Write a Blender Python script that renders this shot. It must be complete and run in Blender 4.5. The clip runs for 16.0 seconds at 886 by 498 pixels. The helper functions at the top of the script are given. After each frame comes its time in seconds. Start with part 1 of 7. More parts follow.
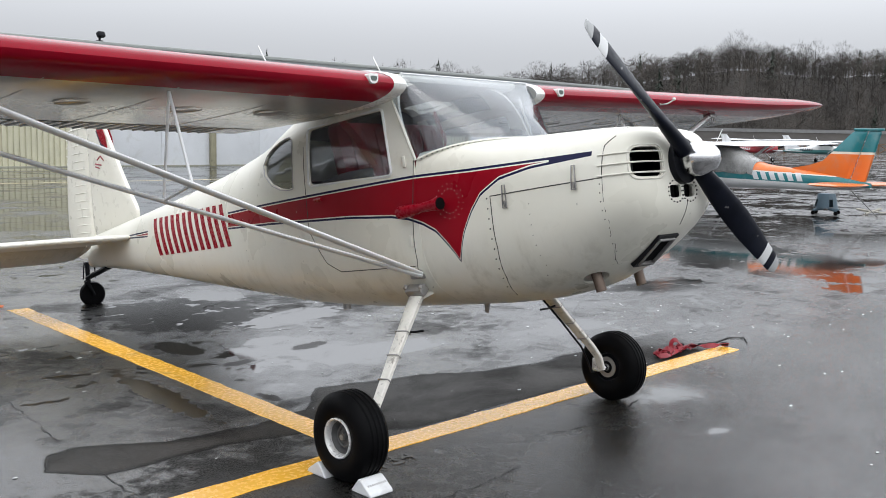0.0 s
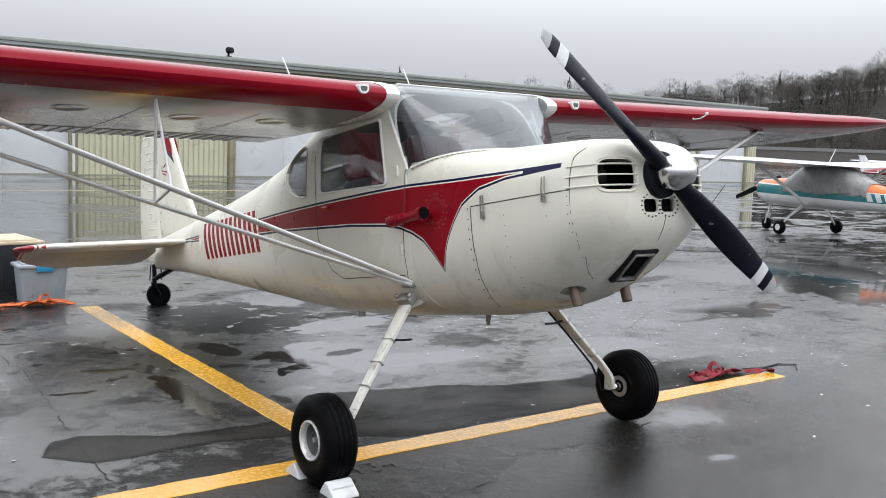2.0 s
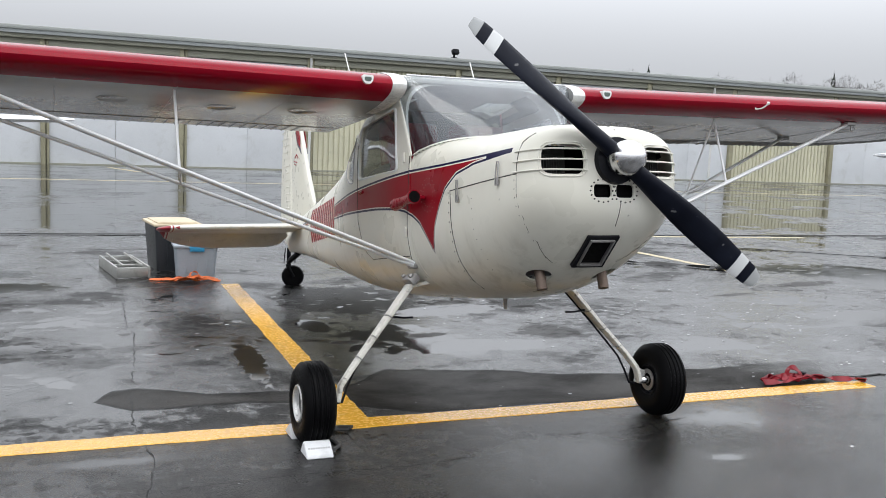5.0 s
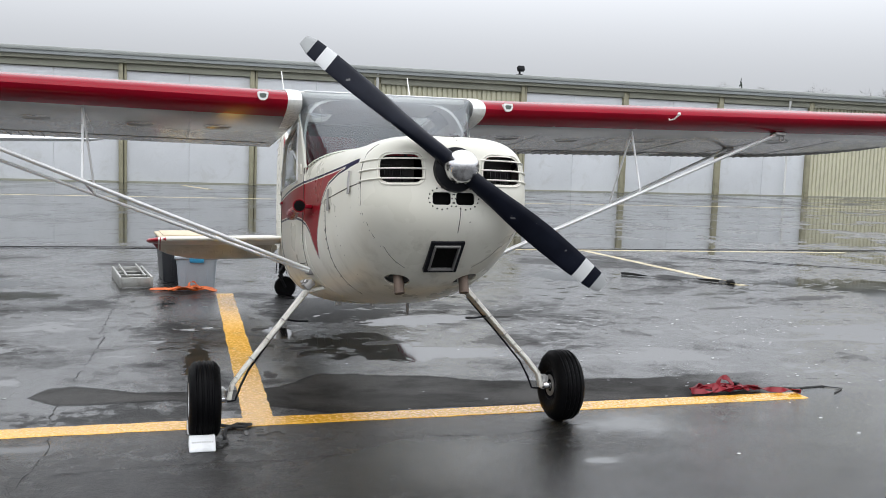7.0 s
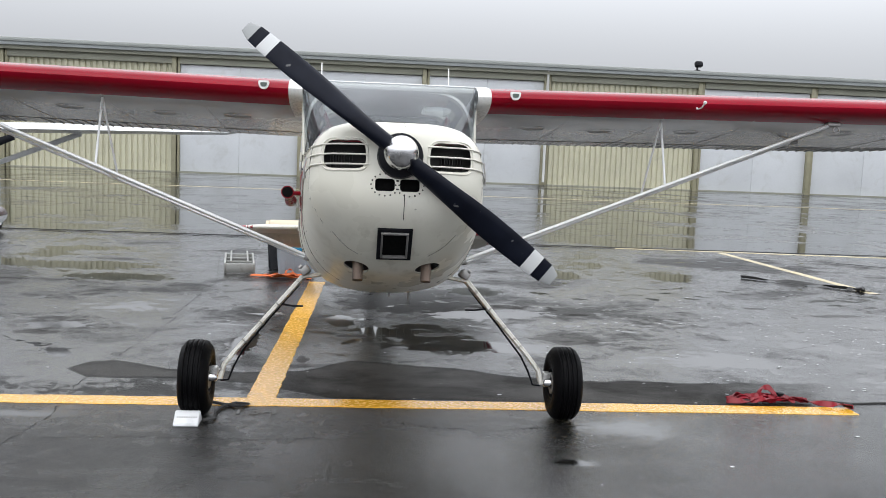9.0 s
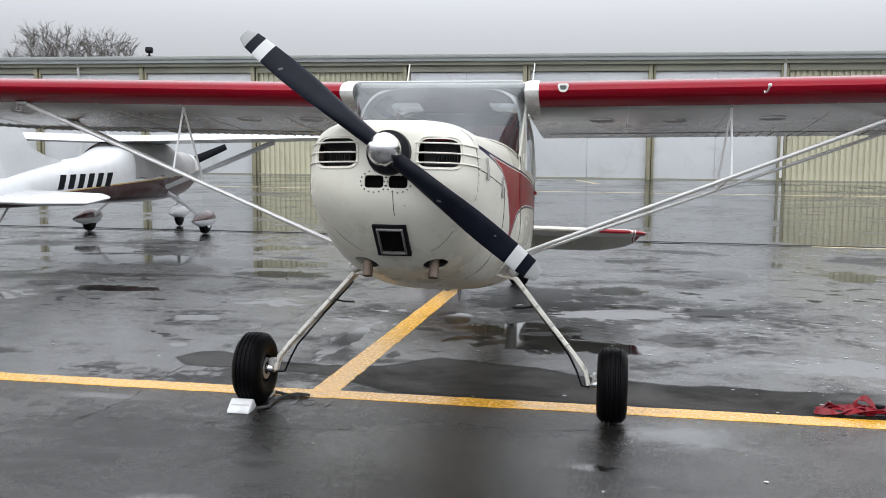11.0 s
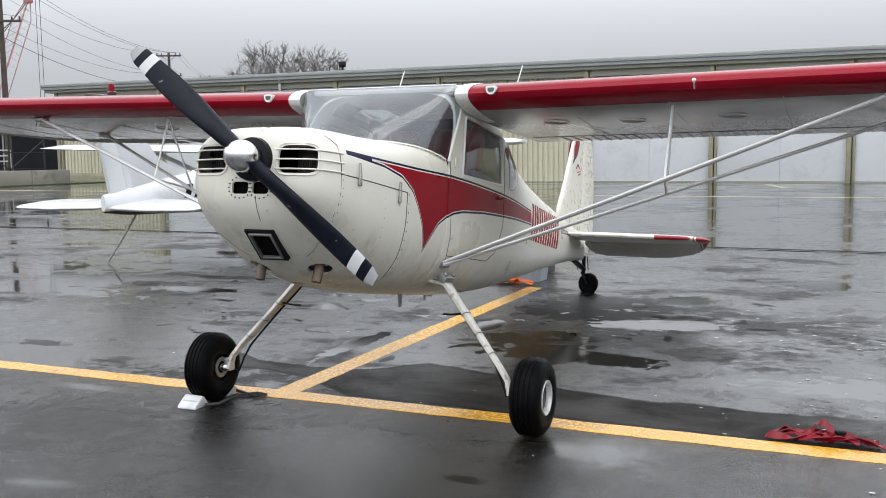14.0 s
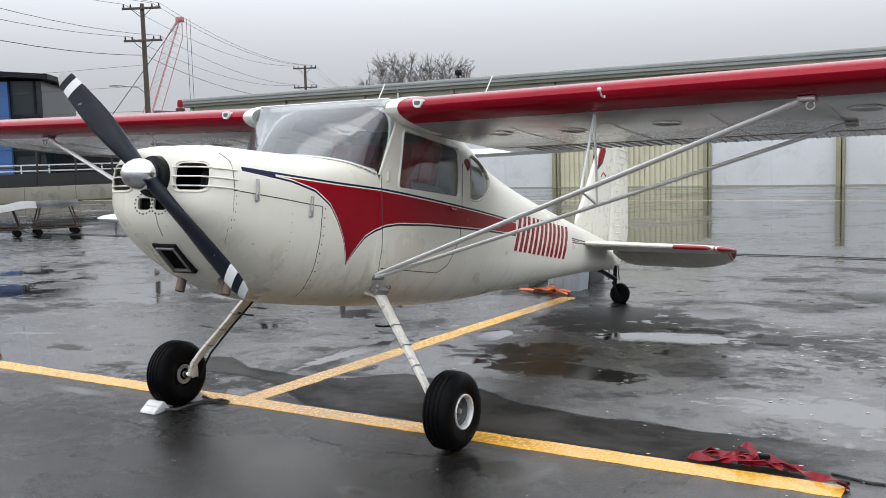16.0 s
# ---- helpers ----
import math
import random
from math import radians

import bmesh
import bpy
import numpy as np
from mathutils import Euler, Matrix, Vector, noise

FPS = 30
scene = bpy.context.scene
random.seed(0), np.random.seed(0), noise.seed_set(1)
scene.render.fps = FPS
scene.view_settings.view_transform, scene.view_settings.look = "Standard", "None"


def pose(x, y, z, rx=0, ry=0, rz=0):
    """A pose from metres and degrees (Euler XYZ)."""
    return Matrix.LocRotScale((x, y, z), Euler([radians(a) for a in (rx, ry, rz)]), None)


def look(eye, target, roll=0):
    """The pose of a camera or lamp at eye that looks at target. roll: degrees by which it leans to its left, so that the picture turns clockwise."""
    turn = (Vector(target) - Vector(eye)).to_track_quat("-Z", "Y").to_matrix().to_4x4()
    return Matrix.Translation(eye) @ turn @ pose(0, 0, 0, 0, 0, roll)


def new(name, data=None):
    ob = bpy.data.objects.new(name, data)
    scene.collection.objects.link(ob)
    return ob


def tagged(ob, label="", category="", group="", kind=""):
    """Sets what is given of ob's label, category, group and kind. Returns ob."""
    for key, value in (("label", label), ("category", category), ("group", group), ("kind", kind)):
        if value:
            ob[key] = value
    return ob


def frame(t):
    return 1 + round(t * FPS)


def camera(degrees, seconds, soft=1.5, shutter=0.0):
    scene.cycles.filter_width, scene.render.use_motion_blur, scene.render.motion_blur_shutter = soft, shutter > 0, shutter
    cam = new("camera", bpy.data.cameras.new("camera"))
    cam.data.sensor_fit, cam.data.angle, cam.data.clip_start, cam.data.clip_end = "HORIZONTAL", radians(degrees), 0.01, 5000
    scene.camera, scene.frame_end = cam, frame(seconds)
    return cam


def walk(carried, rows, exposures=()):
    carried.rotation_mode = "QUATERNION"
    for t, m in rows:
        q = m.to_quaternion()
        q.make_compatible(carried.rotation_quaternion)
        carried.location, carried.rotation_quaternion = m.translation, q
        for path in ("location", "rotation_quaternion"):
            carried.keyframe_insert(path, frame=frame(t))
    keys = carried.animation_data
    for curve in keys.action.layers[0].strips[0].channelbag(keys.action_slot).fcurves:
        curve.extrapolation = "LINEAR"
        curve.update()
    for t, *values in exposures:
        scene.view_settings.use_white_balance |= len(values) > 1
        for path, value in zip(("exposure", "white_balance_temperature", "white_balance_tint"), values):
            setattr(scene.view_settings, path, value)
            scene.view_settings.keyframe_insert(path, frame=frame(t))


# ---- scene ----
cam = camera(50.0, 16.0, soft=0.9)
METRES, EYE, TILT, LEAN, TURN = 9.0, 1.3, -3.0, 0.0, -38.6
PATH = [
    (0, (-3.983, -3.16, 1.668), (-2.555, -1.78, 1.431), 1.2),
    (0.5, (-3.82, -3.127, 1.693), (-2.423, -1.714, 1.465), 1.4),
    (1, (-3.637, -3.239, 1.682), (-2.287, -1.78, 1.464), 1.7),
    (1.5, (-3.495, -3.414, 1.666), (-2.199, -1.905, 1.457), 2.0),
    (2, (-3.456, -3.662, 1.658), (-2.225, -2.1, 1.447), 2.1),
    (2.5, (-3.366, -3.893, 1.667), (-2.204, -2.28, 1.446), 2.2),
    (3, (-3.172, -4.104, 1.649), (-2.085, -2.441, 1.418), 2.2),
    (3.5, (-3.023, -4.208, 1.644), (-2.016, -2.496, 1.404), 2.3),
    (6, (-1.955, -4.816, 1.635), (-1.258, -2.954, 1.425), 2.1),
    (6.5, (-1.712, -4.983, 1.646), (-1.046, -3.108, 1.446), 1.9),
    (7, (-1.444, -5.152, 1.65), (-0.83, -3.259, 1.449), 1.9),
    (7.5, (-1.193, -5.19, 1.632), (-0.649, -3.277, 1.427), 2.0),
    (8, (-0.919, -5.219, 1.642), (-0.463, -3.283, 1.433), 2.2),
    (8.5, (-0.585, -5.319, 1.649), (-0.238, -3.361, 1.435), 2.3),
    (9, (-0.28, -5.335, 1.633), (-0.06, -3.359, 1.415), 2.3),
    (9.5, (0.011, -5.319, 1.628), (0.082, -3.333, 1.407), 1.8),
    (12, (1.53, -5.227, 1.637), (1.044, -3.3, 1.411), -0.3),
    (12.5, (1.777, -5.099, 1.621), (1.222, -3.191, 1.399), -0.6),
    (13, (2.08, -5.016, 1.634), (1.461, -3.127, 1.414), -0.8),
    (13.5, (2.381, -4.954, 1.64), (1.697, -3.087, 1.423), -0.7),
    (14, (2.606, -4.812, 1.62), (1.856, -2.97, 1.407), -0.7),
    (14.5, (2.889, -4.696, 1.627), (2.077, -2.88, 1.418), -0.7),
    (15, (3.251, -4.607, 1.64), (2.375, -2.821, 1.433), -1.0),
    (15.5, (3.483, -4.443, 1.626), (2.541, -2.691, 1.424), -1.3),
    (16, (3.731, -4.28, 1.638), (2.715, -2.569, 1.443), -1.6),
]
walk(cam, [(t, look(eye, target, roll)) for t, eye, target, roll in PATH])

# ---- sky, sun, exposure ----
world = bpy.data.worlds.new("overcast_sky")
scene.world = world
world.use_nodes = True
wn, wl = world.node_tree.nodes, world.node_tree.links
wn.clear()
sky = wn.new("ShaderNodeTexSky")
sky.sky_type = "NISHITA"
sky.sun_disc = False
sky.sun_elevation, sky.sun_rotation = radians(38), radians(200)
sky.air_density, sky.dust_density, sky.ozone_density = 1.0, 4.0, 1.0
hsv = wn.new("ShaderNodeHueSaturation")
hsv.inputs["Saturation"].default_value = 0.12
# overcast: the sky overhead is over three times as bright as at the horizon
dome = wn.new("ShaderNodeTexCoord")
dsep = wn.new("ShaderNodeSeparateXYZ")
grad = wn.new("ShaderNodeMapRange")
grad.interpolation_type = "SMOOTHSTEP"
for key, v in (("From Min", 0.05), ("From Max", 0.37), ("To Min", 1.0), ("To Max", 3.2)):
    grad.inputs[key].default_value = v
wl.new(dome.outputs["Generated"], dsep.inputs[0])
wl.new(dsep.outputs["Z"], grad.inputs["Value"])
veil = wn.new("ShaderNodeVectorMath")
veil.operation = "SCALE"
veil.inputs[0].default_value = (5.5, 5.72, 6.1)
lean = wn.new("ShaderNodeMapRange")
for key, v in (("From Min", 0.15), ("From Max", 0.95), ("To Min", 1.0), ("To Max", 1.08)):
    lean.inputs[key].default_value = v
wl.new(dsep.outputs["X"], lean.inputs["Value"])
both = wn.new("ShaderNodeMath")
both.operation = "MULTIPLY"
wl.new(grad.outputs["Result"], both.inputs[0])
wl.new(lean.outputs["Result"], both.inputs[1])
wl.new(both.outputs[0], veil.inputs["Scale"])
cloud = wn.new("ShaderNodeMix")
cloud.data_type = "RGBA"
cloud.inputs["Factor"].default_value = 0.93
wl.new(veil.outputs["Vector"], cloud.inputs["B"])
bg = wn.new("ShaderNodeBackground")
bg.inputs["Strength"].default_value = 0.103
wout = wn.new("ShaderNodeOutputWorld")
wl.new(sky.outputs["Color"], hsv.inputs["Color"])
wl.new(hsv.outputs["Color"], cloud.inputs["A"])
wl.new(cloud.outputs["Result"], bg.inputs["Color"])
wl.new(bg.outputs["Background"], wout.inputs["Surface"])
sun_data = bpy.data.lights.new("sun", "SUN")
sun_data.energy, sun_data.angle, sun_data.color = 0.75, radians(40), (1.0, 0.97, 0.93)
sun = new("sun", sun_data)
sun.matrix_world = look((0, 0, 30), (3, 9, 0))
scene.view_settings.exposure = 0.0


# ---- materials ----
def nodes_of(name):
    m = bpy.data.materials.new(name)
    m.use_nodes = True
    nt = m.node_tree
    return m, nt.nodes, nt.links, nt.nodes["Principled BSDF"]


def coords(n, space="Object"):
    return n.new("ShaderNodeTexCoord").outputs[space]


def noise_tex(n, l, vec, scale, detail=4.0, rough=0.55, distort=0.0):
    t = n.new("ShaderNodeTexNoise")
    t.inputs["Scale"].default_value, t.inputs["Detail"].default_value = scale, detail
    t.inputs["Roughness"].default_value, t.inputs["Distortion"].default_value = rough, distort
    l.new(vec, t.inputs["Vector"])
    return t.outputs["Fac"]


def ramp(n, l, fac, lo, hi, a=0.0, b=1.0):
    r = n.new("ShaderNodeMapRange")
    r.interpolation_type = "SMOOTHSTEP"
    for key, v in (("From Min", lo), ("From Max", hi), ("To Min", a), ("To Max", b)):
        r.inputs[key].default_value = v
    l.new(fac, r.inputs["Value"])
    return r.outputs["Result"]


def mth(n, l, op, a, b=None, c=None):
    m = n.new("ShaderNodeMath")
    m.operation = op
    for i, v in enumerate((a, b, c)):
        if v is None:
            continue
        if isinstance(v, (int, float)):
            m.inputs[i].default_value = v
        else:
            l.new(v, m.inputs[i])
    return m.outputs[0]


def mixc(n, l, fac, a, b):
    m = n.new("ShaderNodeMix")
    m.data_type = "RGBA"
    for key, v in (("Factor", fac), ("A", a), ("B", b)):
        if isinstance(v, (int, float)):
            m.inputs[key].default_value = v
        elif isinstance(v, tuple):
            m.inputs[key].default_value = (*v, 1)
        else:
            l.new(v, m.inputs[key])
    return m.outputs["Result"]


def bumped(n, l, bsdf, height, strength=0.2, dist=0.01):
    b = n.new("ShaderNodeBump")
    b.inputs["Strength"].default_value, b.inputs["Distance"].default_value = strength, dist
    l.new(height, b.inputs["Height"])
    l.new(b.outputs["Normal"], bsdf.inputs["Normal"])


def curve_of(n, l, fac, points, lo, hi, vlo, vhi):
    """A one-valued curve through points (x, y), read at fac."""
    c = n.new("ShaderNodeFloatCurve")
    cu = c.mapping.curves[0]
    norm = [((x - lo) / (hi - lo), (y - vlo) / (vhi - vlo)) for x, y in points]
    cu.points[0].location, cu.points[1].location = norm[0], norm[-1]
    for p in norm[1:-1]:
        cu.points.new(*p)
    for p in cu.points:
        p.handle_type = "VECTOR"
    c.mapping.update()
    u = mth(n, l, "DIVIDE", mth(n, l, "SUBTRACT", fac, lo), hi - lo)
    l.new(u, c.inputs["Value"])
    return mth(n, l, "MULTIPLY_ADD", c.outputs["Value"], vhi - vlo, vlo)


def surf(name, col, rough=0.5, metal=0.0, vary=0.15, big=1.5, fine=60.0, bump=0.05, coat=0.0, rvary=0.1, rnd=0.0, dirt=None, spec=0.5):
    """A worn plain surface: colour that varies at two sizes, fine relief, uneven gloss."""
    m, n, l, b = nodes_of(name)
    vec = coords(n)
    large, small = noise_tex(n, l, vec, big, 3), noise_tex(n, l, vec, fine, 5)
    mixn = mth(n, l, "ADD", mth(n, l, "MULTIPLY", large, 0.65), mth(n, l, "MULTIPLY", small, 0.35))
    f = ramp(n, l, mixn, 0.3, 0.7)
    dark = tuple(c * (1 - vary) for c in col)
    light = tuple(min(1, c * (1 + vary)) for c in col)
    out = mixc(n, l, f, dark, light)
    if dirt:
        d = ramp(n, l, noise_tex(n, l, vec, big * 2.3, 6, 0.65, 0.5), 0.52, 0.72, 0, dirt[1])
        out = mixc(n, l, d, out, dirt[0])
    if rnd:
        info = n.new("ShaderNodeObjectInfo")
        h = n.new("ShaderNodeHueSaturation")
        l.new(mth(n, l, "MULTIPLY_ADD", info.outputs["Random"], rnd, 1 - rnd / 2), h.inputs["Value"])
        l.new(out, h.inputs["Color"])
        out = h.outputs["Color"]
    l.new(out, b.inputs["Base Color"])
    l.new(ramp(n, l, small, 0.3, 0.7, max(0.02, rough - rvary), min(1, rough + rvary)), b.inputs["Roughness"])
    b.inputs["Metallic"].default_value = metal
    b.inputs["Specular IOR Level"].default_value = spec
    b.inputs["Coat Weight"].default_value = coat
    b.inputs["Coat Roughness"].default_value = 0.08
    if bump:
        bumped(n, l, b, small, bump, 0.004)
    return m


STRIPE_RED = (0.28, 0.006, 0.014)
NAVY = (0.010, 0.011, 0.045)
UPPER = [(-0.70, 0.293), (-0.4, 0.297), (0.0, 0.302), (0.35, 0.312), (0.75, 0.307), (1.3, 0.302), (2.0, 0.302), (2.5, 0.297), (3.98, 0.276), (4.6, 0.266)]
LOWER = [(-0.70, 0.292), (-0.36, 0.275), (-0.18, 0.243), (-0.06, 0.178), (0.01, 0.095), (0.065, 0.0), (0.10, -0.08), (0.125, -0.15),
         (0.15, -0.10), (0.185, -0.05), (0.25, 0.02), (0.34, 0.067), (0.43, 0.10), (0.55, 0.122), (0.9, 0.148), (1.3, 0.163), (1.8, 0.183), (2.4, 0.198), (3.98, 0.245), (4.6, 0.265)]


def fuselage_paint():
    m, n, l, b = nodes_of("fuselage_paint")
    vec = coords(n)
    sep = n.new("ShaderNodeSeparateXYZ")
    l.new(vec, sep.inputs[0])
    y, z = sep.outputs["Y"], sep.outputs["Z"]
    up = curve_of(n, l, y, UPPER, -0.7, 4.6, -0.2, 0.4)
    lo = curve_of(n, l, y, LOWER, -0.7, 4.6, -0.2, 0.4)
    du, dl = mth(n, l, "SUBTRACT", up, z), mth(n, l, "SUBTRACT", z, lo)
    inside = mth(n, l, "MINIMUM", du, dl)
    span = mth(n, l, "MULTIPLY", mth(n, l, "GREATER_THAN", y, -0.7), mth(n, l, "LESS_THAN", y, 4.55))
    gap = mth(n, l, "MULTIPLY", mth(n, l, "GREATER_THAN", y, 2.43), mth(n, l, "LESS_THAN", y, 3.95))
    span = mth(n, l, "MULTIPLY", span, mth(n, l, "SUBTRACT", 1.0, gap))
    red = mth(n, l, "MULTIPLY", mth(n, l, "GREATER_THAN", inside, 0.0085), span)
    navy = mth(n, l, "MULTIPLY", mth(n, l, "MULTIPLY", mth(n, l, "GREATER_THAN", inside, -0.010), mth(n, l, "LESS_THAN", inside, 0.002)), span)
    tip = mth(n, l, "MULTIPLY", mth(n, l, "GREATER_THAN", inside, -0.006), mth(n, l, "MULTIPLY", mth(n, l, "LESS_THAN", y, -0.47), span))
    navy = mth(n, l, "MAXIMUM", navy, tip)
    large, small = noise_tex(n, l, vec, 2.2, 4), noise_tex(n, l, vec, 45, 5)
    cream = mixc(n, l, ramp(n, l, large, 0.35, 0.7), (0.695, 0.675, 0.585), (0.735, 0.718, 0.64))
    grime = mth(n, l, "MULTIPLY", ramp(n, l, noise_tex(n, l, vec, 7, 7, 0.7, 1.0), 0.52, 0.80, 0, 0.34), ramp(n, l, large, 0.42, 0.60, 0.15, 1))
    cream = mixc(n, l, grime, cream, (0.42, 0.40, 0.32))
    chips = ramp(n, l, noise_tex(n, l, vec, 21, 2, 0.4), 0.775, 0.785, 0, 0.55)
    cream = mixc(n, l, chips, cream, (0.22, 0.21, 0.18))
    runs = n.new("ShaderNodeMapping")
    runs.inputs["Scale"].default_value = (9, 9, 1.3)
    l.new(vec, runs.inputs["Vector"])
    stain = mth(n, l, "MULTIPLY", ramp(n, l, noise_tex(n, l, runs.outputs["Vector"], 1.0, 5, 0.65), 0.48, 0.72, 0, 0.46), ramp(n, l, mth(n, l, "MULTIPLY_ADD", noise_tex(n, l, vec, 3, 3), 0.3, z), 0.22, -0.15))
    cream = mixc(n, l, stain, cream, (0.36, 0.33, 0.25))
    redc = mixc(n, l, ramp(n, l, large, 0.3, 0.7), (0.225, 0.003, 0.010), (0.265, 0.004, 0.013))
    out = mixc(n, l, red, cream, redc)
    out = mixc(n, l, navy, out, NAVY)
    l.new(out, b.inputs["Base Color"])
    l.new(ramp(n, l, large, 0.3, 0.7, 0.26, 0.36), b.inputs["Roughness"])
    l.new(mth(n, l, "MULTIPLY_ADD", mth(n, l, "MAXIMUM", red, navy), -0.24, 0.36), b.inputs["Specular IOR Level"])
    bumped(n, l, b, noise_tex(n, l, vec, 5, 2), 0.06, 0.02)
    return m


def wing_paint():
    """Cream skin with a red nose band; the red bends back towards the tip."""
    m, n, l, b = nodes_of("wing_paint")
    vec = coords(n)
    sep = n.new("ShaderNodeSeparateXYZ")
    l.new(vec, sep.inputs[0])
    x, y, z = mth(n, l, "ABSOLUTE", sep.outputs["X"]), sep.outputs["Y"], sep.outputs["Z"]
    back = curve_of(n, l, x, [(0.0, 0.53), (3.6, 0.55), (4.3, 0.64), (4.75, 0.86), (5.15, 1.5)], 0.0, 5.15, 0.0, 2.0)
    red = mth(n, l, "MULTIPLY", mth(n, l, "LESS_THAN", y, back), mth(n, l, "GREATER_THAN", x, 0.608))
    large, small = noise_tex(n, l, vec, 1.7, 4), noise_tex(n, l, vec, 50, 4)
    skin = mixc(n, l, ramp(n, l, large, 0.3, 0.7), (0.41, 0.41, 0.40), (0.51, 0.51, 0.50))
    skin = mixc(n, l, ramp(n, l, noise_tex(n, l, vec, 6, 6, 0.7), 0.55, 0.8, 0, 0.4), skin, (0.40, 0.38, 0.34))
    redc = mixc(n, l, ramp(n, l, large, 0.3, 0.7), (0.225, 0.002, 0.012), (0.275, 0.003, 0.016))
    l.new(mixc(n, l, red, skin, redc), b.inputs["Base Color"])
    l.new(ramp(n, l, small, 0.3, 0.7, 0.16, 0.23), b.inputs["Roughness"])
    l.new(mth(n, l, "MULTIPLY_ADD", red, -0.14, 0.30), b.inputs["Specular IOR Level"])
    l.new(mth(n, l, "MULTIPLY_ADD", red, -0.40, 0.40), b.inputs["Metallic"])
    bumped(n, l, b, noise_tex(n, l, vec, 2.2, 2), 0.10, 0.03)
    return m


def tarmac():
    """Wet asphalt: standing water, damp patches, oil spots and grain."""
    m, n, l, b = nodes_of("wet_asphalt")
    g = n.new("ShaderNodeNewGeometry")
    vec = g.outputs["Position"]
    sep = n.new("ShaderNodeSeparateXYZ")
    l.new(vec, sep.inputs[0])
    x, y = sep.outputs["X"], sep.outputs["Y"]
    wob = mth(n, l, "SUBTRACT", noise_tex(n, l, vec, 2.5, 5), 0.5)
    rag = mth(n, l, "SUBTRACT", noise_tex(n, l, vec, 9, 7, 0.72), 0.5)
    grain = noise_tex(n, l, vec, 95, 4, 0.8)
    mid = noise_tex(n, l, vec, 0.9, 9, 0.62, 0.5)

    def stretched(sx, sy, turn, scale, detail):
        mp = n.new("ShaderNodeMapping")
        mp.inputs["Scale"].default_value = (sx, sy, 1)
        mp.inputs["Rotation"].default_value = (0, 0, radians(turn))
        l.new(vec, mp.inputs["Vector"])
        return noise_tex(n, l, mp.outputs["Vector"], scale, detail, 0.6, 0.6)

    def blots(items, edge=0.1, ragged=1.5):
        out = None
        for cx, cy, rx, ry, turn in items:
            mp = n.new("ShaderNodeMapping")
            mp.vector_type = "TEXTURE"
            mp.inputs["Location"].default_value = (cx, cy, 0)
            mp.inputs["Rotation"].default_value = (0, 0, radians(turn))
            mp.inputs["Scale"].default_value = (rx, ry, 1)
            l.new(vec, mp.inputs["Vector"])
            ln = n.new("ShaderNodeVectorMath")
            ln.operation = "LENGTH"
            l.new(mp.outputs["Vector"], ln.inputs[0])
            d = mth(n, l, "MULTIPLY_ADD", rag, ragged * 1.8, ln.outputs["Value"])
            s = ramp(n, l, mth(n, l, "MULTIPLY_ADD", wob, ragged * 0.8, d), 1.0, 1.0 - edge)
            out = s if out is None else mth(n, l, "MAXIMUM", out, s)
        return out

    def blend(f, a, c):
        mx = n.new("ShaderNodeMix")
        for key, v in (("Factor", f), ("A", a), ("B", c)):
            if isinstance(v, (int, float)):
                mx.inputs[key].default_value = v
            else:
                l.new(v, mx.inputs[key])
        return mx.outputs["Result"]

    broad = noise_tex(n, l, vec, 0.42, 5, 0.55, 0.5)
    small = stretched(0.75, 1.15, -12, 1.35, 7)
    flecks = stretched(0.8, 1.2, -10, 3.6, 6)
    # the damp strip round the wheels
    edge = curve_of(n, l, x, [(-2.6, 1.20), (-2.13, 1.31), (-2.0, 1.55), (-1.84, 1.58), (-1.44, 1.34), (-0.8, 1.28), (-0.5, 1.33), (-0.16, 1.68), (0.24, 1.58), (0.65, 1.45), (1.0, 1.27), (1.5, 1.15), (2.6, 1.13), (3.7, 1.25), (5.0, 0.9)], -2.6, 5.0, 0.0, 2.0)
    fore = curve_of(n, l, x, [(-2.6, 1.40), (-2.13, 1.31), (-1.91, 1.07), (-1.24, 1.07), (-0.8, 0.95), (-0.5, 0.74), (-0.3, 0.60), (5.0, 0.45)], -2.6, 5.0, 0.0, 2.0)
    behind = mth(n, l, "SUBTRACT", mth(n, l, "ADD", edge, mth(n, l, "MULTIPLY", wob, 0.16)), y)
    before = mth(n, l, "SUBTRACT", mth(n, l, "MULTIPLY_ADD", wob, 0.14, y), fore)
    within = mth(n, l, "MINIMUM", behind, before)
    fade = ramp(n, l, mth(n, l, "MULTIPLY_ADD", wob, 1.5, x), 3.6, 2.2)
    strip = mth(n, l, "MULTIPLY", ramp(n, l, mth(n, l, "MULTIPLY_ADD", rag, 0.03, within), 0.0, 0.05), fade)
    rim = mth(n, l, "MULTIPLY", ramp(n, l, within, -0.012, 0.010), mth(n, l, "MULTIPLY", ramp(n, l, within, 0.075, 0.012), fade))
    # how much water stands: wide swells, patches and ragged edges
    far = ramp(n, l, mth(n, l, "MULTIPLY_ADD", wob, 2.0, y), 8.6, 11.5)
    swell = mth(n, l, "ADD", mth(n, l, "MULTIPLY", broad, 0.50), mth(n, l, "MULTIPLY", small, 0.34))
    level = mth(n, l, "MULTIPLY_ADD", noise_tex(n, l, vec, 6.5, 6, 0.68), 0.16, swell)
    level = mth(n, l, "MULTIPLY_ADD", blots(((4.4, 2.4, 3.6, 1.9, 0), (0.6, 2.5, 2.6, 0.95, 0), (-7.5, 4.6, 3.6, 3.2, 0), (-2.4, 3.8, 1.6, 1.0, 0), (10.5, 4.0, 6.5, 4.2, 0)), 0.9, 0.9), 0.105, level)
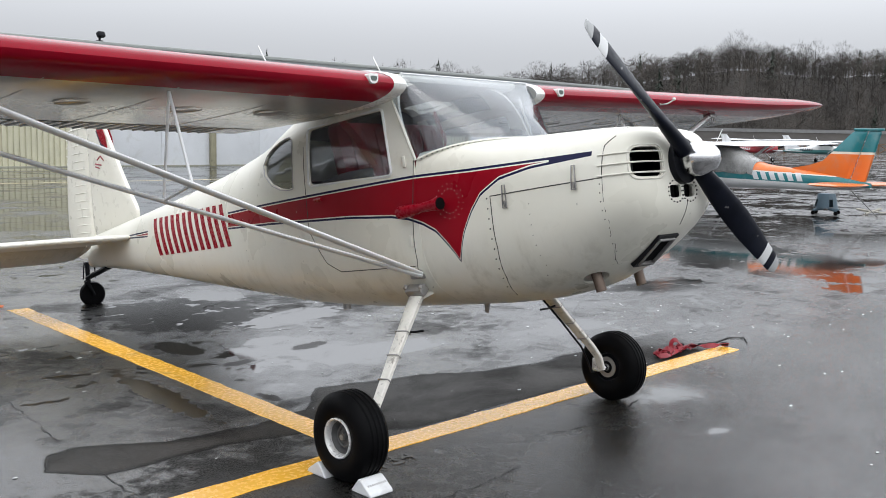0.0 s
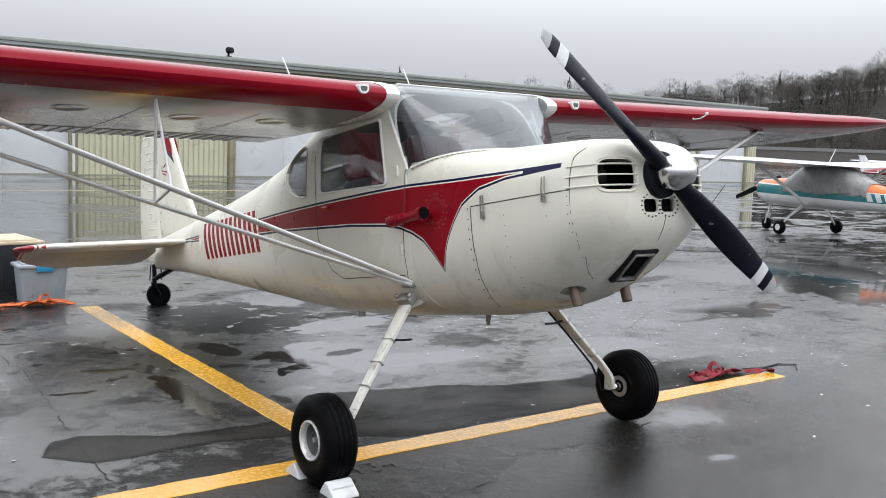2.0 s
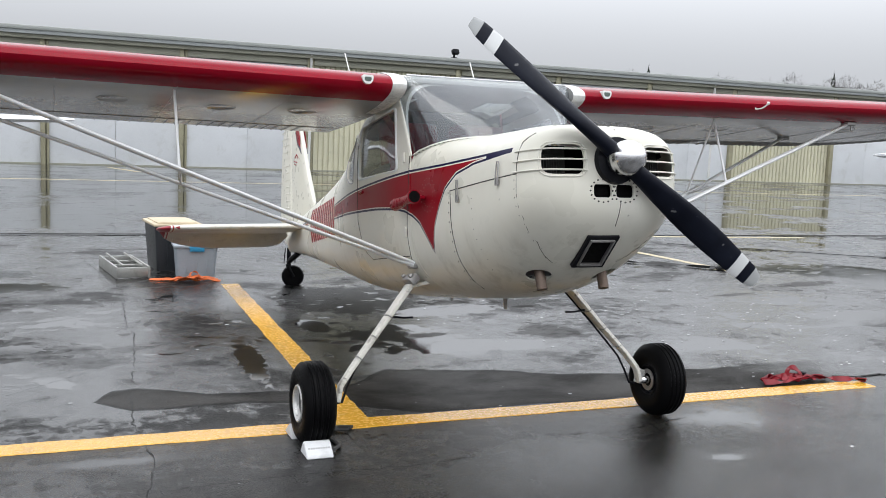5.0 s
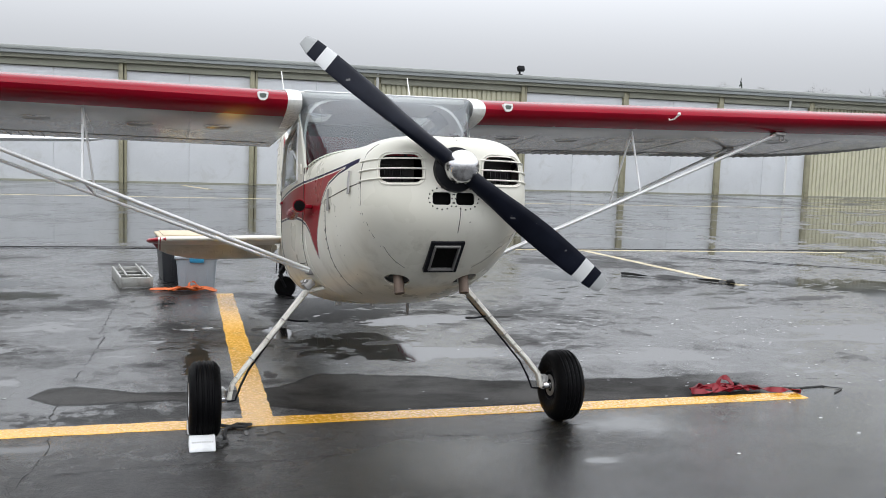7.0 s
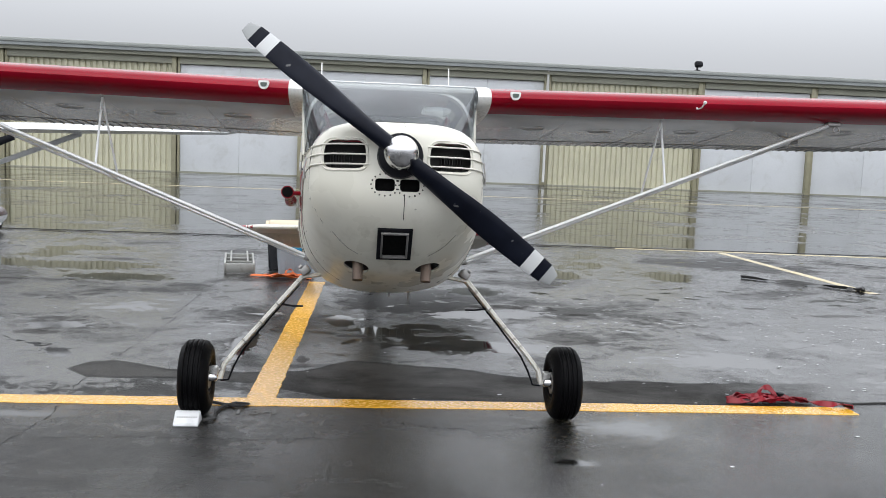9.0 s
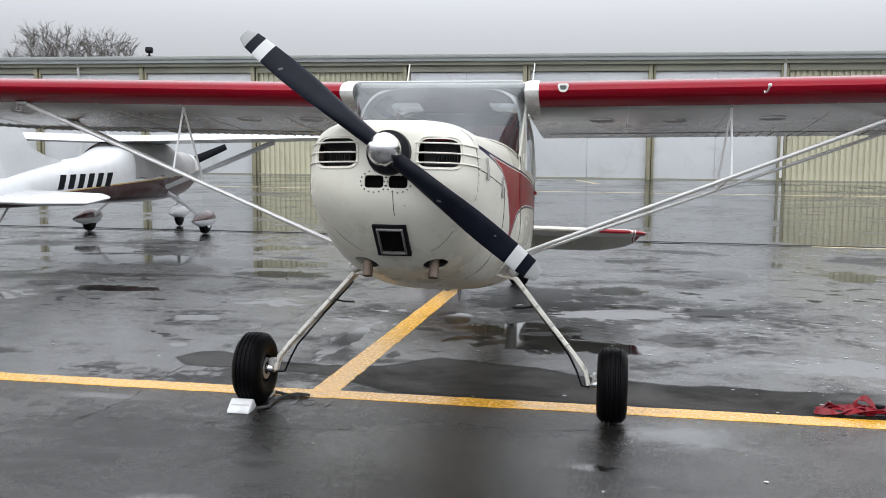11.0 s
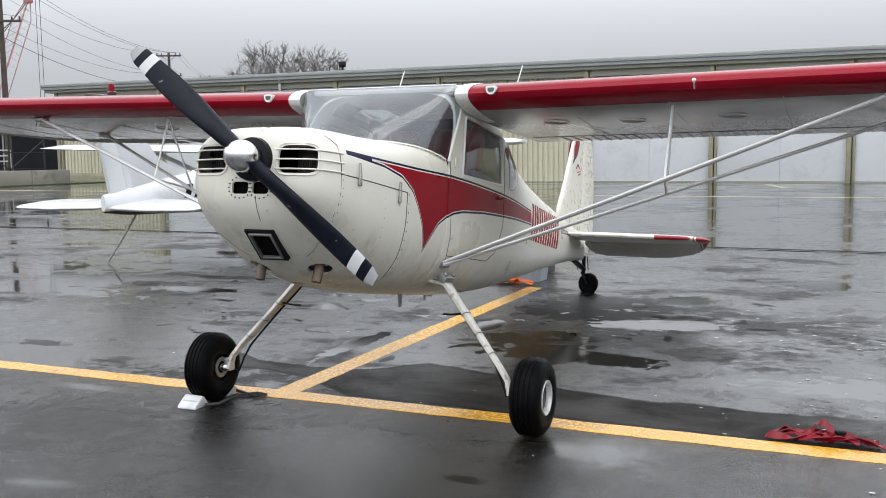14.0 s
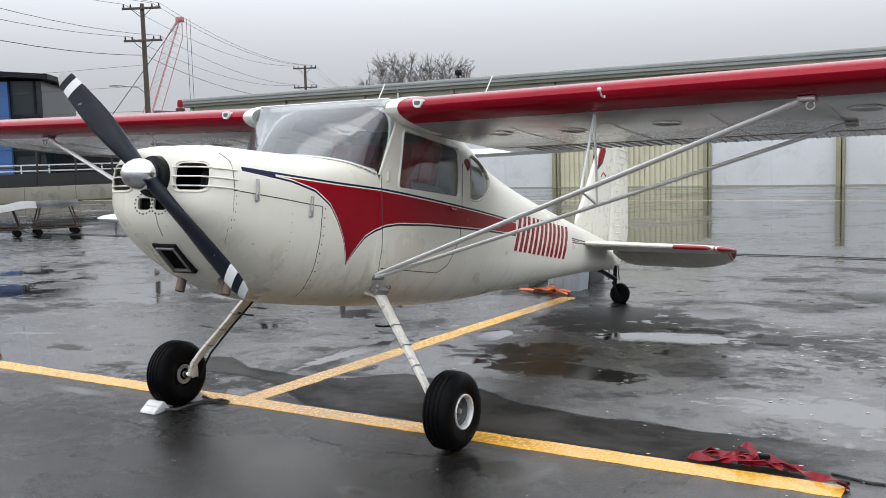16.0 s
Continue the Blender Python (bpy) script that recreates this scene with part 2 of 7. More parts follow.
    level = mth(n, l, "MULTIPLY_ADD", blots(((-1.7, 0.35, 1.9, 0.95, 0), (0.5, 4.4, 1.0, 1.1, 0)), 0.9, 0.9), -0.15, level)
    level = mth(n, l, "MULTIPLY_ADD", blots(((2.2, -0.8, 2.0, 0.9, 0), (-1.1, -1.5, 1.6, 0.75, 0), (-1.5, -0.78, 0.6, 0.12, 0), (-0.9, -1.38, 0.35, 0.14, 10)), 0.9, 0.9), 0.05, level)
    level = mth(n, l, "MULTIPLY_ADD", far, 0.10, level)
    level = mth(n, l, "MULTIPLY_ADD", mth(n, l, "MULTIPLY", ramp(n, l, x, 5.5, 9.5), mth(n, l, "SUBTRACT", 1.0, far)), 0.045, level)
    film = ramp(n, l, level, 0.435, 0.545)
    pool = ramp(n, l, level, 0.572, 0.588)
    # before the wheels the skin of water is thin and even, wetter to one side
    near = ramp(n, l, mth(n, l, "MULTIPLY_ADD", wob, 0.3, y), 0.75, 0.25)
    even = mth(n, l, "MULTIPLY_ADD", mth(n, l, "SUBTRACT", broad, 0.5), 0.9, ramp(n, l, x, -1.2, 1.4, 0.52, 0.92))
    even = mth(n, l, "MULTIPLY_ADD", rag, 1.1, even)
    film = blend(mth(n, l, "MULTIPLY", near, 0.66), film, even)
    pool = mth(n, l, "MULTIPLY", pool, mth(n, l, "MULTIPLY_ADD", near, -0.85, 1.0))
    pool = mth(n, l, "MAXIMUM", pool, mth(n, l, "MULTIPLY", ramp(n, l, flecks, 0.605, 0.62), ramp(n, l, y, 1.4, 2.6)))
    placed = blots(((-0.24, 3.25, 0.13, 0.30, 8), (0.47, 3.06, 0.20, 0.13, 0), (1.25, 3.74, 0.62, 0.26, 10), (-1.0, 2.2, 0.10, 0.75, -4), (-2.6, 2.85, 0.28, 0.16, 0), (-2.75, 5.7, 0.62, 0.30, 0), (1.27, 5.15, 0.32, 0.36, 0), (2.6, 6.75, 0.3, 0.45, 0), (4.1, 6.7, 0.3, 0.4, 0), (-3.4, 6.6, 0.9, 0.4, 0), (-5.2, 6.7, 1.4, 0.5, 0), (-5.4, 5.0, 0.8, 0.28, 0), (-4.2, 4.3, 0.6, 0.2, 0), (-6.6, 7.6, 1.2, 0.45, 0), (7.7, 4.2, 0.6, 0.4, 0), (7.2, 1.05, 0.4, 0.3, 0), (9.7, 2.0, 0.6, 0.5, 0)), 0.12, 1.1)
    water = mth(n, l, "MAXIMUM", pool, placed)
    water = mth(n, l, "MULTIPLY", water, mth(n, l, "SUBTRACT", 1.0, strip))
    # oily places that shed the water
    spots = blots(((-1.02, 2.15, 0.12, 0.52, 5), (-0.52, 1.70, 0.06, 0.12, 0), (0.58, 2.70, 0.24, 0.10, 8), (1.72, 2.62, 0.36, 0.36, -20), (1.40, 4.15, 0.42, 0.17, 12), (-0.16, 2.58, 0.20, 0.08, 0), (-2.70, 2.55, 0.22, 0.13, 0), (4.22, 4.40, 0.14, 0.08, 0), (4.95, 4.05, 0.50, 0.10, 8), (2.1, 3.8, 0.16, 0.07, 0), (-3.6, 1.3, 0.32, 0.13, 0), (-7.5, 4.3, 0.45, 0.45, 0), (-9.5, 6.0, 0.6, 0.4, 0), (-6.2, 3.4, 0.3, 0.12, 0), (-4.3, 5.3, 0.7, 0.2, 5), (6.6, 4.6, 0.8, 0.2, 10)), 0.40, 1.25)
    small_dry = mth(n, l, "MULTIPLY", ramp(n, l, flecks, 0.375, 0.35), ramp(n, l, y, 1.6, 3.0))
    spots = mth(n, l, "MAXIMUM", spots, mth(n, l, "MULTIPLY", small_dry, 0.8))
    spots = mth(n, l, "MULTIPLY", spots, mth(n, l, "SUBTRACT", 1.0, placed))
    water = mth(n, l, "MULTIPLY", water, mth(n, l, "SUBTRACT", 1.0, spots))
    film = mth(n, l, "MULTIPLY", film, mth(n, l, "MULTIPLY_ADD", strip, -0.8, 1.0))
    matte = mth(n, l, "MAXIMUM", mth(n, l, "MULTIPLY", strip, 0.7), spots)
    dry = mixc(n, l, ramp(n, l, grain, 0.36, 0.66), (0.0012, 0.0012, 0.0013), (0.023, 0.022, 0.0205))
    dry = mixc(n, l, ramp(n, l, mid, 0.35, 0.7, 0, 0.35), dry, (0.0095, 0.009, 0.0085))
    dry = mixc(n, l, mth(n, l, "MULTIPLY", strip, ramp(n, l, mid, 0.40, 0.60, 0.25, 0.75)), dry, (0.032, 0.026, 0.020))
    dry = mixc(n, l, mth(n, l, "MULTIPLY", rim, 0.9), dry, (0.006, 0.0055, 0.005))
    col = mixc(n, l, mth(n, l, "MULTIPLY", water, 0.7), dry, (0.009, 0.0087, 0.008))
    col = mixc(n, l, mth(n, l, "MULTIPLY", spots, 0.9), col, (0.007, 0.005, 0.0032))
    l.new(col, b.inputs["Base Color"])
    damp = ramp(n, l, grain, 0.3, 0.7, 0.30, 0.44)
    damp = blend(film, damp, ramp(n, l, mid, 0.38, 0.64, 0.21, 0.12))
    damp = mth(n, l, "MULTIPLY_ADD", matte, 0.16, damp)
    damp = mth(n, l, "MULTIPLY_ADD", ramp(n, l, x, 5.0, 9.0), 0.10, damp)
    slick = blots(((1.45, 0.0, 0.50, 0.34, 0), (1.0, -0.6, 0.16, 0.09, 0), (-0.95, -1.36, 0.34, 0.11, 8), (-2.1, 0.22, 0.5, 0.10, 0)), 0.8, 1.1)
    damp = mth(n, l, "MAXIMUM", mth(n, l, "MULTIPLY_ADD", slick, -0.11, damp), 0.06)
    wet = blend(far, ramp(n, l, mid, 0.40, 0.62, 0.075, 0.03), ramp(n, l, swell, 0.38, 0.52, 0.085, 0.045))
    l.new(blend(water, damp, wet), b.inputs["Roughness"])
    gloss = blend(film, ramp(n, l, grain, 0.44, 0.66, 0.01, 0.34), ramp(n, l, grain, 0.36, 0.60, 0.64, 1.0))
    gloss = blend(strip, gloss, ramp(n, l, mid, 0.38, 0.62, 0.02, 0.15))
    gloss = blend(mth(n, l, "MULTIPLY", spots, 0.92), gloss, 0.03)
    gloss = blend(rim, gloss, 0.02)
    l.new(blend(water, gloss, blend(far, 1.0, 0.50)), b.inputs["Specular IOR Level"])
    b.inputs["IOR"].default_value = 1.58
    h = mth(n, l, "ADD", mth(n, l, "MULTIPLY", noise_tex(n, l, vec, 150, 2, 0.6), 0.5), noise_tex(n, l, vec, 55, 4, 0.8))
    bp = n.new("ShaderNodeBump")
    bp.inputs["Distance"].default_value = 0.0029
    relief = mth(n, l, "MULTIPLY", mth(n, l, "MULTIPLY_ADD", water, -0.97, 1.0), mth(n, l, "MULTIPLY_ADD", film, -0.34, 0.85))
    relief = mth(n, l, "MULTIPLY", relief, mth(n, l, "MULTIPLY_ADD", near, 0.9, 1.0))
    relief = mth(n, l, "MULTIPLY", relief, mth(n, l, "MULTIPLY_ADD", slick, -0.85, 1.0))
    l.new(h, bp.inputs["Height"])
    l.new(relief, bp.inputs["Strength"])
    l.new(bp.outputs["Normal"], b.inputs["Normal"])
    return m


M_FUS, M_WING, M_TAR = fuselage_paint(), wing_paint(), tarmac()
M_CREAM = surf("cream_paint", (0.70, 0.68, 0.60), 0.3, vary=0.04, fine=12, bump=0.0, rvary=0.04, spec=0.36, dirt=((0.50, 0.47, 0.39), 0.22))
M_WHITEP = surf("white_enamel", (0.72, 0.72, 0.70), 0.3, vary=0.04, coat=0.2, bump=0.0, dirt=((0.50, 0.48, 0.43), 0.15))
M_LEG = surf("chipped_white_paint", (0.70, 0.68, 0.62), 0.42, vary=0.1, big=9, dirt=((0.10, 0.08, 0.06), 0.75))
M_SILVER = surf("silver_painted_tube", (0.72, 0.73, 0.73), 0.34, 0.0, vary=0.04, fine=8, bump=0.0, rvary=0.03)
M_RED = surf("red_enamel", (0.24, 0.004, 0.014), 0.28, vary=0.06, bump=0.0, spec=0.14)
M_NAVY = surf("navy_enamel", NAVY, 0.3, vary=0.1)
M_RUBBER = surf("black_tyre_rubber", (0.0035, 0.0035, 0.004), 0.46, vary=0.3, big=6, bump=0.12, spec=0.06)
M_BLACK = surf("black_paint", (0.007, 0.0075, 0.010), 0.38, vary=0.3, big=5, dirt=((0.05, 0.05, 0.06), 0.3), spec=0.12)
# near-black colour for the shade inside openings; also on filter and far windows
M_DARK = surf("dark_cavity", (0.003, 0.003, 0.003), 0.8, vary=0.3, spec=0.1)
M_CHROME = surf("polished_aluminium", (0.66, 0.66, 0.67), 0.17, 1.0, vary=0.06, fine=90, rvary=0.06)
M_STEEL = surf("dull_steel", (0.35, 0.34, 0.33), 0.45, 0.8, vary=0.25)
M_FIN = surf("grey_engine_fins", (0.06, 0.058, 0.055), 0.55, 0.3, vary=0.3)
M_YELLOW = surf("worn_yellow_line_paint", (0.82, 0.43, 0.04), 0.24, vary=0.07, big=2.2, fine=40, bump=0.10, dirt=((0.20, 0.13, 0.05), 0.5))
M_PALELINE = surf("pale_line_paint", (0.50, 0.42, 0.25), 0.35, vary=0.2, big=2, fine=60, dirt=((0.15, 0.14, 0.12), 0.7))
M_HUB = surf("grey_cast_hub", (0.075, 0.075, 0.075), 0.5, 0.0, vary=0.2)
M_RIM = surf("polished_wheel_rim", (0.66, 0.66, 0.65), 0.34, 0.35, vary=0.1, big=12)
M_EXH = surf("burnt_exhaust_steel", (0.20, 0.15, 0.12), 0.55, 0.7, vary=0.3)
M_SEAT = surf("red_seat_cloth", (0.13, 0.005, 0.012), 0.8, vary=0.2, fine=200)
M_CABIN = surf("grey_cabin_lining", (0.16, 0.16, 0.165), 0.8, vary=0.2, spec=0.2)


def glass(name, tint=(0.86, 0.89, 0.90), haze=0.0):
    """Thin clear plastic: tinted see-through, a glossy surface and, with haze, a milky diffuse layer."""
    m, n, l, b = nodes_of(name)
    n.remove(b)
    clear = n.new("ShaderNodeBsdfTransparent")
    clear.inputs["Color"].default_value = (*tint, 1)
    shine = n.new("ShaderNodeBsdfGlossy")
    shine.inputs["Roughness"].default_value = 0.04
    weight = n.new("ShaderNodeLayerWeight")
    weight.inputs["Blend"].default_value = 0.5
    fres = mth(n, l, "MULTIPLY_ADD", mth(n, l, "POWER", weight.outputs["Facing"], 5.0), 0.85, 0.075)
    body = clear.outputs[0]
    if haze:
        d = n.new("ShaderNodeBsdfDiffuse")
        d.inputs["Color"].default_value = (0.46, 0.48, 0.50, 1)
        mx = n.new("ShaderNodeMixShader")
        vec = coords(n)
        sep = n.new("ShaderNodeSeparateXYZ")
        l.new(vec, sep.inputs[0])
        # the milky layer drops to almost nothing next to the door posts
        ahead = mth(n, l, "SUBTRACT", mth(n, l, "MULTIPLY_ADD", sep.outputs["Z"], 0.368, 0.194), sep.outputs["Y"])
        milkiness = ramp(n, l, noise_tex(n, l, vec, 2.4, 3), 0.35, 0.65, haze * 0.5, haze * 1.6)
        l.new(mth(n, l, "MULTIPLY", milkiness, ramp(n, l, ahead, 0.060, 0.075, 0.06, 1.0)), mx.inputs["Fac"])
        l.new(clear.outputs[0], mx.inputs[1])
        l.new(d.outputs[0], mx.inputs[2])
        body = mx.outputs[0]
    top = n.new("ShaderNodeMixShader")
    l.new(fres, top.inputs["Fac"])
    l.new(body, top.inputs[1])
    l.new(shine.outputs[0], top.inputs[2])
    l.new(top.outputs[0], n["Material Output"].inputs["Surface"])
    return m


M_GLASS = glass("side_window_plastic", (0.86, 0.88, 0.89))
M_SCREEN = glass("misted_windscreen_plastic", (0.80, 0.83, 0.86), 0.085)


# ---- mesh helpers ----
def mesh_of(name, bm, mat, smooth=True, sharp=35):
    me = bpy.data.meshes.new(name)
    for v in [v for v in bm.verts if not v.link_faces]:
        bm.verts.remove(v)
    bmesh.ops.recalc_face_normals(bm, faces=bm.faces)
    bm.to_mesh(me)
    bm.free()
    if mat:
        me.materials.append(mat)
    if smooth:
        me.polygons.foreach_set("use_smooth", [True] * len(me.polygons))
        me.set_sharp_from_angle(angle=radians(sharp))
    return me


def part(name, bm, mat, parent=None, label="", smooth=True, sharp=35):
    ob = new(name, mesh_of(name, bm, mat, smooth, sharp))
    if parent is not None:
        ob.parent = parent
    return tagged(ob, label) if label else ob


def thing(name, m, label, category, group="", kind=""):
    ob = new(name)
    ob.matrix_world = m
    return tagged(ob, label, category, group, kind)


def box(bm, size, m=None, bevel=0.0, seg=2):
    r = bmesh.ops.create_cube(bm, size=1)
    vs = r["verts"]
    bmesh.ops.scale(bm, vec=size, verts=vs)
    if bevel:
        es = list({e for v in vs for e in v.link_edges})
        r2 = bmesh.ops.bevel(bm, geom=es, offset=bevel, segments=seg, affect="EDGES", profile=0.5)
        vs = list({v for f in r2["faces"] for v in f.verts} | {v for v in vs if v.is_valid})
    if m is not None:
        bmesh.ops.transform(bm, matrix=m, verts=vs)
    return vs


def at_box(bm, a, b, bevel=0.0):
    """A box between two opposite corners."""
    c = [(p + q) / 2 for p, q in zip(a, b)]
    return box(bm, [abs(q - p) for p, q in zip(a, b)], pose(*c), bevel)


def tube(bm, pts, r, seg=10, cap=True, flat=1.0):
    """A tube through points; r may be a list; flat squashes it sideways."""
    pts = [Vector(p) for p in pts]
    rs = r if isinstance(r, (list, tuple)) else [r] * len(pts)
    rings, side = [], None
    for i, p in enumerate(pts):
        d = (pts[min(i + 1, len(pts) - 1)] - pts[max(i - 1, 0)]).normalized()
        if side is None:
            side = d.cross(Vector((0, 0, 1)))
            if side.length < 0.05:
                side = d.cross(Vector((0, 1, 0)))
        side = (side - d * side.dot(d)).normalized()
        up = side.cross(d)
        rings.append([bm.verts.new(p + rs[i] * (flat * math.cos(a) * side + math.sin(a) * up)) for a in (2 * math.pi * k / seg for k in range(seg))])
    for a, c in zip(rings, rings[1:]):
        for k in range(seg):
            bm.faces.new((a[k], a[(k + 1) % seg], c[(k + 1) % seg], c[k]))
    if cap:
        bm.faces.new(rings[0][::-1])
        bm.faces.new(rings[-1])


def lathe(bm, profile, m=None, seg=32):
    """Turns a profile of (r, h) round the x axis."""
    rings = []
    for r, h in profile:
        if r < 1e-5:
            rings.append([bm.verts.new((h, 0, 0))])
        else:
            rings.append([bm.verts.new((h, r * math.cos(a), r * math.sin(a))) for a in (2 * math.pi * k / seg for k in range(seg))])
    new_vs = [v for ring in rings for v in ring]
    for a, c in zip(rings, rings[1:]):
        for k in range(seg):
            q = [a[k % len(a)], a[(k + 1) % len(a)], c[(k + 1) % len(c)], c[k % len(c)]]
            q = list(dict.fromkeys(q))
            if len(q) > 2:
                bm.faces.new(q)
    if m is not None:
        bmesh.ops.transform(bm, matrix=m, verts=new_vs)


def prism(bm, outline, a, b, axis=0):
    """Extrudes a closed outline of 2D points between a and b along an axis."""
    def put(p, h):
        q = list(p)
        q.insert(axis, h)
        return bm.verts.new(q)
    lo, hi = [put(p, a) for p in outline], [put(p, b) for p in outline]
    n = len(outline)
    bm.faces.new(lo)
    bm.faces.new(hi[::-1])
    for k in range(n):
        bm.faces.new((lo[k], hi[k], hi[(k + 1) % n], lo[(k + 1) % n]))


def rounded(points, r, seg=5):
    """A polygon with its corners rounded."""
    out, n = [], len(points)
    for i in range(n):
        p, a, c = (Vector((*points[j % n], 0)) for j in (i, i - 1, i + 1))
        u, v = (a - p), (c - p)
        rr = min(r, u.length * 0.45, v.length * 0.45)
        s, e = p + u.normalized() * rr, p + v.normalized() * rr
        for k in range(seg + 1):
            t = k / seg
            q = s * (1 - t) ** 2 + p * 2 * t * (1 - t) + e * t * t
            out.append((q.x, q.y))
    return out


def boolean(ob, cutters, op="DIFFERENCE"):
    for c in cutters:
        md = ob.modifiers.new("cut", "BOOLEAN")
        md.operation, md.solver, md.object = op, "EXACT", c
    bpy.context.view_layer.update()
    dg = bpy.context.evaluated_depsgraph_get()
    me = bpy.data.meshes.new_from_object(ob.evaluated_get(dg))
    ob.modifiers.clear()
    old = ob.data
    ob.data = me
    me.name = old.name
    me.polygons.foreach_set("use_smooth", [True] * len(me.polygons))
    me.set_sharp_from_angle(angle=radians(35))


def cutter(bm):
    ob = new("cutter", mesh_of("cutter", bm, None, False))
    ob.parent = plane
    return ob


def discard(obs):
    for o in obs:
        bpy.data.objects.remove(o)


def lerp_table(rows, y):
    for a, b in zip(rows, rows[1:]):
        if y <= b[0]:
            t = max(0.0, (y - a[0]) / (b[0] - a[0]))
            return [p + (q - p) * t for p, q in zip(a[1:], b[1:])]
    return list(rows[-1][1:])


def smooth_table(rows, step):
    """Stations between the given ones on smooth curves."""
    ys = [r[0] for r in rows]
    cols = np.array(rows)[:, 1:]
    slope = np.gradient(cols, np.array(ys), axis=0)
    out = []
    for i in range(len(rows) - 1):
        h = ys[i + 1] - ys[i]
        k = max(1, int(round(h / step)))
        for j in range(k):
            t = j / k
            a, b2, c, d = 2 * t**3 - 3 * t**2 + 1, t**3 - 2 * t**2 + t, -2 * t**3 + 3 * t**2, t**3 - t**2
            out.append((ys[i] + h * t, *(a * cols[i] + b2 * h * slope[i] + c * cols[i + 1] + d * h * slope[i + 1])))
    out.append((ys[-1], *cols[-1]))
    return out


def ring_at(st, count, inset=0.0):
    y, w, zt, zb, zc, nt, nb = st
    w, zt, zb = max(0.004, w - inset), zt - inset, zb + inset
    pts = []
    for k in range(count):
        a = 2 * math.pi * (k + 0.5) / count
        c, s = math.cos(a), math.sin(a)
        n = nt if s > 0 else nb
        zz = zt - zc if s > 0 else zc - zb
        pts.append((math.copysign(abs(c) ** (2 / n), c) * w, y, zc + math.copysign(abs(s) ** (2 / n), s) * zz))
    return pts


def loft(bm, stations, count=64, inset=0.0, shear=None, cap0=False, cap1=False):
    rings = []
    for st in stations:
        ring = []
        for p in ring_at(st, count, inset):
            ring.append(bm.verts.new((p[0], p[1] + (shear(st[0], p[2]) if shear else 0), p[2])))
        rings.append(ring)
    for a, c in zip(rings, rings[1:]):
        for k in range(count):
            bm.faces.new((a[k], a[(k + 1) % count], c[(k + 1) % count], c[k]))
    if cap0:
        bm.faces.new(rings[0][::-1])
    if cap1:
        bm.faces.new(rings[-1])
    return rings


def shell(bm, stations, thick, count=64, shear=None, base=0.0, close0=False, close1=False):
    """A loft with an inner face: a hollow body."""
    inner = list(stations)
    if close0:
        inner[0] = (stations[0][0] + thick, *stations[0][1:])
    if close1:
        inner[-1] = (stations[-1][0] - thick, *stations[-1][1:])
    o = loft(bm, stations, count, base, shear, close0, close1)
    i = loft(bm, inner, count, base + thick, shear, close0, close1)
    for a, c, closed in ((o[0], i[0], close0), (o[-1], i[-1], close1)):
        if not closed:
            for k in range(count):
                bm.faces.new((a[k], a[(k + 1) % count], c[(k + 1) % count], c[k]))


# ---- the high-wing taildragger ----
NOSE = smooth_table([(-.897, .20, .325, .035, .17, 3, 2.4), (-.880, .315, .368, -.01, .17, 3.2, 2.4), (-.845, .370, .392, -.065, .15, 3.5, 2.4), (-.78, .41, .41, -.122, .12, 3.6, 2.4),
                     (-.66, .437, .425, -.215, .10, 3.6, 2.4), (-.48, .455, .437, -.310, .08, 3.6, 2.4), (-.25, .472, .450, -.372, .06, 4.0, 2.4), (0, .490, .462, -.398, .05, 5.0, 2.4), (.36, .517, .475, -.405, .05, 7, 2.5)], 0.05)
CABIN = smooth_table([(.36, .520, .86, -.405, .05, 6, 2.5), (.6, .542, .885, -.405, .05, 6, 2.6), (1.0, .545, .885, -.40, .05, 6, 2.6), (1.3, .533, .875, -.39, .05, 5, 2.6), (1.6, .50, .84, -.37, .06, 4, 2.6), (2.0, .44, .74, -.335, .07, 3.2, 2.6),
                      (2.5, .365, .655, -.275, .09, 2.8, 2.6), (3.2, .275, .565, -.19, .12, 2.5, 2.5), (4.0, .185, .475, -.09, .15, 2.4, 2.4), (4.8, .10, .39, 0, .18, 2.2, 2.2), (5.45, .04, .32, .05, .19, 2, 2)], 0.08)


def skin_x(y, z):
    """Half width of the fuselage at a station and height."""
    w, zt, zb, zc, nt, nb = lerp_table(NOSE if y < 0.36 else CABIN, y)
    q, n = ((z - zc) / (zt - zc), nt) if z >= zc else ((zc - z) / (zc - zb), nb)
    return w * max(0.0, 1 - q**n) ** (1 / n) if q < 1 else 0.0


PLANE = pose(0, -0.3, 0, 0, 0, -1.0) @ pose(0, 0.3, 1.2, -9.3)
plane = thing("light_aircraft", PLANE, "cream high-wing taildragger light aircraft with red wing edges and side stripe", "aircraft")


def pillar_shear(y, z):
    return 0.37 * max(0.0, z - 0.41) * max(0.0, 1 - (y - 0.36) / 0.5)


bm = bmesh.new()
shell(bm, NOSE, 0.012, 72, close0=True)
cowling = part("cowling", bm, M_FUS, plane, "cream engine cowling with chipped paint")
bm = bmesh.new()
shell(bm, CABIN, 0.014, 72, pillar_shear, close1=True)
fuselage = part("fuselage", bm, M_FUS, plane, "cream fuselage with red swept stripe outlined in navy")
INTAKE = rounded([(0.148, 0.165), (0.352, 0.165), (0.345, 0.300), (0.155, 0.300)], 0.05)
LOWHOLE = rounded([(0.012, 0.062), (0.105, 0.062), (0.105, 0.122), (0.012, 0.122)], 0.018)
cuts = []
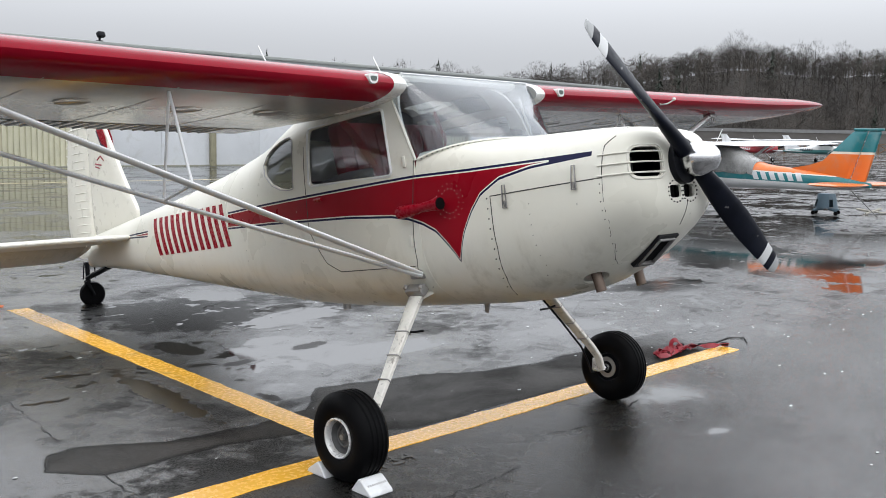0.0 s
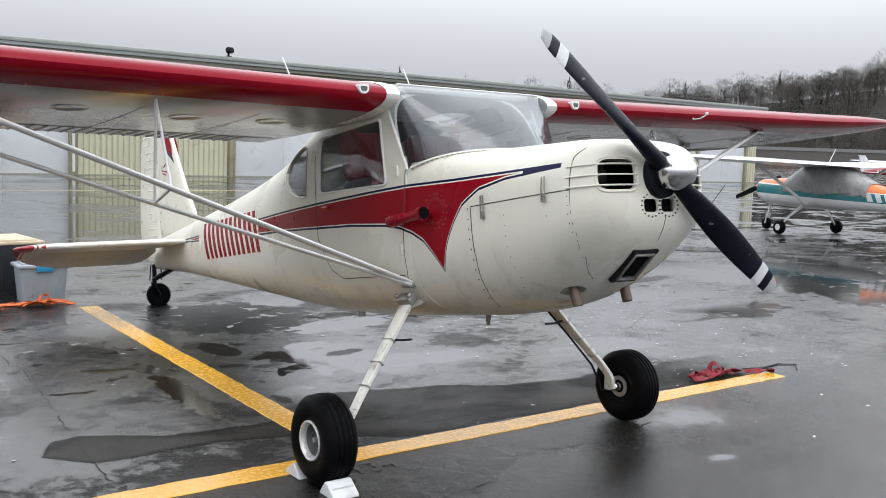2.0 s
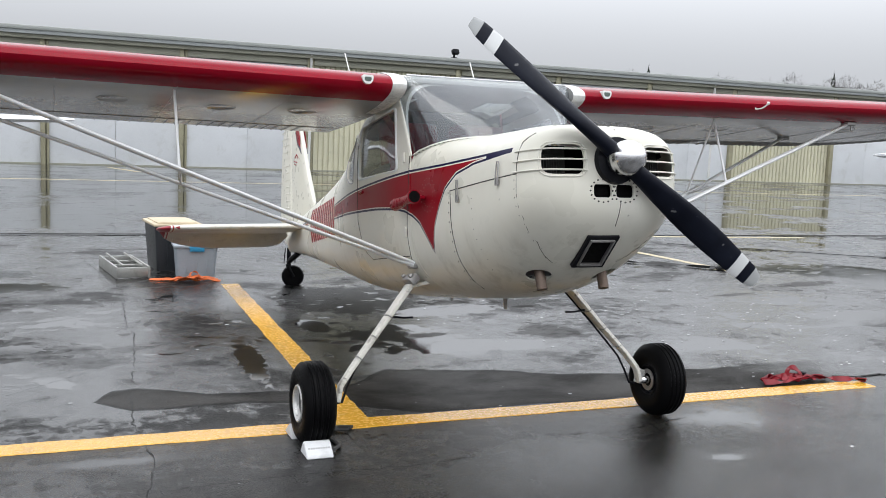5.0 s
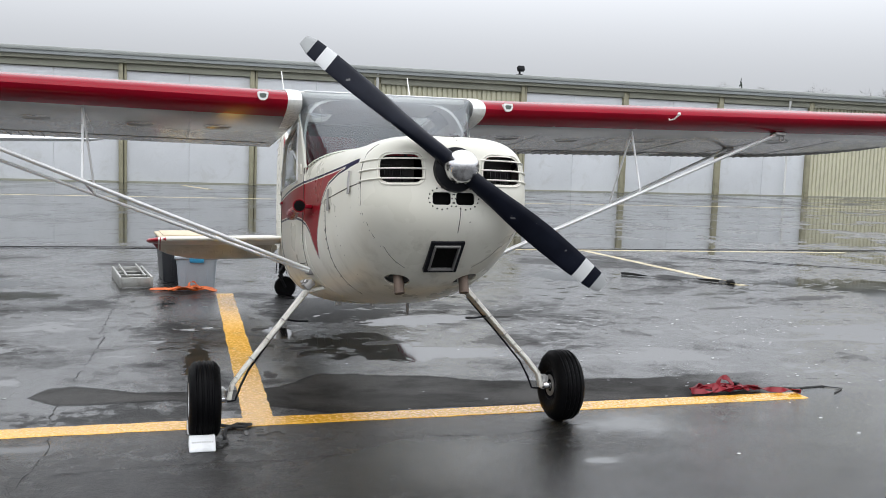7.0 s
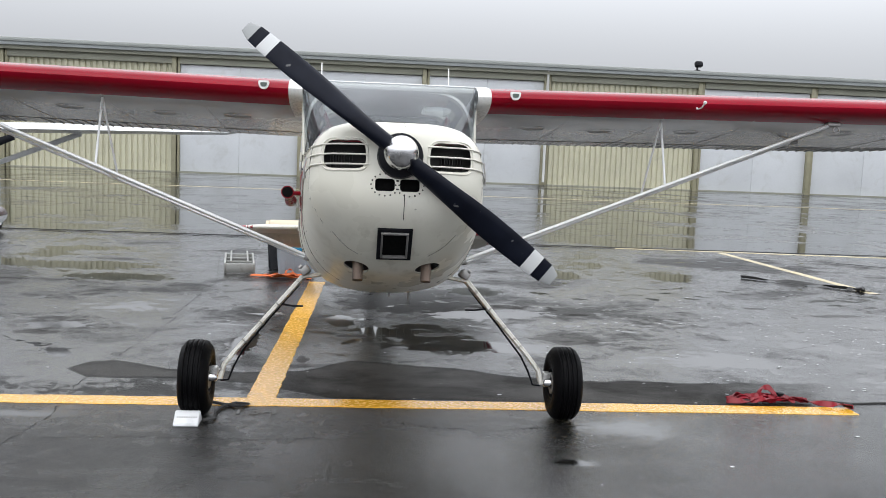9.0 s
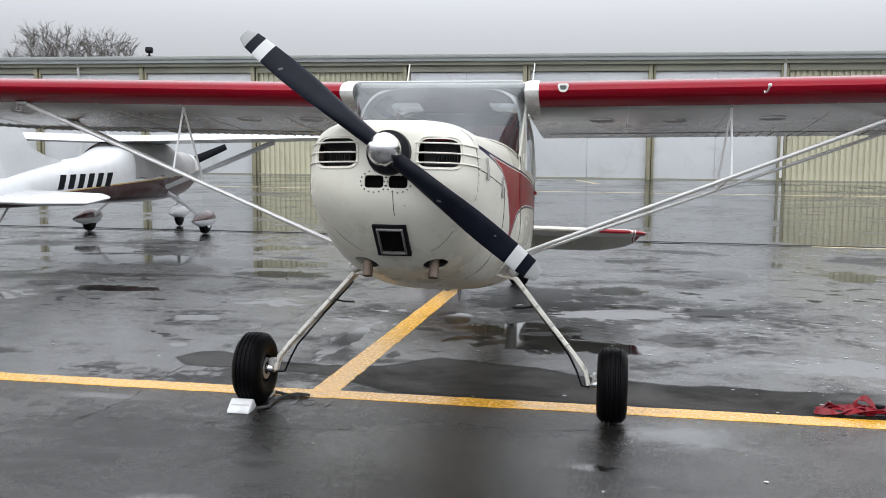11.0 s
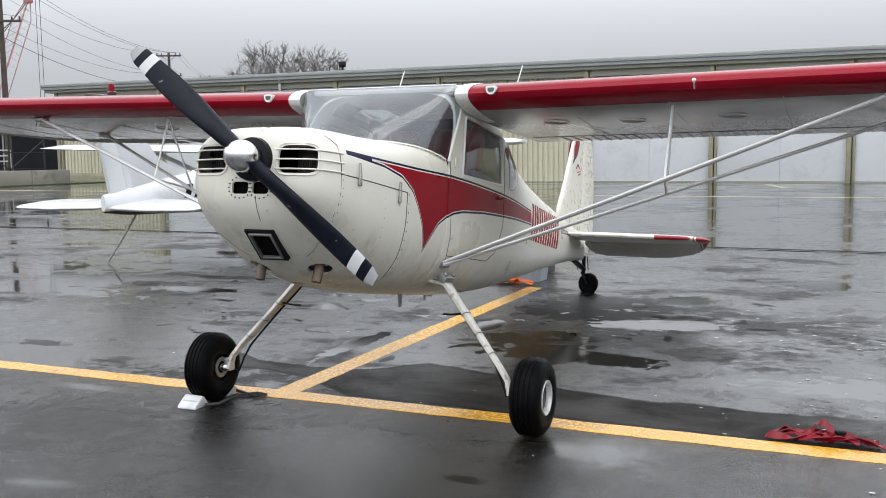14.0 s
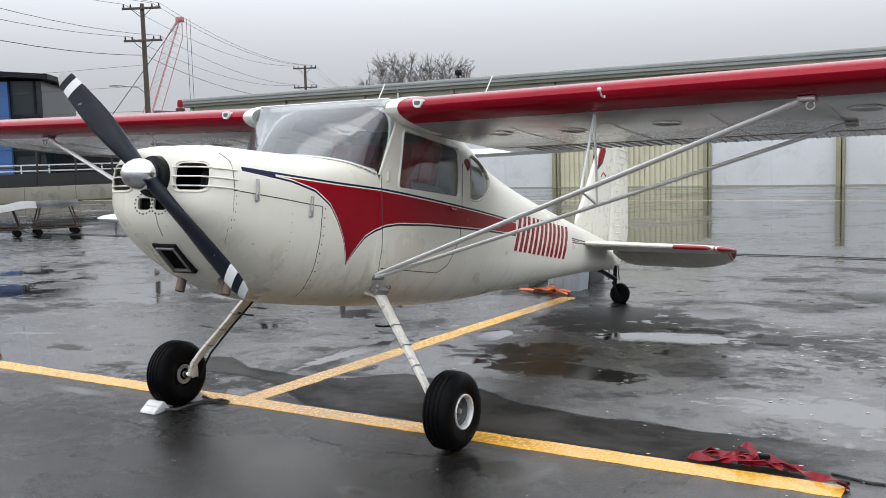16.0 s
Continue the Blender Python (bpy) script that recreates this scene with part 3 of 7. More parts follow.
for s in (-1, 1):
    for outline in (INTAKE, LOWHOLE):
        b2 = bmesh.new()
        prism(b2, [(s * px, pz) for px, pz in outline], -1.1, -0.62, 1)
        # prism puts the outline in (x, z) for axis 1
        cuts.append(cutter(b2))
b2 = bmesh.new()
box(b2, (0.118, 0.30, 0.158), pose(0, -0.717, -0.176, 50, 0, 0))
cuts.append(cutter(b2))
for s in (-1, 1):
    b2 = bmesh.new()
    tube(b2, [(s * 0.182, -0.45, -0.15), (s * 0.178, -0.56, -0.50)], 0.064, 24)
    cuts.append(cutter(b2))
boolean(cowling, cuts)
discard(cuts)

DOORWIN = rounded([(0.525, 0.345), (1.250, 0.368), (1.250, 0.690), (0.575, 0.700)], 0.035)
REARWIN = [(1.445, 0.375), (1.50, 0.372), (1.60, 0.385), (1.72, 0.425), (1.82, 0.49), (1.862, 0.56), (1.84, 0.62), (1.76, 0.655), (1.66, 0.675), (1.56, 0.685), (1.50, 0.682), (1.462, 0.66), (1.448, 0.62), (1.442, 0.5)]


def window_cutters():
    out = []
    for outline in (DOORWIN, REARWIN):
        for s in (-1, 1):
            q = bmesh.new()
            prism(q, outline, s * 0.2, s * 0.9, 0)
            out.append(cutter(q))
    return out


def shrunk(outline, d):
    cx, cy = sum(p[0] for p in outline) / len(outline), sum(p[1] for p in outline) / len(outline)
    sx = (max(p[0] for p in outline) - min(p[0] for p in outline)) / 2
    sy = (max(p[1] for p in outline) - min(p[1] for p in outline)) / 2
    return [(cx + (p[0] - cx) * (1 + d / sx), cy + (p[1] - cy) * (1 + d / sy)) for p in outline]


SKYLIGHT = [(0.24, 0.95), (0.43, 0.95), (0.43, 1.20), (0.40, 1.245), (0.27, 1.245), (0.24, 1.20)]


def skylight_cutters():
    out = []
    for s in (-1, 1):
        q = bmesh.new()
        prism(q, [(s * px, py) for px, py in SKYLIGHT], 0.80, 0.95, 2)
        out.append(cutter(q))
    return out


cuts = window_cutters() + skylight_cutters()
boolean(fuselage, cuts)
discard(cuts)
for s in (-1, 1):
    q = bmesh.new()
    prism(q, [(s * px, py) for px, py in shrunk(SKYLIGHT, 0.004)], 0.874, 0.878, 2)
    part("skylight", q, M_GLASS, plane, "clear plastic skylight in the cabin roof")
# panes and frames follow the curve of the skin
for kind, outline in (("side_window", DOORWIN), ("rear_window", REARWIN)):
    for s in (-1, 1):
        q = bmesh.new()
        grid = shrunk(outline, 0.006)
        cy, cz = sum(p[0] for p in grid) / len(grid), sum(p[1] for p in grid) / len(grid)
        layers = []
        for off in (0.010, 0.014):
            rows = [[q.verts.new((s * (skin_x(cy + (a - cy) * f, cz + (c - cz) * f) - off), cy + (a - cy) * f, cz + (c - cz) * f)) for a, c in grid] for f in (1.0, 0.7, 0.4)]
            mid = q.verts.new((s * (skin_x(cy, cz) - off), cy, cz))
            for r0, r1 in zip(rows, rows[1:]):
                for k in range(len(grid)):
                    q.faces.new((r0[k], r0[(k + 1) % len(grid)], r1[(k + 1) % len(grid)], r1[k]))
            for k in range(len(grid)):
                q.faces.new((rows[-1][k], rows[-1][(k + 1) % len(grid)], mid))
            layers.append(rows[0])
        for k in range(len(grid)):
            q.faces.new((layers[0][k], layers[0][(k + 1) % len(grid)], layers[1][(k + 1) % len(grid)], layers[1][k]))
        pane = part(kind, q, M_GLASS, plane, "clear plastic side window in a thin metal frame")
        q = bmesh.new()
        loop = [(s * (skin_x(a, c) + 0.002), a, c) for a, c in shrunk(outline, 0.008)]
        tube(q, loop + loop[:1], 0.008 if kind == "side_window" else 0.004, 6, cap=False)
        part("window_frame", q, M_SILVER if kind == "side_window" else M_STEEL, pane)

def deck_z(x, y):
    """Height of the top skin of the nose."""
    ww, zt, zb, zc, nt, nb = lerp_table(NOSE, y)
    return zc + (zt - zc) * max(0.0, 1 - min(1.0, abs(x) / ww) ** nt) ** (1 / nt)


def screen_base(u):
    """The foot of the windscreen on the deck, from side to side."""
    w = math.cos(u * math.pi / 2)
    y = 0.340 - 0.380 * w**0.9
    ww, zt, zb, zc, nt, nb = lerp_table(NOSE, y)
    z = 0.402 + (zt - 0.4025) * min(1.0, math.sin(min(1.0, w * 1.02) * math.pi / 2)) ** 0.85
    frac = min(1.0, max(0.0, (z - zc) / (zt - zc)))
    x = ww * max(0.0, 1 - frac**nt) ** (1 / nt)
    # towards the middle the foot runs straight across
    x = min(x, 0.515 * abs(math.sin(u * math.pi / 2)) ** 0.8)
    return math.copysign(x, u), y, min(z, deck_z(x, y)) if x < ww else z


b2 = bmesh.new()
foot = [screen_base(k / 12 - 1) for k in range(25)]
prism(b2, [(x * 0.94, y + 0.016) for x, y, z in foot] + [(0.46, 0.6), (-0.46, 0.6)], 0.36, 0.9, 2)
cuts = [cutter(b2)]
boolean(cowling, cuts)
discard(cuts)
# windscreen: a sheet from the deck to the straight edge between the wing roots
q = bmesh.new()
US = [k / 16 - 1 for k in range(33)]
for off in (0.0, 0.004):
    sheet = []
    for u in US:
        bx, by, bz = screen_base(u)
        f = max(0.0, (abs(u) - 0.62) / 0.38)
        tx = math.copysign(min(0.540, 0.545 * (abs(u) / 0.72) if abs(u) < 0.72 else 0.545), u)
        ty, tz = 0.405 + 0.085 * f**1.5, 0.868 - 0.085 * f**1.5
        col = []
        for j in range(9):
            t = j / 8
            bulge = 0.022 * math.sin(math.pi * t) * math.cos(u * math.pi / 2)
            col.append(q.verts.new((bx + (tx - bx) * t, by + (ty - by) * t - bulge + off, bz + (tz - bz) * t + bulge * 0.7 - off)))
        sheet.append(col)
    for a, c in zip(sheet, sheet[1:]):
        for j in range(8):
            q.faces.new((a[j], c[j], c[j + 1], a[j + 1]))
screen = part("windscreen", q, M_SCREEN, plane, "large milky one-piece windscreen", sharp=80)
q = bmesh.new()
tube(q, [(x * 1.004, y, z + 0.002) for x, y, z in foot], 0.010, 6, flat=1.4)
part("windscreen_strip", q, M_CREAM, plane, "riveted cream strip under the windscreen")
q = bmesh.new()
tube(q, [(-0.51, 0.408, 0.866), (0.0, 0.406, 0.866), (0.51, 0.408, 0.866)], 0.006, 6)
part("windscreen_top_strip", q, M_SILVER, plane)
for s in (-1, 1):
    q = bmesh.new()
    tube(q, [(s * 0.512, 0.352, 0.400), (s * 0.533, 0.490, 0.790)], 0.008, 6)
    part("windscreen_post", q, M_CREAM, plane)

# roof over the cabin and the inside
q = bmesh.new()
at_box(q, (-0.53, 0.50, 0.845), (0.53, 1.35, 0.890), 0.02)
roof = part("cabin_roof", q, M_CREAM, plane)
cuts = skylight_cutters()
boolean(roof, cuts)
discard(cuts)
q = bmesh.new()
box(q, (0.065, 0.05, 0.07), pose(0.03, 0.11, 0.50), 0.012)
tube(q, [(0.03, 0.11, 0.42), (0.03, 0.11, 0.48)], 0.01, 6)
part("compass", q, M_BLACK, plane, "small black compass behind the windscreen")
q = bmesh.new()
at_box(q, (-0.40, 0.08, 0.20), (0.40, 0.15, 0.40), 0.03)
part("instrument_panel", q, M_CABIN, plane, "dark instrument panel")
for s in (-1, 1):
    q = bmesh.new()
    box(q, (0.40, 0.42, 0.12), pose(s * 0.23, 0.80, 0.08), 0.04)
    box(q, (0.40, 0.11, 0.66), pose(s * 0.24, 1.07, 0.40, -12), 0.045)
    for dx in (-0.10, 0.0, 0.10):
        tube(q, [(s * 0.24 + dx, 0.97, 0.14), (s * 0.24 + dx, 1.015, 0.42), (s * 0.24 + dx, 1.075, 0.68)], 0.012, 6)
    part("seat", q, M_SEAT, plane, "red cloth seat")
q = bmesh.new()
at_box(q, (-0.34, 1.95, -0.20), (0.34, 1.98, 0.46), 0.01)
at_box(q, (-0.36, 0.2, -0.28), (0.36, 1.5, -0.25))
part("cabin_lining", q, M_CABIN, plane)
for s in (-1, 1):
    q = bmesh.new()
    tube(q, [(s * 0.42, 1.12, 0.80), (s * 0.36, 0.98, 0.60), (s * 0.20, 0.93, 0.30)], 0.026, 6, flat=0.25)
    part("shoulder_belt", q, M_RED, plane, "red shoulder belt")
q = bmesh.new()
loft(q, [st for st in CABIN if 0.66 < st[0] < 1.99], 40, 0.022)
gone = []
for f in q.faces:
    p = f.calc_center_median()
    if p.z > 0.80 and 0.18 < abs(p.x) < 0.48 and 0.88 < p.y < 1.30:
        gone.append(f)
    elif 0.28 < p.z < 0.76 and (p.y < 1.32 or 1.40 < p.y < 1.92) and abs(p.x) > 0.3:
        gone.append(f)
bmesh.ops.delete(q, geom=gone, context="FACES")
part("side_lining", q, M_CABIN, plane)


M_LAMPGLASS = surf("greenish_lamp_glass", (0.06, 0.085, 0.07), 0.12, vary=0.2)


# wings
def airfoil(chord, thick, count=22):
    """Closed outline (y, z) from the trailing edge over the top to the nose and back below."""
    xs = [(1 - math.cos(math.pi * k / count)) / 2 for k in range(count + 1)]
    def half(x):
        return 5 * thick * (0.2969 * math.sqrt(x) - 0.126 * x - 0.3516 * x**2 + 0.2843 * x**3 - 0.1036 * x**4)
    def camb(x):
        return 0.02 / 0.16 * (0.8 * x - x * x) if x < 0.4 else 0.02 / 0.36 * (0.2 + 0.8 * x - x * x)
    top = [(x * chord, (camb(x) + half(x)) * chord) for x in reversed(xs)]
    low = [(x * chord, (camb(x) - half(x)) * chord) for x in xs[1:]]
    return top + low[:-1]


def wing_station(x):
    """Nose y, chord, nose z, thickness at a span place."""
    le, te, z = 0.350, 2.005, 0.797 + 0.016 * (abs(x) - 0.55)
    t = min(1.0, max(0.0, (abs(x) - 3.3) / 1.75))
    te -= 0.60 * t**2.2 + 0.55 * (1 - math.sqrt(max(0.0, 1 - t**5)))
    t2 = min(1.0, max(0.0, (abs(x) - 4.1) / 0.95))
    le += 0.36 * (1 - math.sqrt(max(0.0, 1 - t2**2.4)))
    return le, te - le, z + 0.05 * t**2, 0.12 * (1 - 0.55 * t**3)


def wing_bottom(x, y):
    le, ch, z, th = wing_station(x)
    u = min(1, max(0, (y - le) / ch))
    half = 5 * th * (0.2969 * math.sqrt(u) - 0.126 * u - 0.3516 * u**2 + 0.2843 * u**3 - 0.1036 * u**4)
    cam_z = 0.02 / 0.16 * (0.8 * u - u * u) if u < 0.4 else 0.02 / 0.36 * (0.2 + 0.8 * u - u * u)
    return z + (cam_z - half) * ch - 0.012 * u


for s in (-1, 1):
    q = bmesh.new()
    rings = []
    for x in [0.535, 0.65, 0.8, 1.2, 1.8, 2.4, 3.0, 3.5] + [3.5 + 1.548 * math.sin(k / 16 * math.pi / 2) for k in range(1, 17)]:
        le, ch, z, th = wing_station(x)
        rings.append([q.verts.new((s * x, le + a, z + c - 0.012 * a / ch)) for a, c in airfoil(max(0.02, ch), th)])
    for a, c in zip(rings, rings[1:]):
        for k in range(len(a)):
            q.faces.new((a[k], a[(k + 1) % len(a)], c[(k + 1) % len(c)], c[k]))
    q.faces.new(rings[0][::-1])
    q.faces.new(rings[-1])
    wing = part("wing", q, M_WING, plane, "pale wing with a glossy red leading edge")
    # hinge gap and ribs of flap and aileron, seam lines under the wing
    q = bmesh.new()
    for a, c in ((0.75, 2.55), (2.62, 4.6)):
        n = int((c - a) / 0.075)
        for k in range(n):
            x = a + 0.05 + k * (c - a - 0.06) / n
            le, ch, z, th = wing_station(x)
            y1 = le + ch - 0.01
            y0 = y1 - 0.30
            tube(q, [(s * x, y, wing_bottom(x, y) - 0.002) for y in (y0, y0 + 0.1, y0 + 0.2, y1)], 0.005, 4)
    tagged(part("flap_ribs", q, M_WING, wing, "fine corrugations of flap and aileron"), kind="stuff")
    q = bmesh.new()
    for x in (1.15, 1.75, 2.35, 2.95, 3.55):
        pts = [(s * x, y, wing_bottom(x, y) - 0.001) for y in (0.52, 0.8, 1.1, 1.4, 1.68)]
        tube(q, pts, 0.0016, 4)
    tube(q, [(s * x, 1.69, wing_bottom(x, 1.69) - 0.001) for x in (0.6, 1.5, 2.5, 3.4, 4.3)], 0.0022, 4)
    tagged(part("skin_seams", q, M_STEEL, wing), kind="stuff")
    for x, y in ((0.98, 0.95), (1.45, 1.0), (2.05, 0.95), (3.1, 0.85)):
        q = bmesh.new()
        lathe(q, [(0.0, 0.0), (0.075, 0.0), (0.082, 0.003), (0.09, 0.0)], pose(s * x, y, wing_bottom(x, y) - 0.001, 0, 90, 0), 24)
        part("inspection_cover", q, M_WING, wing)
    # white cuff round the wing root
    q = bmesh.new()
    rr = []
    for x, g in ((0.530, 0.004), (0.55, 0.008), (0.600, 0.008), (0.614, 0.002)):
        le, ch, z, th = wing_station(x)
        rr.append([q.verts.new((s * x, le - g + a * (1 + g), z + c * (1 + 0.06 * g / 0.008))) for a, c in airfoil(ch, th)])
    for a, c in zip(rr, rr[1:]):
        for k in range(12, 33):
            q.faces.new((a[k], a[k + 1], c[k + 1], c[k]))
    part("wing_root_cuff", q, M_WHITEP, wing, "white fairing round the wing root")
    # landing light in the nose of the wing
    le, ch, z, th = wing_station(0.76)
    q = bmesh.new()
    shield = rounded([(-0.034, 0.025), (0.034, 0.025), (0.029, -0.008), (0.015, -0.025), (-0.015, -0.025), (-0.029, -0.008)], 0.014, 4)
    prism(q, [(s * 0.76 + px, z + 0.012 + pz) for px, pz in shield], le - 0.012, le + 0.03, 1)
    light = part("landing_light", q, M_WHITEP, wing, "small white shield-shaped landing light")
    q = bmesh.new()
    pane = rounded([(-0.022, 0.015), (0.022, 0.015), (0.016, -0.010), (-0.016, -0.010)], 0.010, 4)
    prism(q, [(s * 0.76 + px, z + 0.010 + pz) for px, pz in pane], le - 0.0145, le - 0.011, 1)
    part("lens", q, M_LAMPGLASS, light, "dark greenish lens")

# struts
def blade_strut(q, a, c, chord, thick):
    """A streamlined strut: a lens section with its chord fore and aft."""
    a, c = Vector(a), Vector(c)
    d = (c - a).normalized()
    fore = (Vector((0, 1, 0)) - d * d.y).normalized()
    up = d.cross(fore).normalized()
    rings = []
    for p in (a, a.lerp(c, 0.5), c):
        rings.append([q.verts.new(p + fore * (chord * math.cos(t)) + up * (thick * math.sin(t))) for t in (k * math.pi / 8 for k in range(16))])
    for r0, r1 in zip(rings, rings[1:]):
        for k in range(16):
            q.faces.new((r0[k], r0[(k + 1) % 16], r1[(k + 1) % 16], r1[k]))
    q.faces.new(rings[0][::-1])
    q.faces.new(rings[-1])


for s in (-1, 1):
    q = bmesh.new()
    blade_strut(q, (s * 0.485, 0.428, -0.195), (s * 2.87, 0.535, wing_bottom(2.87, 0.535) - 0.01), 0.030, 0.0125)
    front_strut = part("front_strut", q, M_SILVER, plane, "silver-grey streamlined wing strut")
    q = bmesh.new()
    blade_strut(q, (s * 0.485, 0.42, -0.21), (s * 2.97, 1.29, wing_bottom(2.97, 1.29) - 0.002), 0.024, 0.0105)
    rear_strut = part("rear_strut", q, M_SILVER, plane, "silver-grey streamlined wing strut")
    q = bmesh.new()
    top = (s * 1.758, 0.60, wing_bottom(1.758, 0.6))
    fa = (s * 1.75, 0.485, 0.313)
    ra = (s * 1.70, 0.845, 0.272)
    tube(q, [top, fa], 0.0072, 8)
    tube(q, [top, ra], 0.0072, 8)
    tube(q, [fa, ra], 0.0066, 8)
    part("jury_strut", q, M_SILVER, plane, "thin silver bracing struts")
    q = bmesh.new()
    box(q, (0.05, 0.09, 0.05), pose(s * 0.475, 0.45, -0.2), 0.012)
    part("strut_foot", q, M_STEEL, plane)
    q = bmesh.new()
    box(q, (0.07, 0.07, 0.025), pose(s * 2.97, 1.29, wing_bottom(2.97, 1.29) - 0.01), 0.01)
    part("rear_strut_fitting", q, M_STEEL, plane)
    q = bmesh.new()
    box(q, (0.09, 0.07, 0.03), pose(s * 2.88, 0.535, wing_bottom(2.87, 0.535) - 0.012), 0.01)
    tube(q, [(s * 2.9 + 0.020 * math.cos(a), 0.52, wing_bottom(2.87, 0.535) - 0.045 + 0.020 * math.sin(a)) for a in (k * math.pi / 6 for k in range(13))], 0.005, 5, cap=False)
    part("strut_fitting", q, M_STEEL, plane, "steel strut fitting with tie ring")

# tail
def tail_surface(outline, thick, side=None):
    """A thin lens-edged slab from an outline; side: s for the stabiliser (x, y), None for the fin (y, z)."""
    q = bmesh.new()
    pts = rounded(outline, 0.16, 7)
    n = len(pts)
    cx, cy = sum(p[0] for p in pts) / n, sum(p[1] for p in pts) / n
    lay = []
    for sc, h in ((1.0, 0.004), (0.97, 0.5 * thick), (0.80, 0.9 * thick), (0.4, thick)):
        for sg in (1, -1):
            ring = []
            for p in pts:
                a, c = cx + (p[0] - cx) * sc, cy + (p[1] - cy) * sc
                ring.append(q.verts.new((a * side, c, sg * h) if side else (sg * h, a, c)))
            lay.append(ring)
    for k in range(0, len(lay) - 2):
        a, c = lay[k], lay[k + 2]
        for i in range(n):
            q.faces.new((a[i], a[(i + 1) % n], c[(i + 1) % n], c[i]))
    for i in range(n):
        q.faces.new((lay[0][i], lay[0][(i + 1) % n], lay[1][(i + 1) % n], lay[1][i]))
    q.faces.new(lay[-1])
    q.faces.new(lay[-2])
    return q


def tail_paint():
    m, n, l, b = nodes_of("tailplane_paint")
    vec = coords(n)
    sep = n.new("ShaderNodeSeparateXYZ")
    l.new(vec, sep.inputs[0])
    ax = mth(n, l, "ABSOLUTE", sep.outputs["X"])
    nose = mth(n, l, "SUBTRACT", sep.outputs["Y"], mth(n, l, "MULTIPLY_ADD", ax, 0.246, 4.313))
    red = mth(n, l, "MAXIMUM", mth(n, l, "GREATER_THAN", ax, 1.30), mth(n, l, "MULTIPLY", mth(n, l, "LESS_THAN", nose, 0.03), mth(n, l, "MAXIMUM", mth(n, l, "GREATER_THAN", sep.outputs["X"], 0.95), mth(n, l, "GREATER_THAN", ax, 1.25))))
    line = mth(n, l, "MULTIPLY", mth(n, l, "GREATER_THAN", ax, 1.312), mth(n, l, "LESS_THAN", ax, 1.328))
    base = mixc(n, l, ramp(n, l, noise_tex(n, l, vec, 3, 5), 0.3, 0.7), (0.60, 0.58, 0.50), (0.70, 0.68, 0.62))
    base = mixc(n, l, ramp(n, l, noise_tex(n, l, vec, 9, 6, 0.7), 0.5, 0.75, 0, 0.5), base, (0.34, 0.30, 0.24))
    out = mixc(n, l, red, base, STRIPE_RED)
    out = mixc(n, l, line, out, (0.7, 0.69, 0.64))
    l.new(out, b.inputs["Base Color"])
    b.inputs["Roughness"].default_value = 0.32
    bumped(n, l, b, noise_tex(n, l, vec, 30, 3), 0.1, 0.004)
    return m


M_TAIL = tail_paint()
for s in (-1, 1):
    q = tail_surface([(0.03, 4.32), (1.25, 4.62), (1.44, 4.80), (1.44, 5.05), (1.2, 5.16), (0.03, 5.18)], 0.034, s)
    st = part("stabilizer", q, M_TAIL, plane, "cream tailplane half with a red tip")
    st.location = (0, 0, 0.262)
    q = tail_surface([(0.05, 5.19), (1.2, 5.17), (1.42, 5.08), (1.30, 5.45), (0.95, 5.62), (0.12, 5.60)], 0.022, s)
    el = part("elevator", q, M_TAIL, plane, "corrugated elevator, drooping a little")
    el.matrix_local = pose(0, 5.18, 0.262, -20, 0, 0) @ pose(0, -5.18, 0)
    q = bmesh.new()
    for k in range(14):
        x = 0.14 + k * 0.085
        tube(q, [(s * x, 5.22, -0.012), (s * x, 5.4, -0.021), (s * x, 5.56 - 0.16 * (k / 14) ** 3, -0.006)], 0.006, 4)
    tagged(part("elevator_ribs", q, M_TAIL, el), kind="stuff")
q = tail_surface([(4.38, 0.44), (4.62, 0.78), (4.95, 1.36), (5.14, 1.50), (5.27, 1.50), (5.30, 0.30), (4.6, 0.30)], 0.034)
fin = part("fin", q, M_CREAM, plane, "cream fin with a red flash at its front edge")
q = tail_surface([(5.305, 0.12), (5.305, 1.50), (5.45, 1.53), (5.68, 1.36), (5.80, 0.85), (5.86, 0.40), (5.74, 0.14)], 0.026)
rudder = part("rudder", q, M_CREAM, plane, "cream corrugated rudder")
for s in (-1, 1):
    q = bmesh.new()
    for k in range(17):
        z = 0.22 + k * 0.075
        tube(q, [(s * 0.018, 5.34, z), (s * 0.027, 5.5, z + 0.006), (s * 0.010, 5.80 - 0.10 * max(0, (z - 0.6)), z + 0.014)], 0.007, 4)
    tagged(part("rudder_ribs", q, M_CREAM, rudder), kind="stuff")
    q = bmesh.new()
    flash = [(4.865, 1.20), (4.93, 1.31), (5.0, 1.40), (5.02, 1.28), (4.95, 1.15), (4.84, 1.09)]
    prism(q, flash, s * 0.030, s * 0.0345, 0)
    part("red_flash", q, M_RED, fin)
    q = bmesh.new()
    prism(q, [(4.84, 1.09), (4.95, 1.15), (5.02, 1.28), (5.035, 1.27), (4.96, 1.13), (4.80, 1.02)], s * 0.030, s * 0.0352, 0)
    part("navy_flash_edge", q, M_NAVY, fin)
    q = bmesh.new()
    for a, c in (((5.10, 0.98), (4.98, 0.955)), ((5.10, 0.955), (5.02, 0.93)), ((5.06, 1.01), (4.99, 1.04)), ((4.99, 1.04), (4.93, 0.99))):
        tube(q, [(s * 0.0335, a[0], a[1]), (s * 0.0335, c[0], c[1])], 0.007, 5)
    part("red_emblem_bars", q, M_RED, fin)

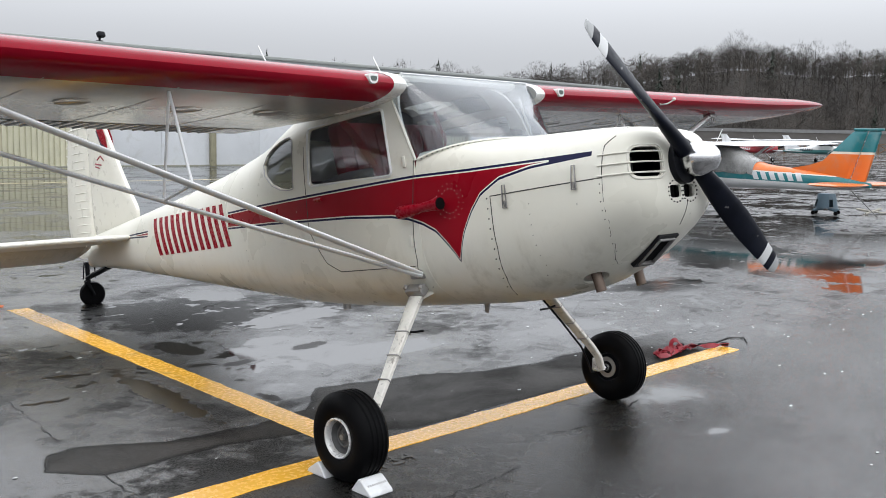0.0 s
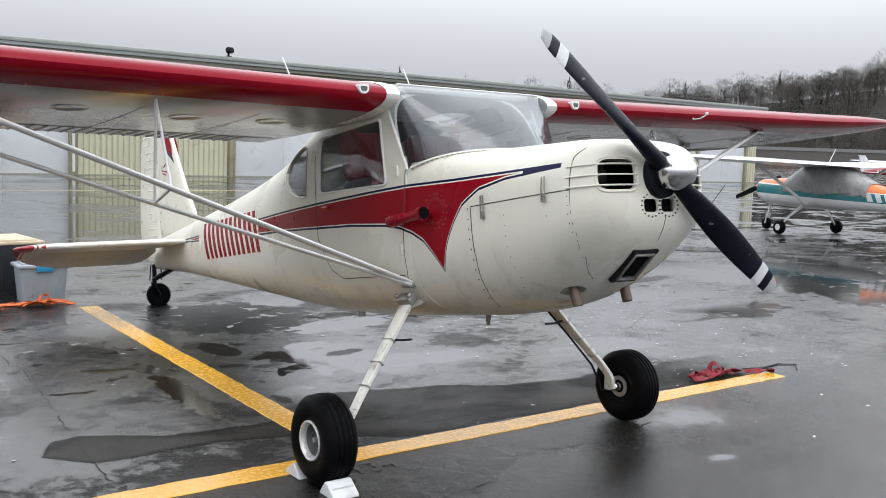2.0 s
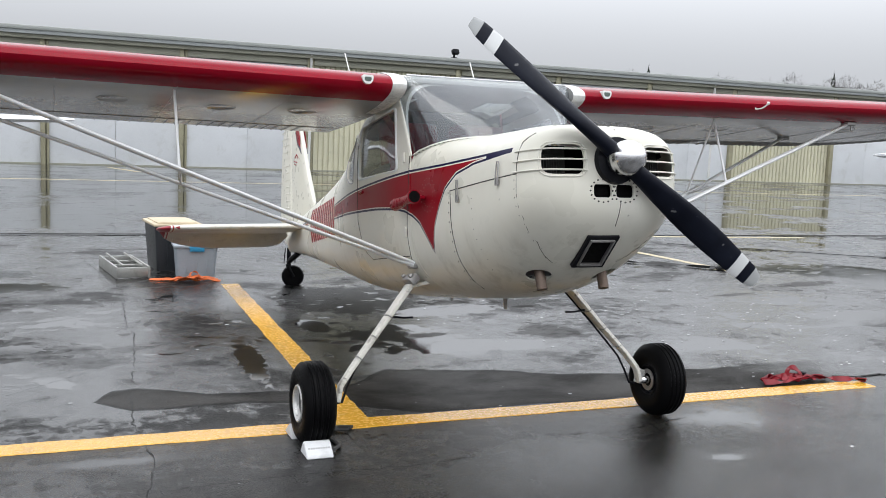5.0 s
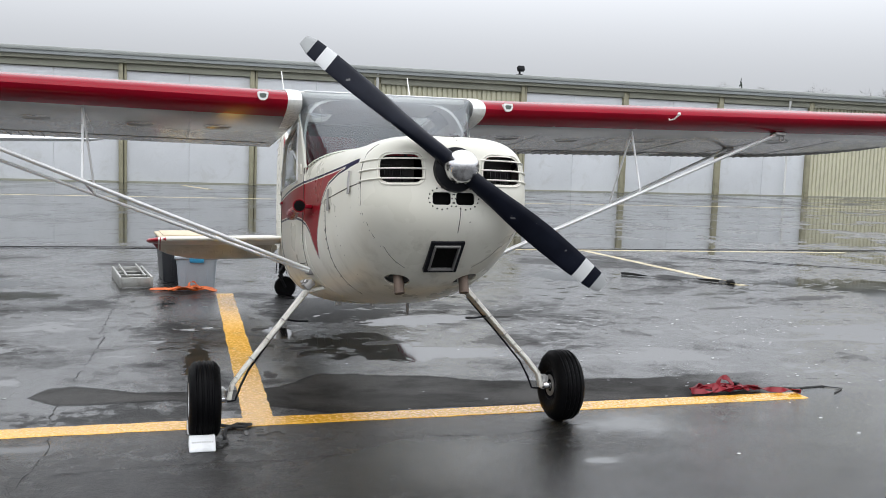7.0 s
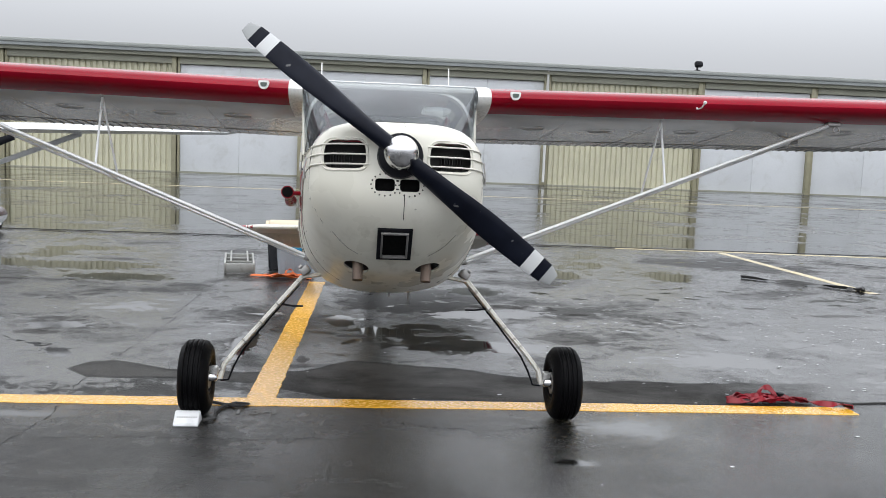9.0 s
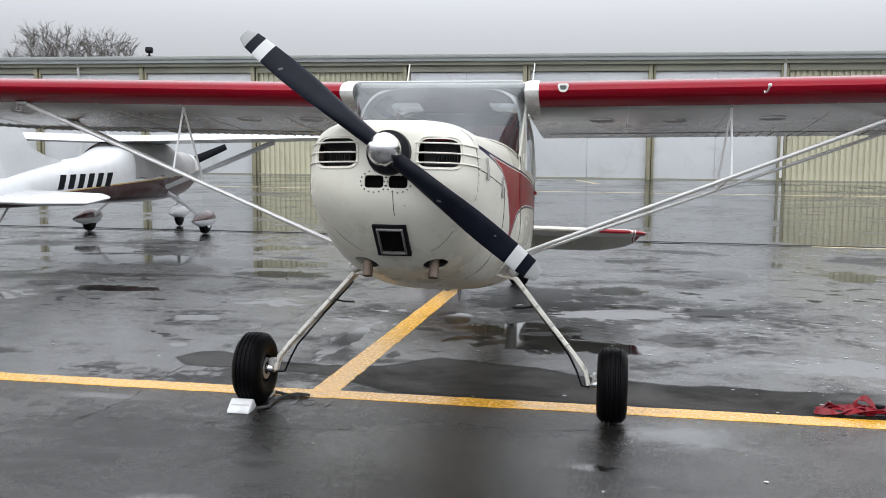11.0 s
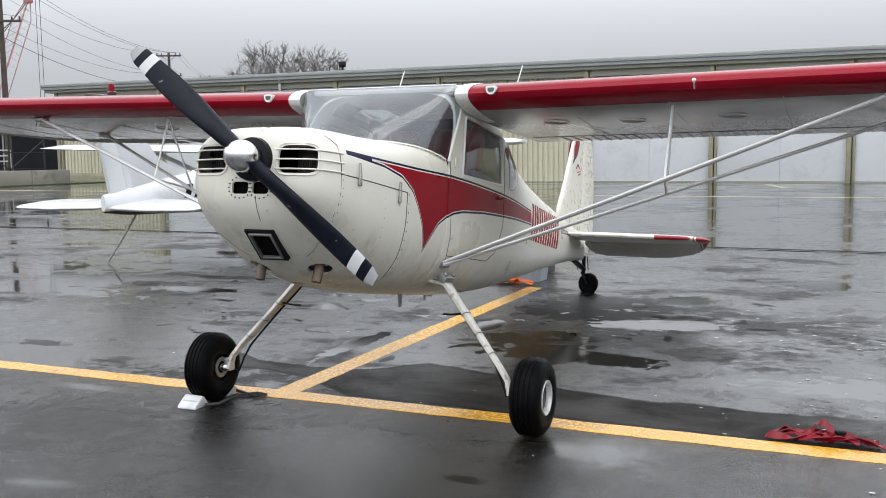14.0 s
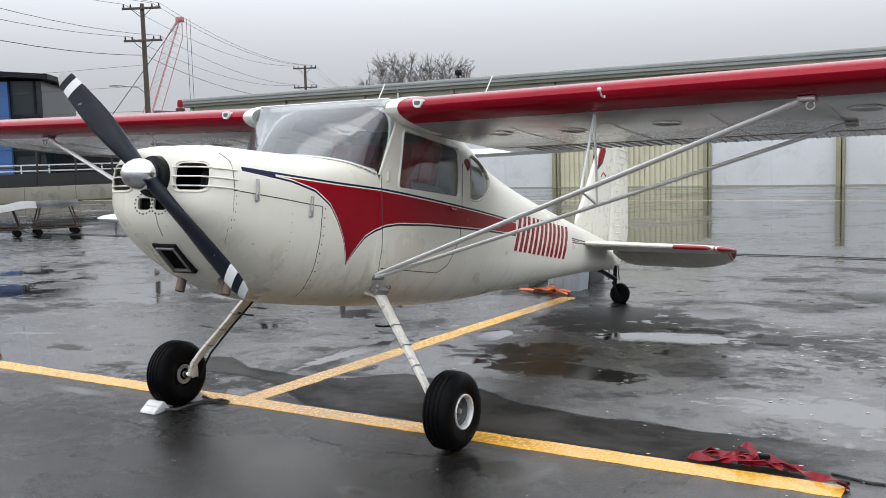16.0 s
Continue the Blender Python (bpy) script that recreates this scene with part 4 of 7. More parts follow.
# registration as plain slanting bars, two strokes to a mark
def skin_bar(q, s, y0, width, z0, z1, lean, lift=0.0035, segs=6):
    """A thin bar that hugs the skin, its top leaning aft."""
    rows = []
    for j in range(segs + 1):
        t = j / segs
        zz = z0 + (z1 - z0) * t
        ya, yb = y0 + lean * t, y0 + width + lean * t
        rows.append([q.verts.new((s * (skin_x(yy, zz) + off), yy, zz)) for yy, off in ((ya, -0.002), (ya, lift), (yb, lift), (yb, -0.002))])
    for a, c in zip(rows, rows[1:]):
        for k in range(4):
            q.faces.new((a[k], a[(k + 1) % 4], c[(k + 1) % 4], c[k]))
    q.faces.new(rows[0][::-1])
    q.faces.new(rows[-1])


for s in (-1, 1):
    for k in range(6):
        for dy in (0.0, 0.118):
            q = bmesh.new()
            skin_bar(q, s, 2.40 + k * 0.228 + dy, 0.058, 0.072, 0.375, 0.135)
            part("registration_bar", q, M_RED, plane)

# main gear
for s in (-1, 1):
    q = bmesh.new()
    rings = []
    path = [((0.36, 0.50, -0.30), 0.085, 0.016), ((0.50, 0.46, -0.325), 0.080, 0.015), ((0.70, 0.425, -0.565), 0.064, 0.013), ((0.87, 0.385, -0.765), 0.052, 0.012), ((0.935, 0.375, -0.850), 0.044, 0.013), ((0.955, 0.372, -0.935), 0.040, 0.013)]
    for (p, wd, tk) in path:
        nx, nz = (0.77, 0.64) if p[0] < 0.95 else (0.95, 0.2)
        rings.append([q.verts.new((s * (p[0] + tk * nx * c), p[1] + wd * d * 0.5 * 1.2, p[2] + tk * nz * c)) for d, c in ((-1, -0.6), (-0.8, -1), (0.8, -1), (1, -0.6), (1, 0.6), (0.8, 1), (-0.8, 1), (-1, 0.6))])
    for a, c in zip(rings, rings[1:]):
        for k in range(8):
            q.faces.new((a[k], a[(k + 1) % 8], c[(k + 1) % 8], c[k]))
    q.faces.new(rings[0][::-1])
    q.faces.new(rings[-1])
    part("gear_leg", q, M_LEG, plane, "white-painted spring-steel gear leg, chipped")
    q = bmesh.new()
    box(q, (0.06, 0.13, 0.05), pose(s * 0.485, 0.465, -0.285, 0, s * 40, 0), 0.01)
    for dy in (-0.06, 0.06):
        lathe(q, [(0.012, -0.01), (0.012, 0.01), (0, 0.012)], pose(s * 0.51, 0.465 + dy, -0.265, 0, -s * 45 + 90, 0), 8)
    part("gear_fitting", q, M_STEEL, plane)
    q = bmesh.new()
    tube(q, [(s * 0.52, 0.505, -0.37), (s * 0.69, 0.462, -0.58), (s * 0.84, 0.428, -0.775), (s * 0.885, 0.425, -0.865), (s * 0.915, 0.425, -0.945), (s * 0.96, 0.430, -0.950)], 0.0065, 6)
    part("brake_hose", q, M_BLACK, plane)
    for t in (0.25, 0.55, 0.85):
        q = bmesh.new()
        cx, cy, cz = 0.56 + 0.31 * t, 0.452 - 0.063 * t, -0.40 - 0.365 * t
        half = 0.048 - 0.016 * t
        band = [(s * (cx + dx * 0.77 * 0.0165), cy + dy * (half + 0.003), cz + dx * 0.64 * 0.0165) for dx, dy in ((-1, -0.95), (-1, 0.95), (0, 1.02), (1, 0.95), (1, -0.95), (0, -1.02))]
        tube(q, band + band[:1], 0.0035, 5, cap=False)
        part("hose_clip", q, M_STEEL, plane, "dark clip round the gear leg")
    # entry step on the leg
    q = bmesh.new()
    tube(q, [(s * 0.62, 0.43, -0.49), (s * 0.55, 0.435, -0.50), (s * 0.490, 0.44, -0.50)], 0.0065, 6)
    part("step_peg", q, M_BLACK, plane, "black step peg on the gear leg")
    hub = pose(s * 1.09, 0.377, -0.929) @ pose(0, 0, 0, 9.3, 0, 0)
    wheel_name = "main_wheel"
    wh = new(wheel_name)
    wh.parent = plane
    wh.matrix_local = hub
    tagged(wh, "main wheel with black grooved tyre and white rim")
    q = bmesh.new()
    prof = [(0.085, -0.065), (0.105, -0.082), (0.15, -0.090), (0.19, -0.086), (0.218, -0.066)]
    for g in (-0.042, -0.014, 0.014, 0.042):
        prof += [(0.2335 - abs(g) * 0.10, g - 0.010), (0.2265 - abs(g) * 0.1, g - 0.005), (0.2265 - abs(g) * 0.1, g + 0.001), (0.2335 - abs(g) * 0.1, g + 0.006)]
    prof += [(0.218, 0.066), (0.19, 0.086), (0.15, 0.090), (0.105, 0.082), (0.085, 0.065)]
    prof = [(r if r < 0.12 else 0.12 + (r - 0.12) * 0.9, h * 0.97) for r, h in prof]
    lathe(q, prof, None, 56)
    part("tyre", q, M_RUBBER, wh, "black grooved tyre")
    q = bmesh.new()
    lathe(q, [(0.0805, 0.0), (0.0805, 0.056), (0.082, 0.066), (0.084, 0.074), (0.088, 0.082), (0.094, 0.085), (0.099, 0.082), (0.100, 0.070), (0.094, 0.02), (0.094, -0.04), (0.0, -0.04)], pose(0, 0, 0, 0, 0, 0 if s > 0 else 180), 40)
    rim = part("rim", q, M_RIM, wh, "silver-white wheel rim round a dark hub")
    for k in range(3):
        q = bmesh.new()
        a = k * 2.094 + 0.5
        lathe(q, [(0.007, 0.026), (0.007, 0.038), (0, 0.040)], pose(0, 0.046 * math.cos(a), 0.046 * math.sin(a)) @ pose(0, 0, 0, 0, 0, 0 if s > 0 else 180), 8)
        part("hub_bolt", q, M_STEEL, rim)
    q = bmesh.new()
    lathe(q, [(0.0, 0.058), (0.014, 0.056), (0.017, 0.04)], pose(0, 0, 0, 0, 0, 0 if s > 0 else 180), 16)
    part("axle_cap", q, M_STEEL, rim)
    q = bmesh.new()
    lathe(q, [(0.0, 0.044), (0.020, 0.044), (0.024, 0.034), (0.038, 0.032), (0.042, 0.042), (0.050, 0.042), (0.054, 0.030), (0.066, 0.024), (0.079, 0.054), (0.0800, 0.052), (0.0800, 0.0), (0.0, 0.0)], pose(0, 0, 0, 0, 0, 0 if s > 0 else 180), 24)
    part("hub", q, M_HUB, rim, "dark recessed wheel hub")
    inboard = pose(0, 0, 0, 0, 0, 0 if s > 0 else 180)
    q = bmesh.new()
    lathe(q, [(0.0, -0.044), (0.060, -0.044), (0.082, -0.050), (0.0895, -0.074), (0.094, -0.074), (0.094, -0.042)], inboard, 28)
    part("wheel_bowl", q, M_BLACK, wh, "dark inner wheel bowl")
    q = bmesh.new()
    lathe(q, [(0.040, -0.068), (0.066, -0.068), (0.066, -0.074), (0.040, -0.074)], inboard, 28)
    part("brake_disc", q, M_STEEL, wh, "thin steel brake disc")
    q = bmesh.new()
    lathe(q, [(0.0, -0.118), (0.016, -0.118), (0.022, -0.108), (0.026, -0.06), (0.0, -0.05)], inboard, 16)
    part("axle_stub", q, M_CHROME, wh, "bright axle stub")
    q = bmesh.new()
    box(q, (0.045, 0.060, 0.085), pose(-s * 0.092, 0.058, 0.010), 0.008)
    box(q, (0.030, 0.022, 0.026), pose(-s * 0.100, 0.030, 0.044), 0.005)
    for dz in (-0.018, 0.034):
        lathe(q, [(0.007, -0.126), (0.007, -0.10), (0.0, -0.10)], pose(0, 0.062, dz) @ inboard, 8)
    part("brake_caliper", q, M_RIM, wh, "bright brake caliper with bolts")

# tail wheel
q = bmesh.new()
tube(q, [(0, 5.10, 0.03), (0, 5.40, -0.02), (0, 5.56, -0.05)], [0.02, 0.022, 0.018], 8, flat=1.8)
tube(q, [(0, 5.55, 0.10), (0, 5.56, -0.10)], 0.022, 10)
for s in (-1, 1):
    tube(q, [(-0.02, 5.56 + s * 0.012, -0.08), (0.01, 5.59 + s * 0.044, -0.14), (0.049, 5.601 + s * 0.044, -0.215)], 0.014, 8)
    tube(q, [(s * 0.05, 5.50, 0.10), (s * 0.06, 5.53, -0.06)], 0.006, 6)
part("tail_spring", q, M_BLACK, plane, "black tail wheel spring and fork")
q = bmesh.new()
lathe(q, [(0.0, -0.03), (0.055, -0.03), (0.08, -0.034), (0.108, -0.026), (0.12, 0.0), (0.108, 0.026), (0.08, 0.034), (0.055, 0.03), (0.0, 0.03)], pose(0.049, 5.601, -0.205, 0, 0, 80), 32)
part("tail_wheel", q, M_RUBBER, plane, "small solid black tail wheel")

# propeller
q = bmesh.new()
for flip in (1, -1):
    rings = []
    for i in range(19):
        r = 0.05 + 0.873 * i / 18
        f = (r - 0.05) / 0.873
        ch = 0.036 + 0.036 * math.sin(min(1, f * 1.5) * math.pi / 2) - 0.026 * f**2.6
        if f > 0.94:
            ch *= 1 - 0.35 * ((f - 0.94) / 0.06) ** 2
        tw = radians(52 - 36 * min(1, f * 1.2))
        th = 0.034 * (1 - f) ** 1.3 + 0.006
        if f < 0.1:
            ch = 0.042 + (ch - 0.042) * f / 0.1
        ring = []
        for k in range(12):
            a = 2 * math.pi * k / 12
            cx, cy = ch * math.cos(a), th * math.sin(a)
            ring.append(q.verts.new((flip * (cx * math.cos(tw) - cy * math.sin(tw)), cx * math.sin(tw) + cy * math.cos(tw), flip * r)))
        rings.append(ring)
    for a, c in zip(rings, rings[1:]):
        for k in range(12):
            q.faces.new((a[k], a[(k + 1) % 12], c[(k + 1) % 12], c[k]))
    q.faces.new(rings[-1])


def prop_paint():
    m, n, l, b = nodes_of("propeller_paint")
    vec = coords(n)
    sep = n.new("ShaderNodeSeparateXYZ")
    l.new(vec, sep.inputs[0])
    r = mth(n, l, "ABSOLUTE", sep.outputs["Z"])
    tip = mth(n, l, "GREATER_THAN", r, 0.872)
    band = mth(n, l, "MULTIPLY", mth(n, l, "GREATER_THAN", r, 0.762), mth(n, l, "LESS_THAN", r, 0.822))
    white = mth(n, l, "MAXIMUM", tip, band)
    base = mixc(n, l, ramp(n, l, noise_tex(n, l, vec, 6, 5), 0.3, 0.7), (0.003, 0.004, 0.009), (0.007, 0.009, 0.017))
    wear = ramp(n, l, noise_tex(n, l, vec, 24, 3, 0.5), 0.70, 0.73, 0, 0.7)
    base = mixc(n, l, wear, base, (0.18, 0.18, 0.18))
    out = mixc(n, l, white, base, (0.60, 0.61, 0.61))
    out = mixc(n, l, tip, out, (0.36, 0.37, 0.37))
    l.new(out, b.inputs["Base Color"])
    l.new(ramp(n, l, noise_tex(n, l, vec, 40, 4), 0.3, 0.7, 0.36, 0.48), b.inputs["Roughness"])
    b.inputs["Specular IOR Level"].default_value = 0.13
    return m


prop = part("propeller", q, prop_paint(), plane, "black two-blade propeller with white tip bands", sharp=60)
prop.matrix_local = pose(0.01, -0.955, 0.23, 0, -52.3, 0)
q = bmesh.new()
lathe(q, [(0.076, -0.035), (0.080, -0.01), (0.080, 0.02), (0.073, 0.052), (0.057, 0.082), (0.035, 0.102), (0.014, 0.110), (0.0, 0.112)], pose(0.01, -0.985, 0.23, 0, 0, -90), 40)
part("spinner", q, M_CHROME, plane, "polished domed spinner")
q = bmesh.new()
lathe(q, [(0.078, -0.10), (0.105, -0.10), (0.11, -0.06), (0.105, -0.03), (0.07, -0.02), (0.06, 0.02)], pose(0.01, -0.955, 0.23, 0, 0, -90), 32)
part("prop_flange", q, M_BLACK, plane, "black propeller flange")

# intake grilles, cylinders behind them, chin scoop, exhausts
def nose_y(x, z):
    """Where the nose skin is met from the front at (x, z)."""
    lo, hi = -0.896, -0.2
    if skin_x(lo, z) >= x:
        return -0.897
    for k in range(30):
        mid = (lo + hi) / 2
        lo, hi = (lo, mid) if skin_x(mid, z) >= x else (mid, hi)
    return hi


for s in (-1, 1):
    for z in (0.185, 0.232, 0.279):
        q = bmesh.new()
        tube(q, [(s * (x + 0.003), nose_y(x, z) - 0.005, z) for x in (0.135, 0.18, 0.22, 0.26, 0.30, 0.33, 0.355, 0.375, 0.392, 0.405)] + [(s * (skin_x(-0.73, z) + 0.003), -0.73, z)], 0.0042, 6)
        part("intake_bar", q, M_CREAM, cowling)
    q = bmesh.new()
    loop = [(s * (px + 0.001), nose_y(px, pz) - 0.001, pz) for px, pz in shrunk([(a, c) for a, c in INTAKE], 0.010)]
    tube(q, loop + loop[:1], 0.0045, 6, cap=False)
    part("intake_rim", q, M_CREAM, cowling)
    q = bmesh.new()
    at_box(q, (s * 0.14, -0.70, 0.14), (s * 0.37, -0.66, 0.32))
    cyl = part("engine_cylinder", q, M_FIN, cowling, "dark finned engine cylinder")
    for k in range(9):
        q = bmesh.new()
        at_box(q, (s * (0.215 + k * 0.013), -0.78, 0.155), (s * (0.218 + k * 0.013), -0.68, 0.265))
        part("cooling_fin", q, M_FIN, cyl)
    q = bmesh.new()
    tube(q, [(s * 0.175, -0.475, -0.18), (s * 0.174, -0.49, -0.27), (s * 0.172, -0.510, -0.352)], 0.026, 18, cap=False)
    tube(q, [(s * 0.172, -0.510, -0.350), (s * 0.1735, -0.50, -0.31)], 0.023, 18)
    ex = part("exhaust_pipe", q, M_EXH, cowling, "burnt steel exhaust stub")
    # near-black sheet put in for the shade inside the small lower opening
    q = bmesh.new()
    at_box(q, (s * 0.01, -0.86, 0.04), (s * 0.12, -0.84, 0.14))
    part("cowl_baffle", q, M_DARK, cowling)
# added near-black sheet: shade inside the intakes, hides the cabin behind
q = bmesh.new()
at_box(q, (-0.36, -0.62, -0.05), (0.36, -0.60, 0.33))
part("engine_baffle", q, M_DARK, cowling)
q = bmesh.new()
m_scoop = pose(0, -0.724, -0.180, 50, 0, 0) @ Matrix.Diagonal((0.90, 1, 0.90, 1))
for a, c in (((-0.074, -0.012, -0.098), (-0.063, 0.10, 0.098)), ((0.063, -0.012, -0.098), (0.074, 0.10, 0.098)), ((-0.063, -0.012, 0.086), (0.063, 0.05, 0.098)), ((-0.063, -0.012, -0.098), (0.063, 0.05, -0.086))):
    vs = at_box(q, a, c, 0.003)
    bmesh.ops.transform(q, matrix=m_scoop, verts=vs)
scoop = part("air_filter_frame", q, M_STEEL, cowling, "metal frame of the chin air filter")
q = bmesh.new()
for a, c in (((-0.094, -0.002, -0.118), (-0.072, 0.12, 0.118)), ((0.072, -0.002, -0.118), (0.094, 0.12, 0.118)), ((-0.074, -0.002, 0.094), (0.074, 0.06, 0.118)), ((-0.074, -0.002, -0.118), (0.074, 0.06, -0.094))):
    vs = at_box(q, a, c)
    bmesh.ops.transform(q, matrix=m_scoop, verts=vs)
part("scoop_surround", q, M_BLACK, cowling, "black surround of the chin air intake")
q = bmesh.new()
vs = at_box(q, (-0.063, 0.004, -0.086), (0.063, 0.03, 0.086))
bmesh.ops.transform(q, matrix=m_scoop, verts=vs)
part("air_filter", q, M_DARK, scoop, "black air filter mesh")

# ---- ground ----
q = bmesh.new()
R = 1500
xs = [-R, -60, -20, -8, 0, 8, 20, 60, R]
vs = [[q.verts.new((x, y, 0)) for y in xs] for x in xs]
for i in range(len(xs) - 1):
    for j in range(len(xs) - 1):
        q.faces.new((vs[i][j], vs[i + 1][j], vs[i + 1][j + 1], vs[i][j + 1]))
tagged(part("ground", q, M_TAR, smooth=False), "wet dark asphalt apron with puddles", "ground", kind="structure")


def stripe(name, a, b, width, mat, label, seg=24, lift=0.004, wear=0.006):
    """A painted line on the ground with slightly uneven edges."""
    rnd = random.Random(name + str(a))
    q = bmesh.new()
    a, b = Vector((*a, 0)), Vector((*b, 0))
    d = (b - a).normalized()
    nrm = Vector((-d.y, d.x, 0))
    prev = None
    for k in range(seg + 1):
        p = a + (b - a) * k / seg
        u, v = width / 2 + rnd.uniform(-wear, wear), width / 2 + rnd.uniform(-wear, wear)
        cur = [q.verts.new((*w[:2], h)) for w, h in ((p + nrm * (u + 0.004), 0.0004), (p + nrm * u, lift), (p - nrm * v, lift), (p - nrm * (v + 0.004), 0.0004))]
        if prev:
            for i in range(3):
                q.faces.new((prev[i], prev[i + 1], cur[i + 1], cur[i]))
        prev = cur
    return tagged(part(name, q, mat, smooth=False), label, "road marking", kind="structure")


stripe("yellow_line", (-14.0, 0.78), (3.11, 0.425), 0.17, M_YELLOW, "worn yellow parking line across the stall", 160)
stripe("yellow_line", (-0.735, 0.58), (-0.505, 5.62), 0.175, M_YELLOW, "worn yellow parking line down the stall", 60, 0.003)
stripe("yellow_line", (6.16, 10.0), (6.38, 5.7), 0.12, M_PALELINE, "pale worn yellow line of the next stall", 40)
stripe("yellow_line", (4.4, 10.35), (11.5, 9.75), 0.10, M_PALELINE, "pale worn yellow line of the next stall", 40)
stripe("taxi_line", (-45, 26.2), (50, 25.0), 0.13, M_PALELINE, "pale taxi line along the hangars", 60)
stripe("taxi_line", (0.3, 35.0), (1.2, 31.5), 0.22, M_PALELINE, "short pale mark before a hangar door", 10)

# ---- long hangar ----
M_DOORW = surf("white_hangar_door", (0.66, 0.68, 0.70), 0.45, vary=0.05, big=0.6, fine=20, dirt=((0.45, 0.45, 0.42), 0.35), rnd=0.06)
M_DOORC = surf("cream_corrugated_steel", (0.56, 0.54, 0.40), 0.5, vary=0.07, big=0.6, fine=20, dirt=((0.36, 0.34, 0.25), 0.4))
M_POST = surf("tan_post_paint", (0.33, 0.31, 0.21), 0.55, vary=0.12, dirt=((0.12, 0.11, 0.08), 0.4))
M_EAVE = surf("grey_green_metal_trim", (0.33, 0.345, 0.33), 0.45, 0.2, vary=0.08)
M_HEAD = surf("khaki_header_steel", (0.30, 0.30, 0.24), 0.55, vary=0.12, big=0.5)
M_ROOF = surf("grey_metal_roof", (0.30, 0.32, 0.32), 0.4, 0.3, vary=0.08)
M_CONC = surf("stained_concrete", (0.24, 0.225, 0.19), 0.8, vary=0.15, big=0.6, fine=30, bump=0.3, dirt=((0.10, 0.10, 0.08), 0.6))
HANGAR = pose(0, 36.71, 0, 0, 0, -0.35)
hangar = thing("hangar", HANGAR, "long low hangar row with white and cream sliding doors", "building")
X0, X1 = -38.1, 56.5
POSTS = [-14.415 + 23.2 * g + o for g in (-2, -1, 0, 1, 2, 3) for o in (0.0, 7.07, 12.42, 17.77)]
q = bmesh.new()
at_box(q, (X0, 0.45, -0.5), (X1, 18, 4.9))
part("wall", q, M_DOORC, hangar)
q = bmesh.new()
prism(q, [(-0.35, 5.06), (-0.35, 5.20), (9.2, 5.70), (18.6, 5.20), (18.6, 5.06)], X0 - 0.3, X1 + 0.3, 0)
part("roof", q, M_ROOF, hangar, "low-pitched grey metal roof")
q = bmesh.new()
at_box(q, (X0 - 0.32, -0.40, 5.20), (X1 + 0.32, -0.28, 5.37), 0.02)
part("gutter", q, M_EAVE, hangar, "grey-green eaves gutter")
q = bmesh.new()
at_box(q, (X0 - 0.2, -0.22, 4.90), (X1 + 0.2, 0.4, 5.12), 0.01)
at_box(q, (X0 - 0.2, -0.30, 5.12), (X1 + 0.2, 0.4, 5.20), 0.01)
part("fascia", q, M_HEAD, hangar, "khaki steel fascia under the eaves")
for i, px in enumerate(POSTS[:-1]):
    a, c = max(X0, px + 0.16), min(X1, POSTS[i + 1] - 0.16)
    if c - a > 0.5:
        cream = i % 4 == 0
        q = bmesh.new()
        if cream:
            n = int((c - a) / 0.24)
            prof = []
            for j in range(n):
                xa, w = a + j * (c - a) / n, (c - a) / n
                prof += [(xa, 0.20), (xa + 0.16 * w, 0.20), (xa + 0.28 * w, 0.13), (xa + 0.84 * w, 0.13), (xa + 0.96 * w, 0.20)]
            prof += [(c, 0.20), (c, 0.26), (a, 0.26)]
            prism(q, prof, 0.04, 4.62, 2)
            part("hangar_door", q, M_DOORC, hangar, "cream corrugated hangar door", smooth=False)
        else:
            n = 2
            for j in range(n):
                xa, xb = a + j * (c - a) / n, a + (j + 1) * (c - a) / n
                q = bmesh.new()
                at_box(q, (xa + 0.004, 0.12, 0.05), (xb - 0.004, 0.2, 4.60), 0.01)
                part("door_leaf", q, M_DOORW, hangar, "flat white hangar door leaf")
        if px < -30:
            q = bmesh.new()
            at_box(q, (a, 0.05, 0.0), (c, 0.128, 0.44), 0.01)
            part("plinth", q, M_POST, hangar, "khaki plinth under a cream door")
        q = bmesh.new()
        at_box(q, (a, -0.02, 4.62), (c, 0.3, 4.90), 0.01)
        part("door_header", q, M_HEAD, hangar)
        q = bmesh.new()
        at_box(q, (a, 0.02, 0.0), (c, 0.35, 0.045))
        part("door_track", q, M_HEAD, hangar)
    if X0 < px < X1:
        q = bmesh.new()
        at_box(q, (px - 0.16, -0.06, 0), (px + 0.02, 0.3, 4.9), 0.01)
        part("post", q, M_POST, hangar, "tan steel post between hangar doors")
        q = bmesh.new()
        at_box(q, (px + 0.06, 0.02, 0), (px + 0.16, 0.3, 4.9), 0.01)
        part("door_stile", q, M_POST, hangar)
for px in (8.75, 30.5, -23.0):
    q = bmesh.new()
    tube(q, [(px, -0.30, 5.2), (px, -0.16, 5.0), (px, -0.14, 0.15)], 0.06, 8)
    part("downpipe", q, M_WHITEP, hangar, "white rain downpipe")
for px in (15.5, -19.4):
    q = bmesh.new()
    at_box(q, (px - 0.12, -0.30, 5.30), (px + 0.12, -0.05, 5.42), 0.03)
    tube(q, [(px, -0.2, 5.36), (px, -0.2, 5.58)], 0.05, 8)
    box(q, (0.34, 0.22, 0.24), pose(px + 0.03, -0.26, 5.66, -25, 0, 10), 0.05)
    part("flood_lamp", q, M_BLACK, hangar, "dark flood lamp on the eaves")

# ---- details of the taildragger ----
def on_skin(s, y, z, lift=0.0):
    return (s * (skin_x(y, z) + lift), y, z)


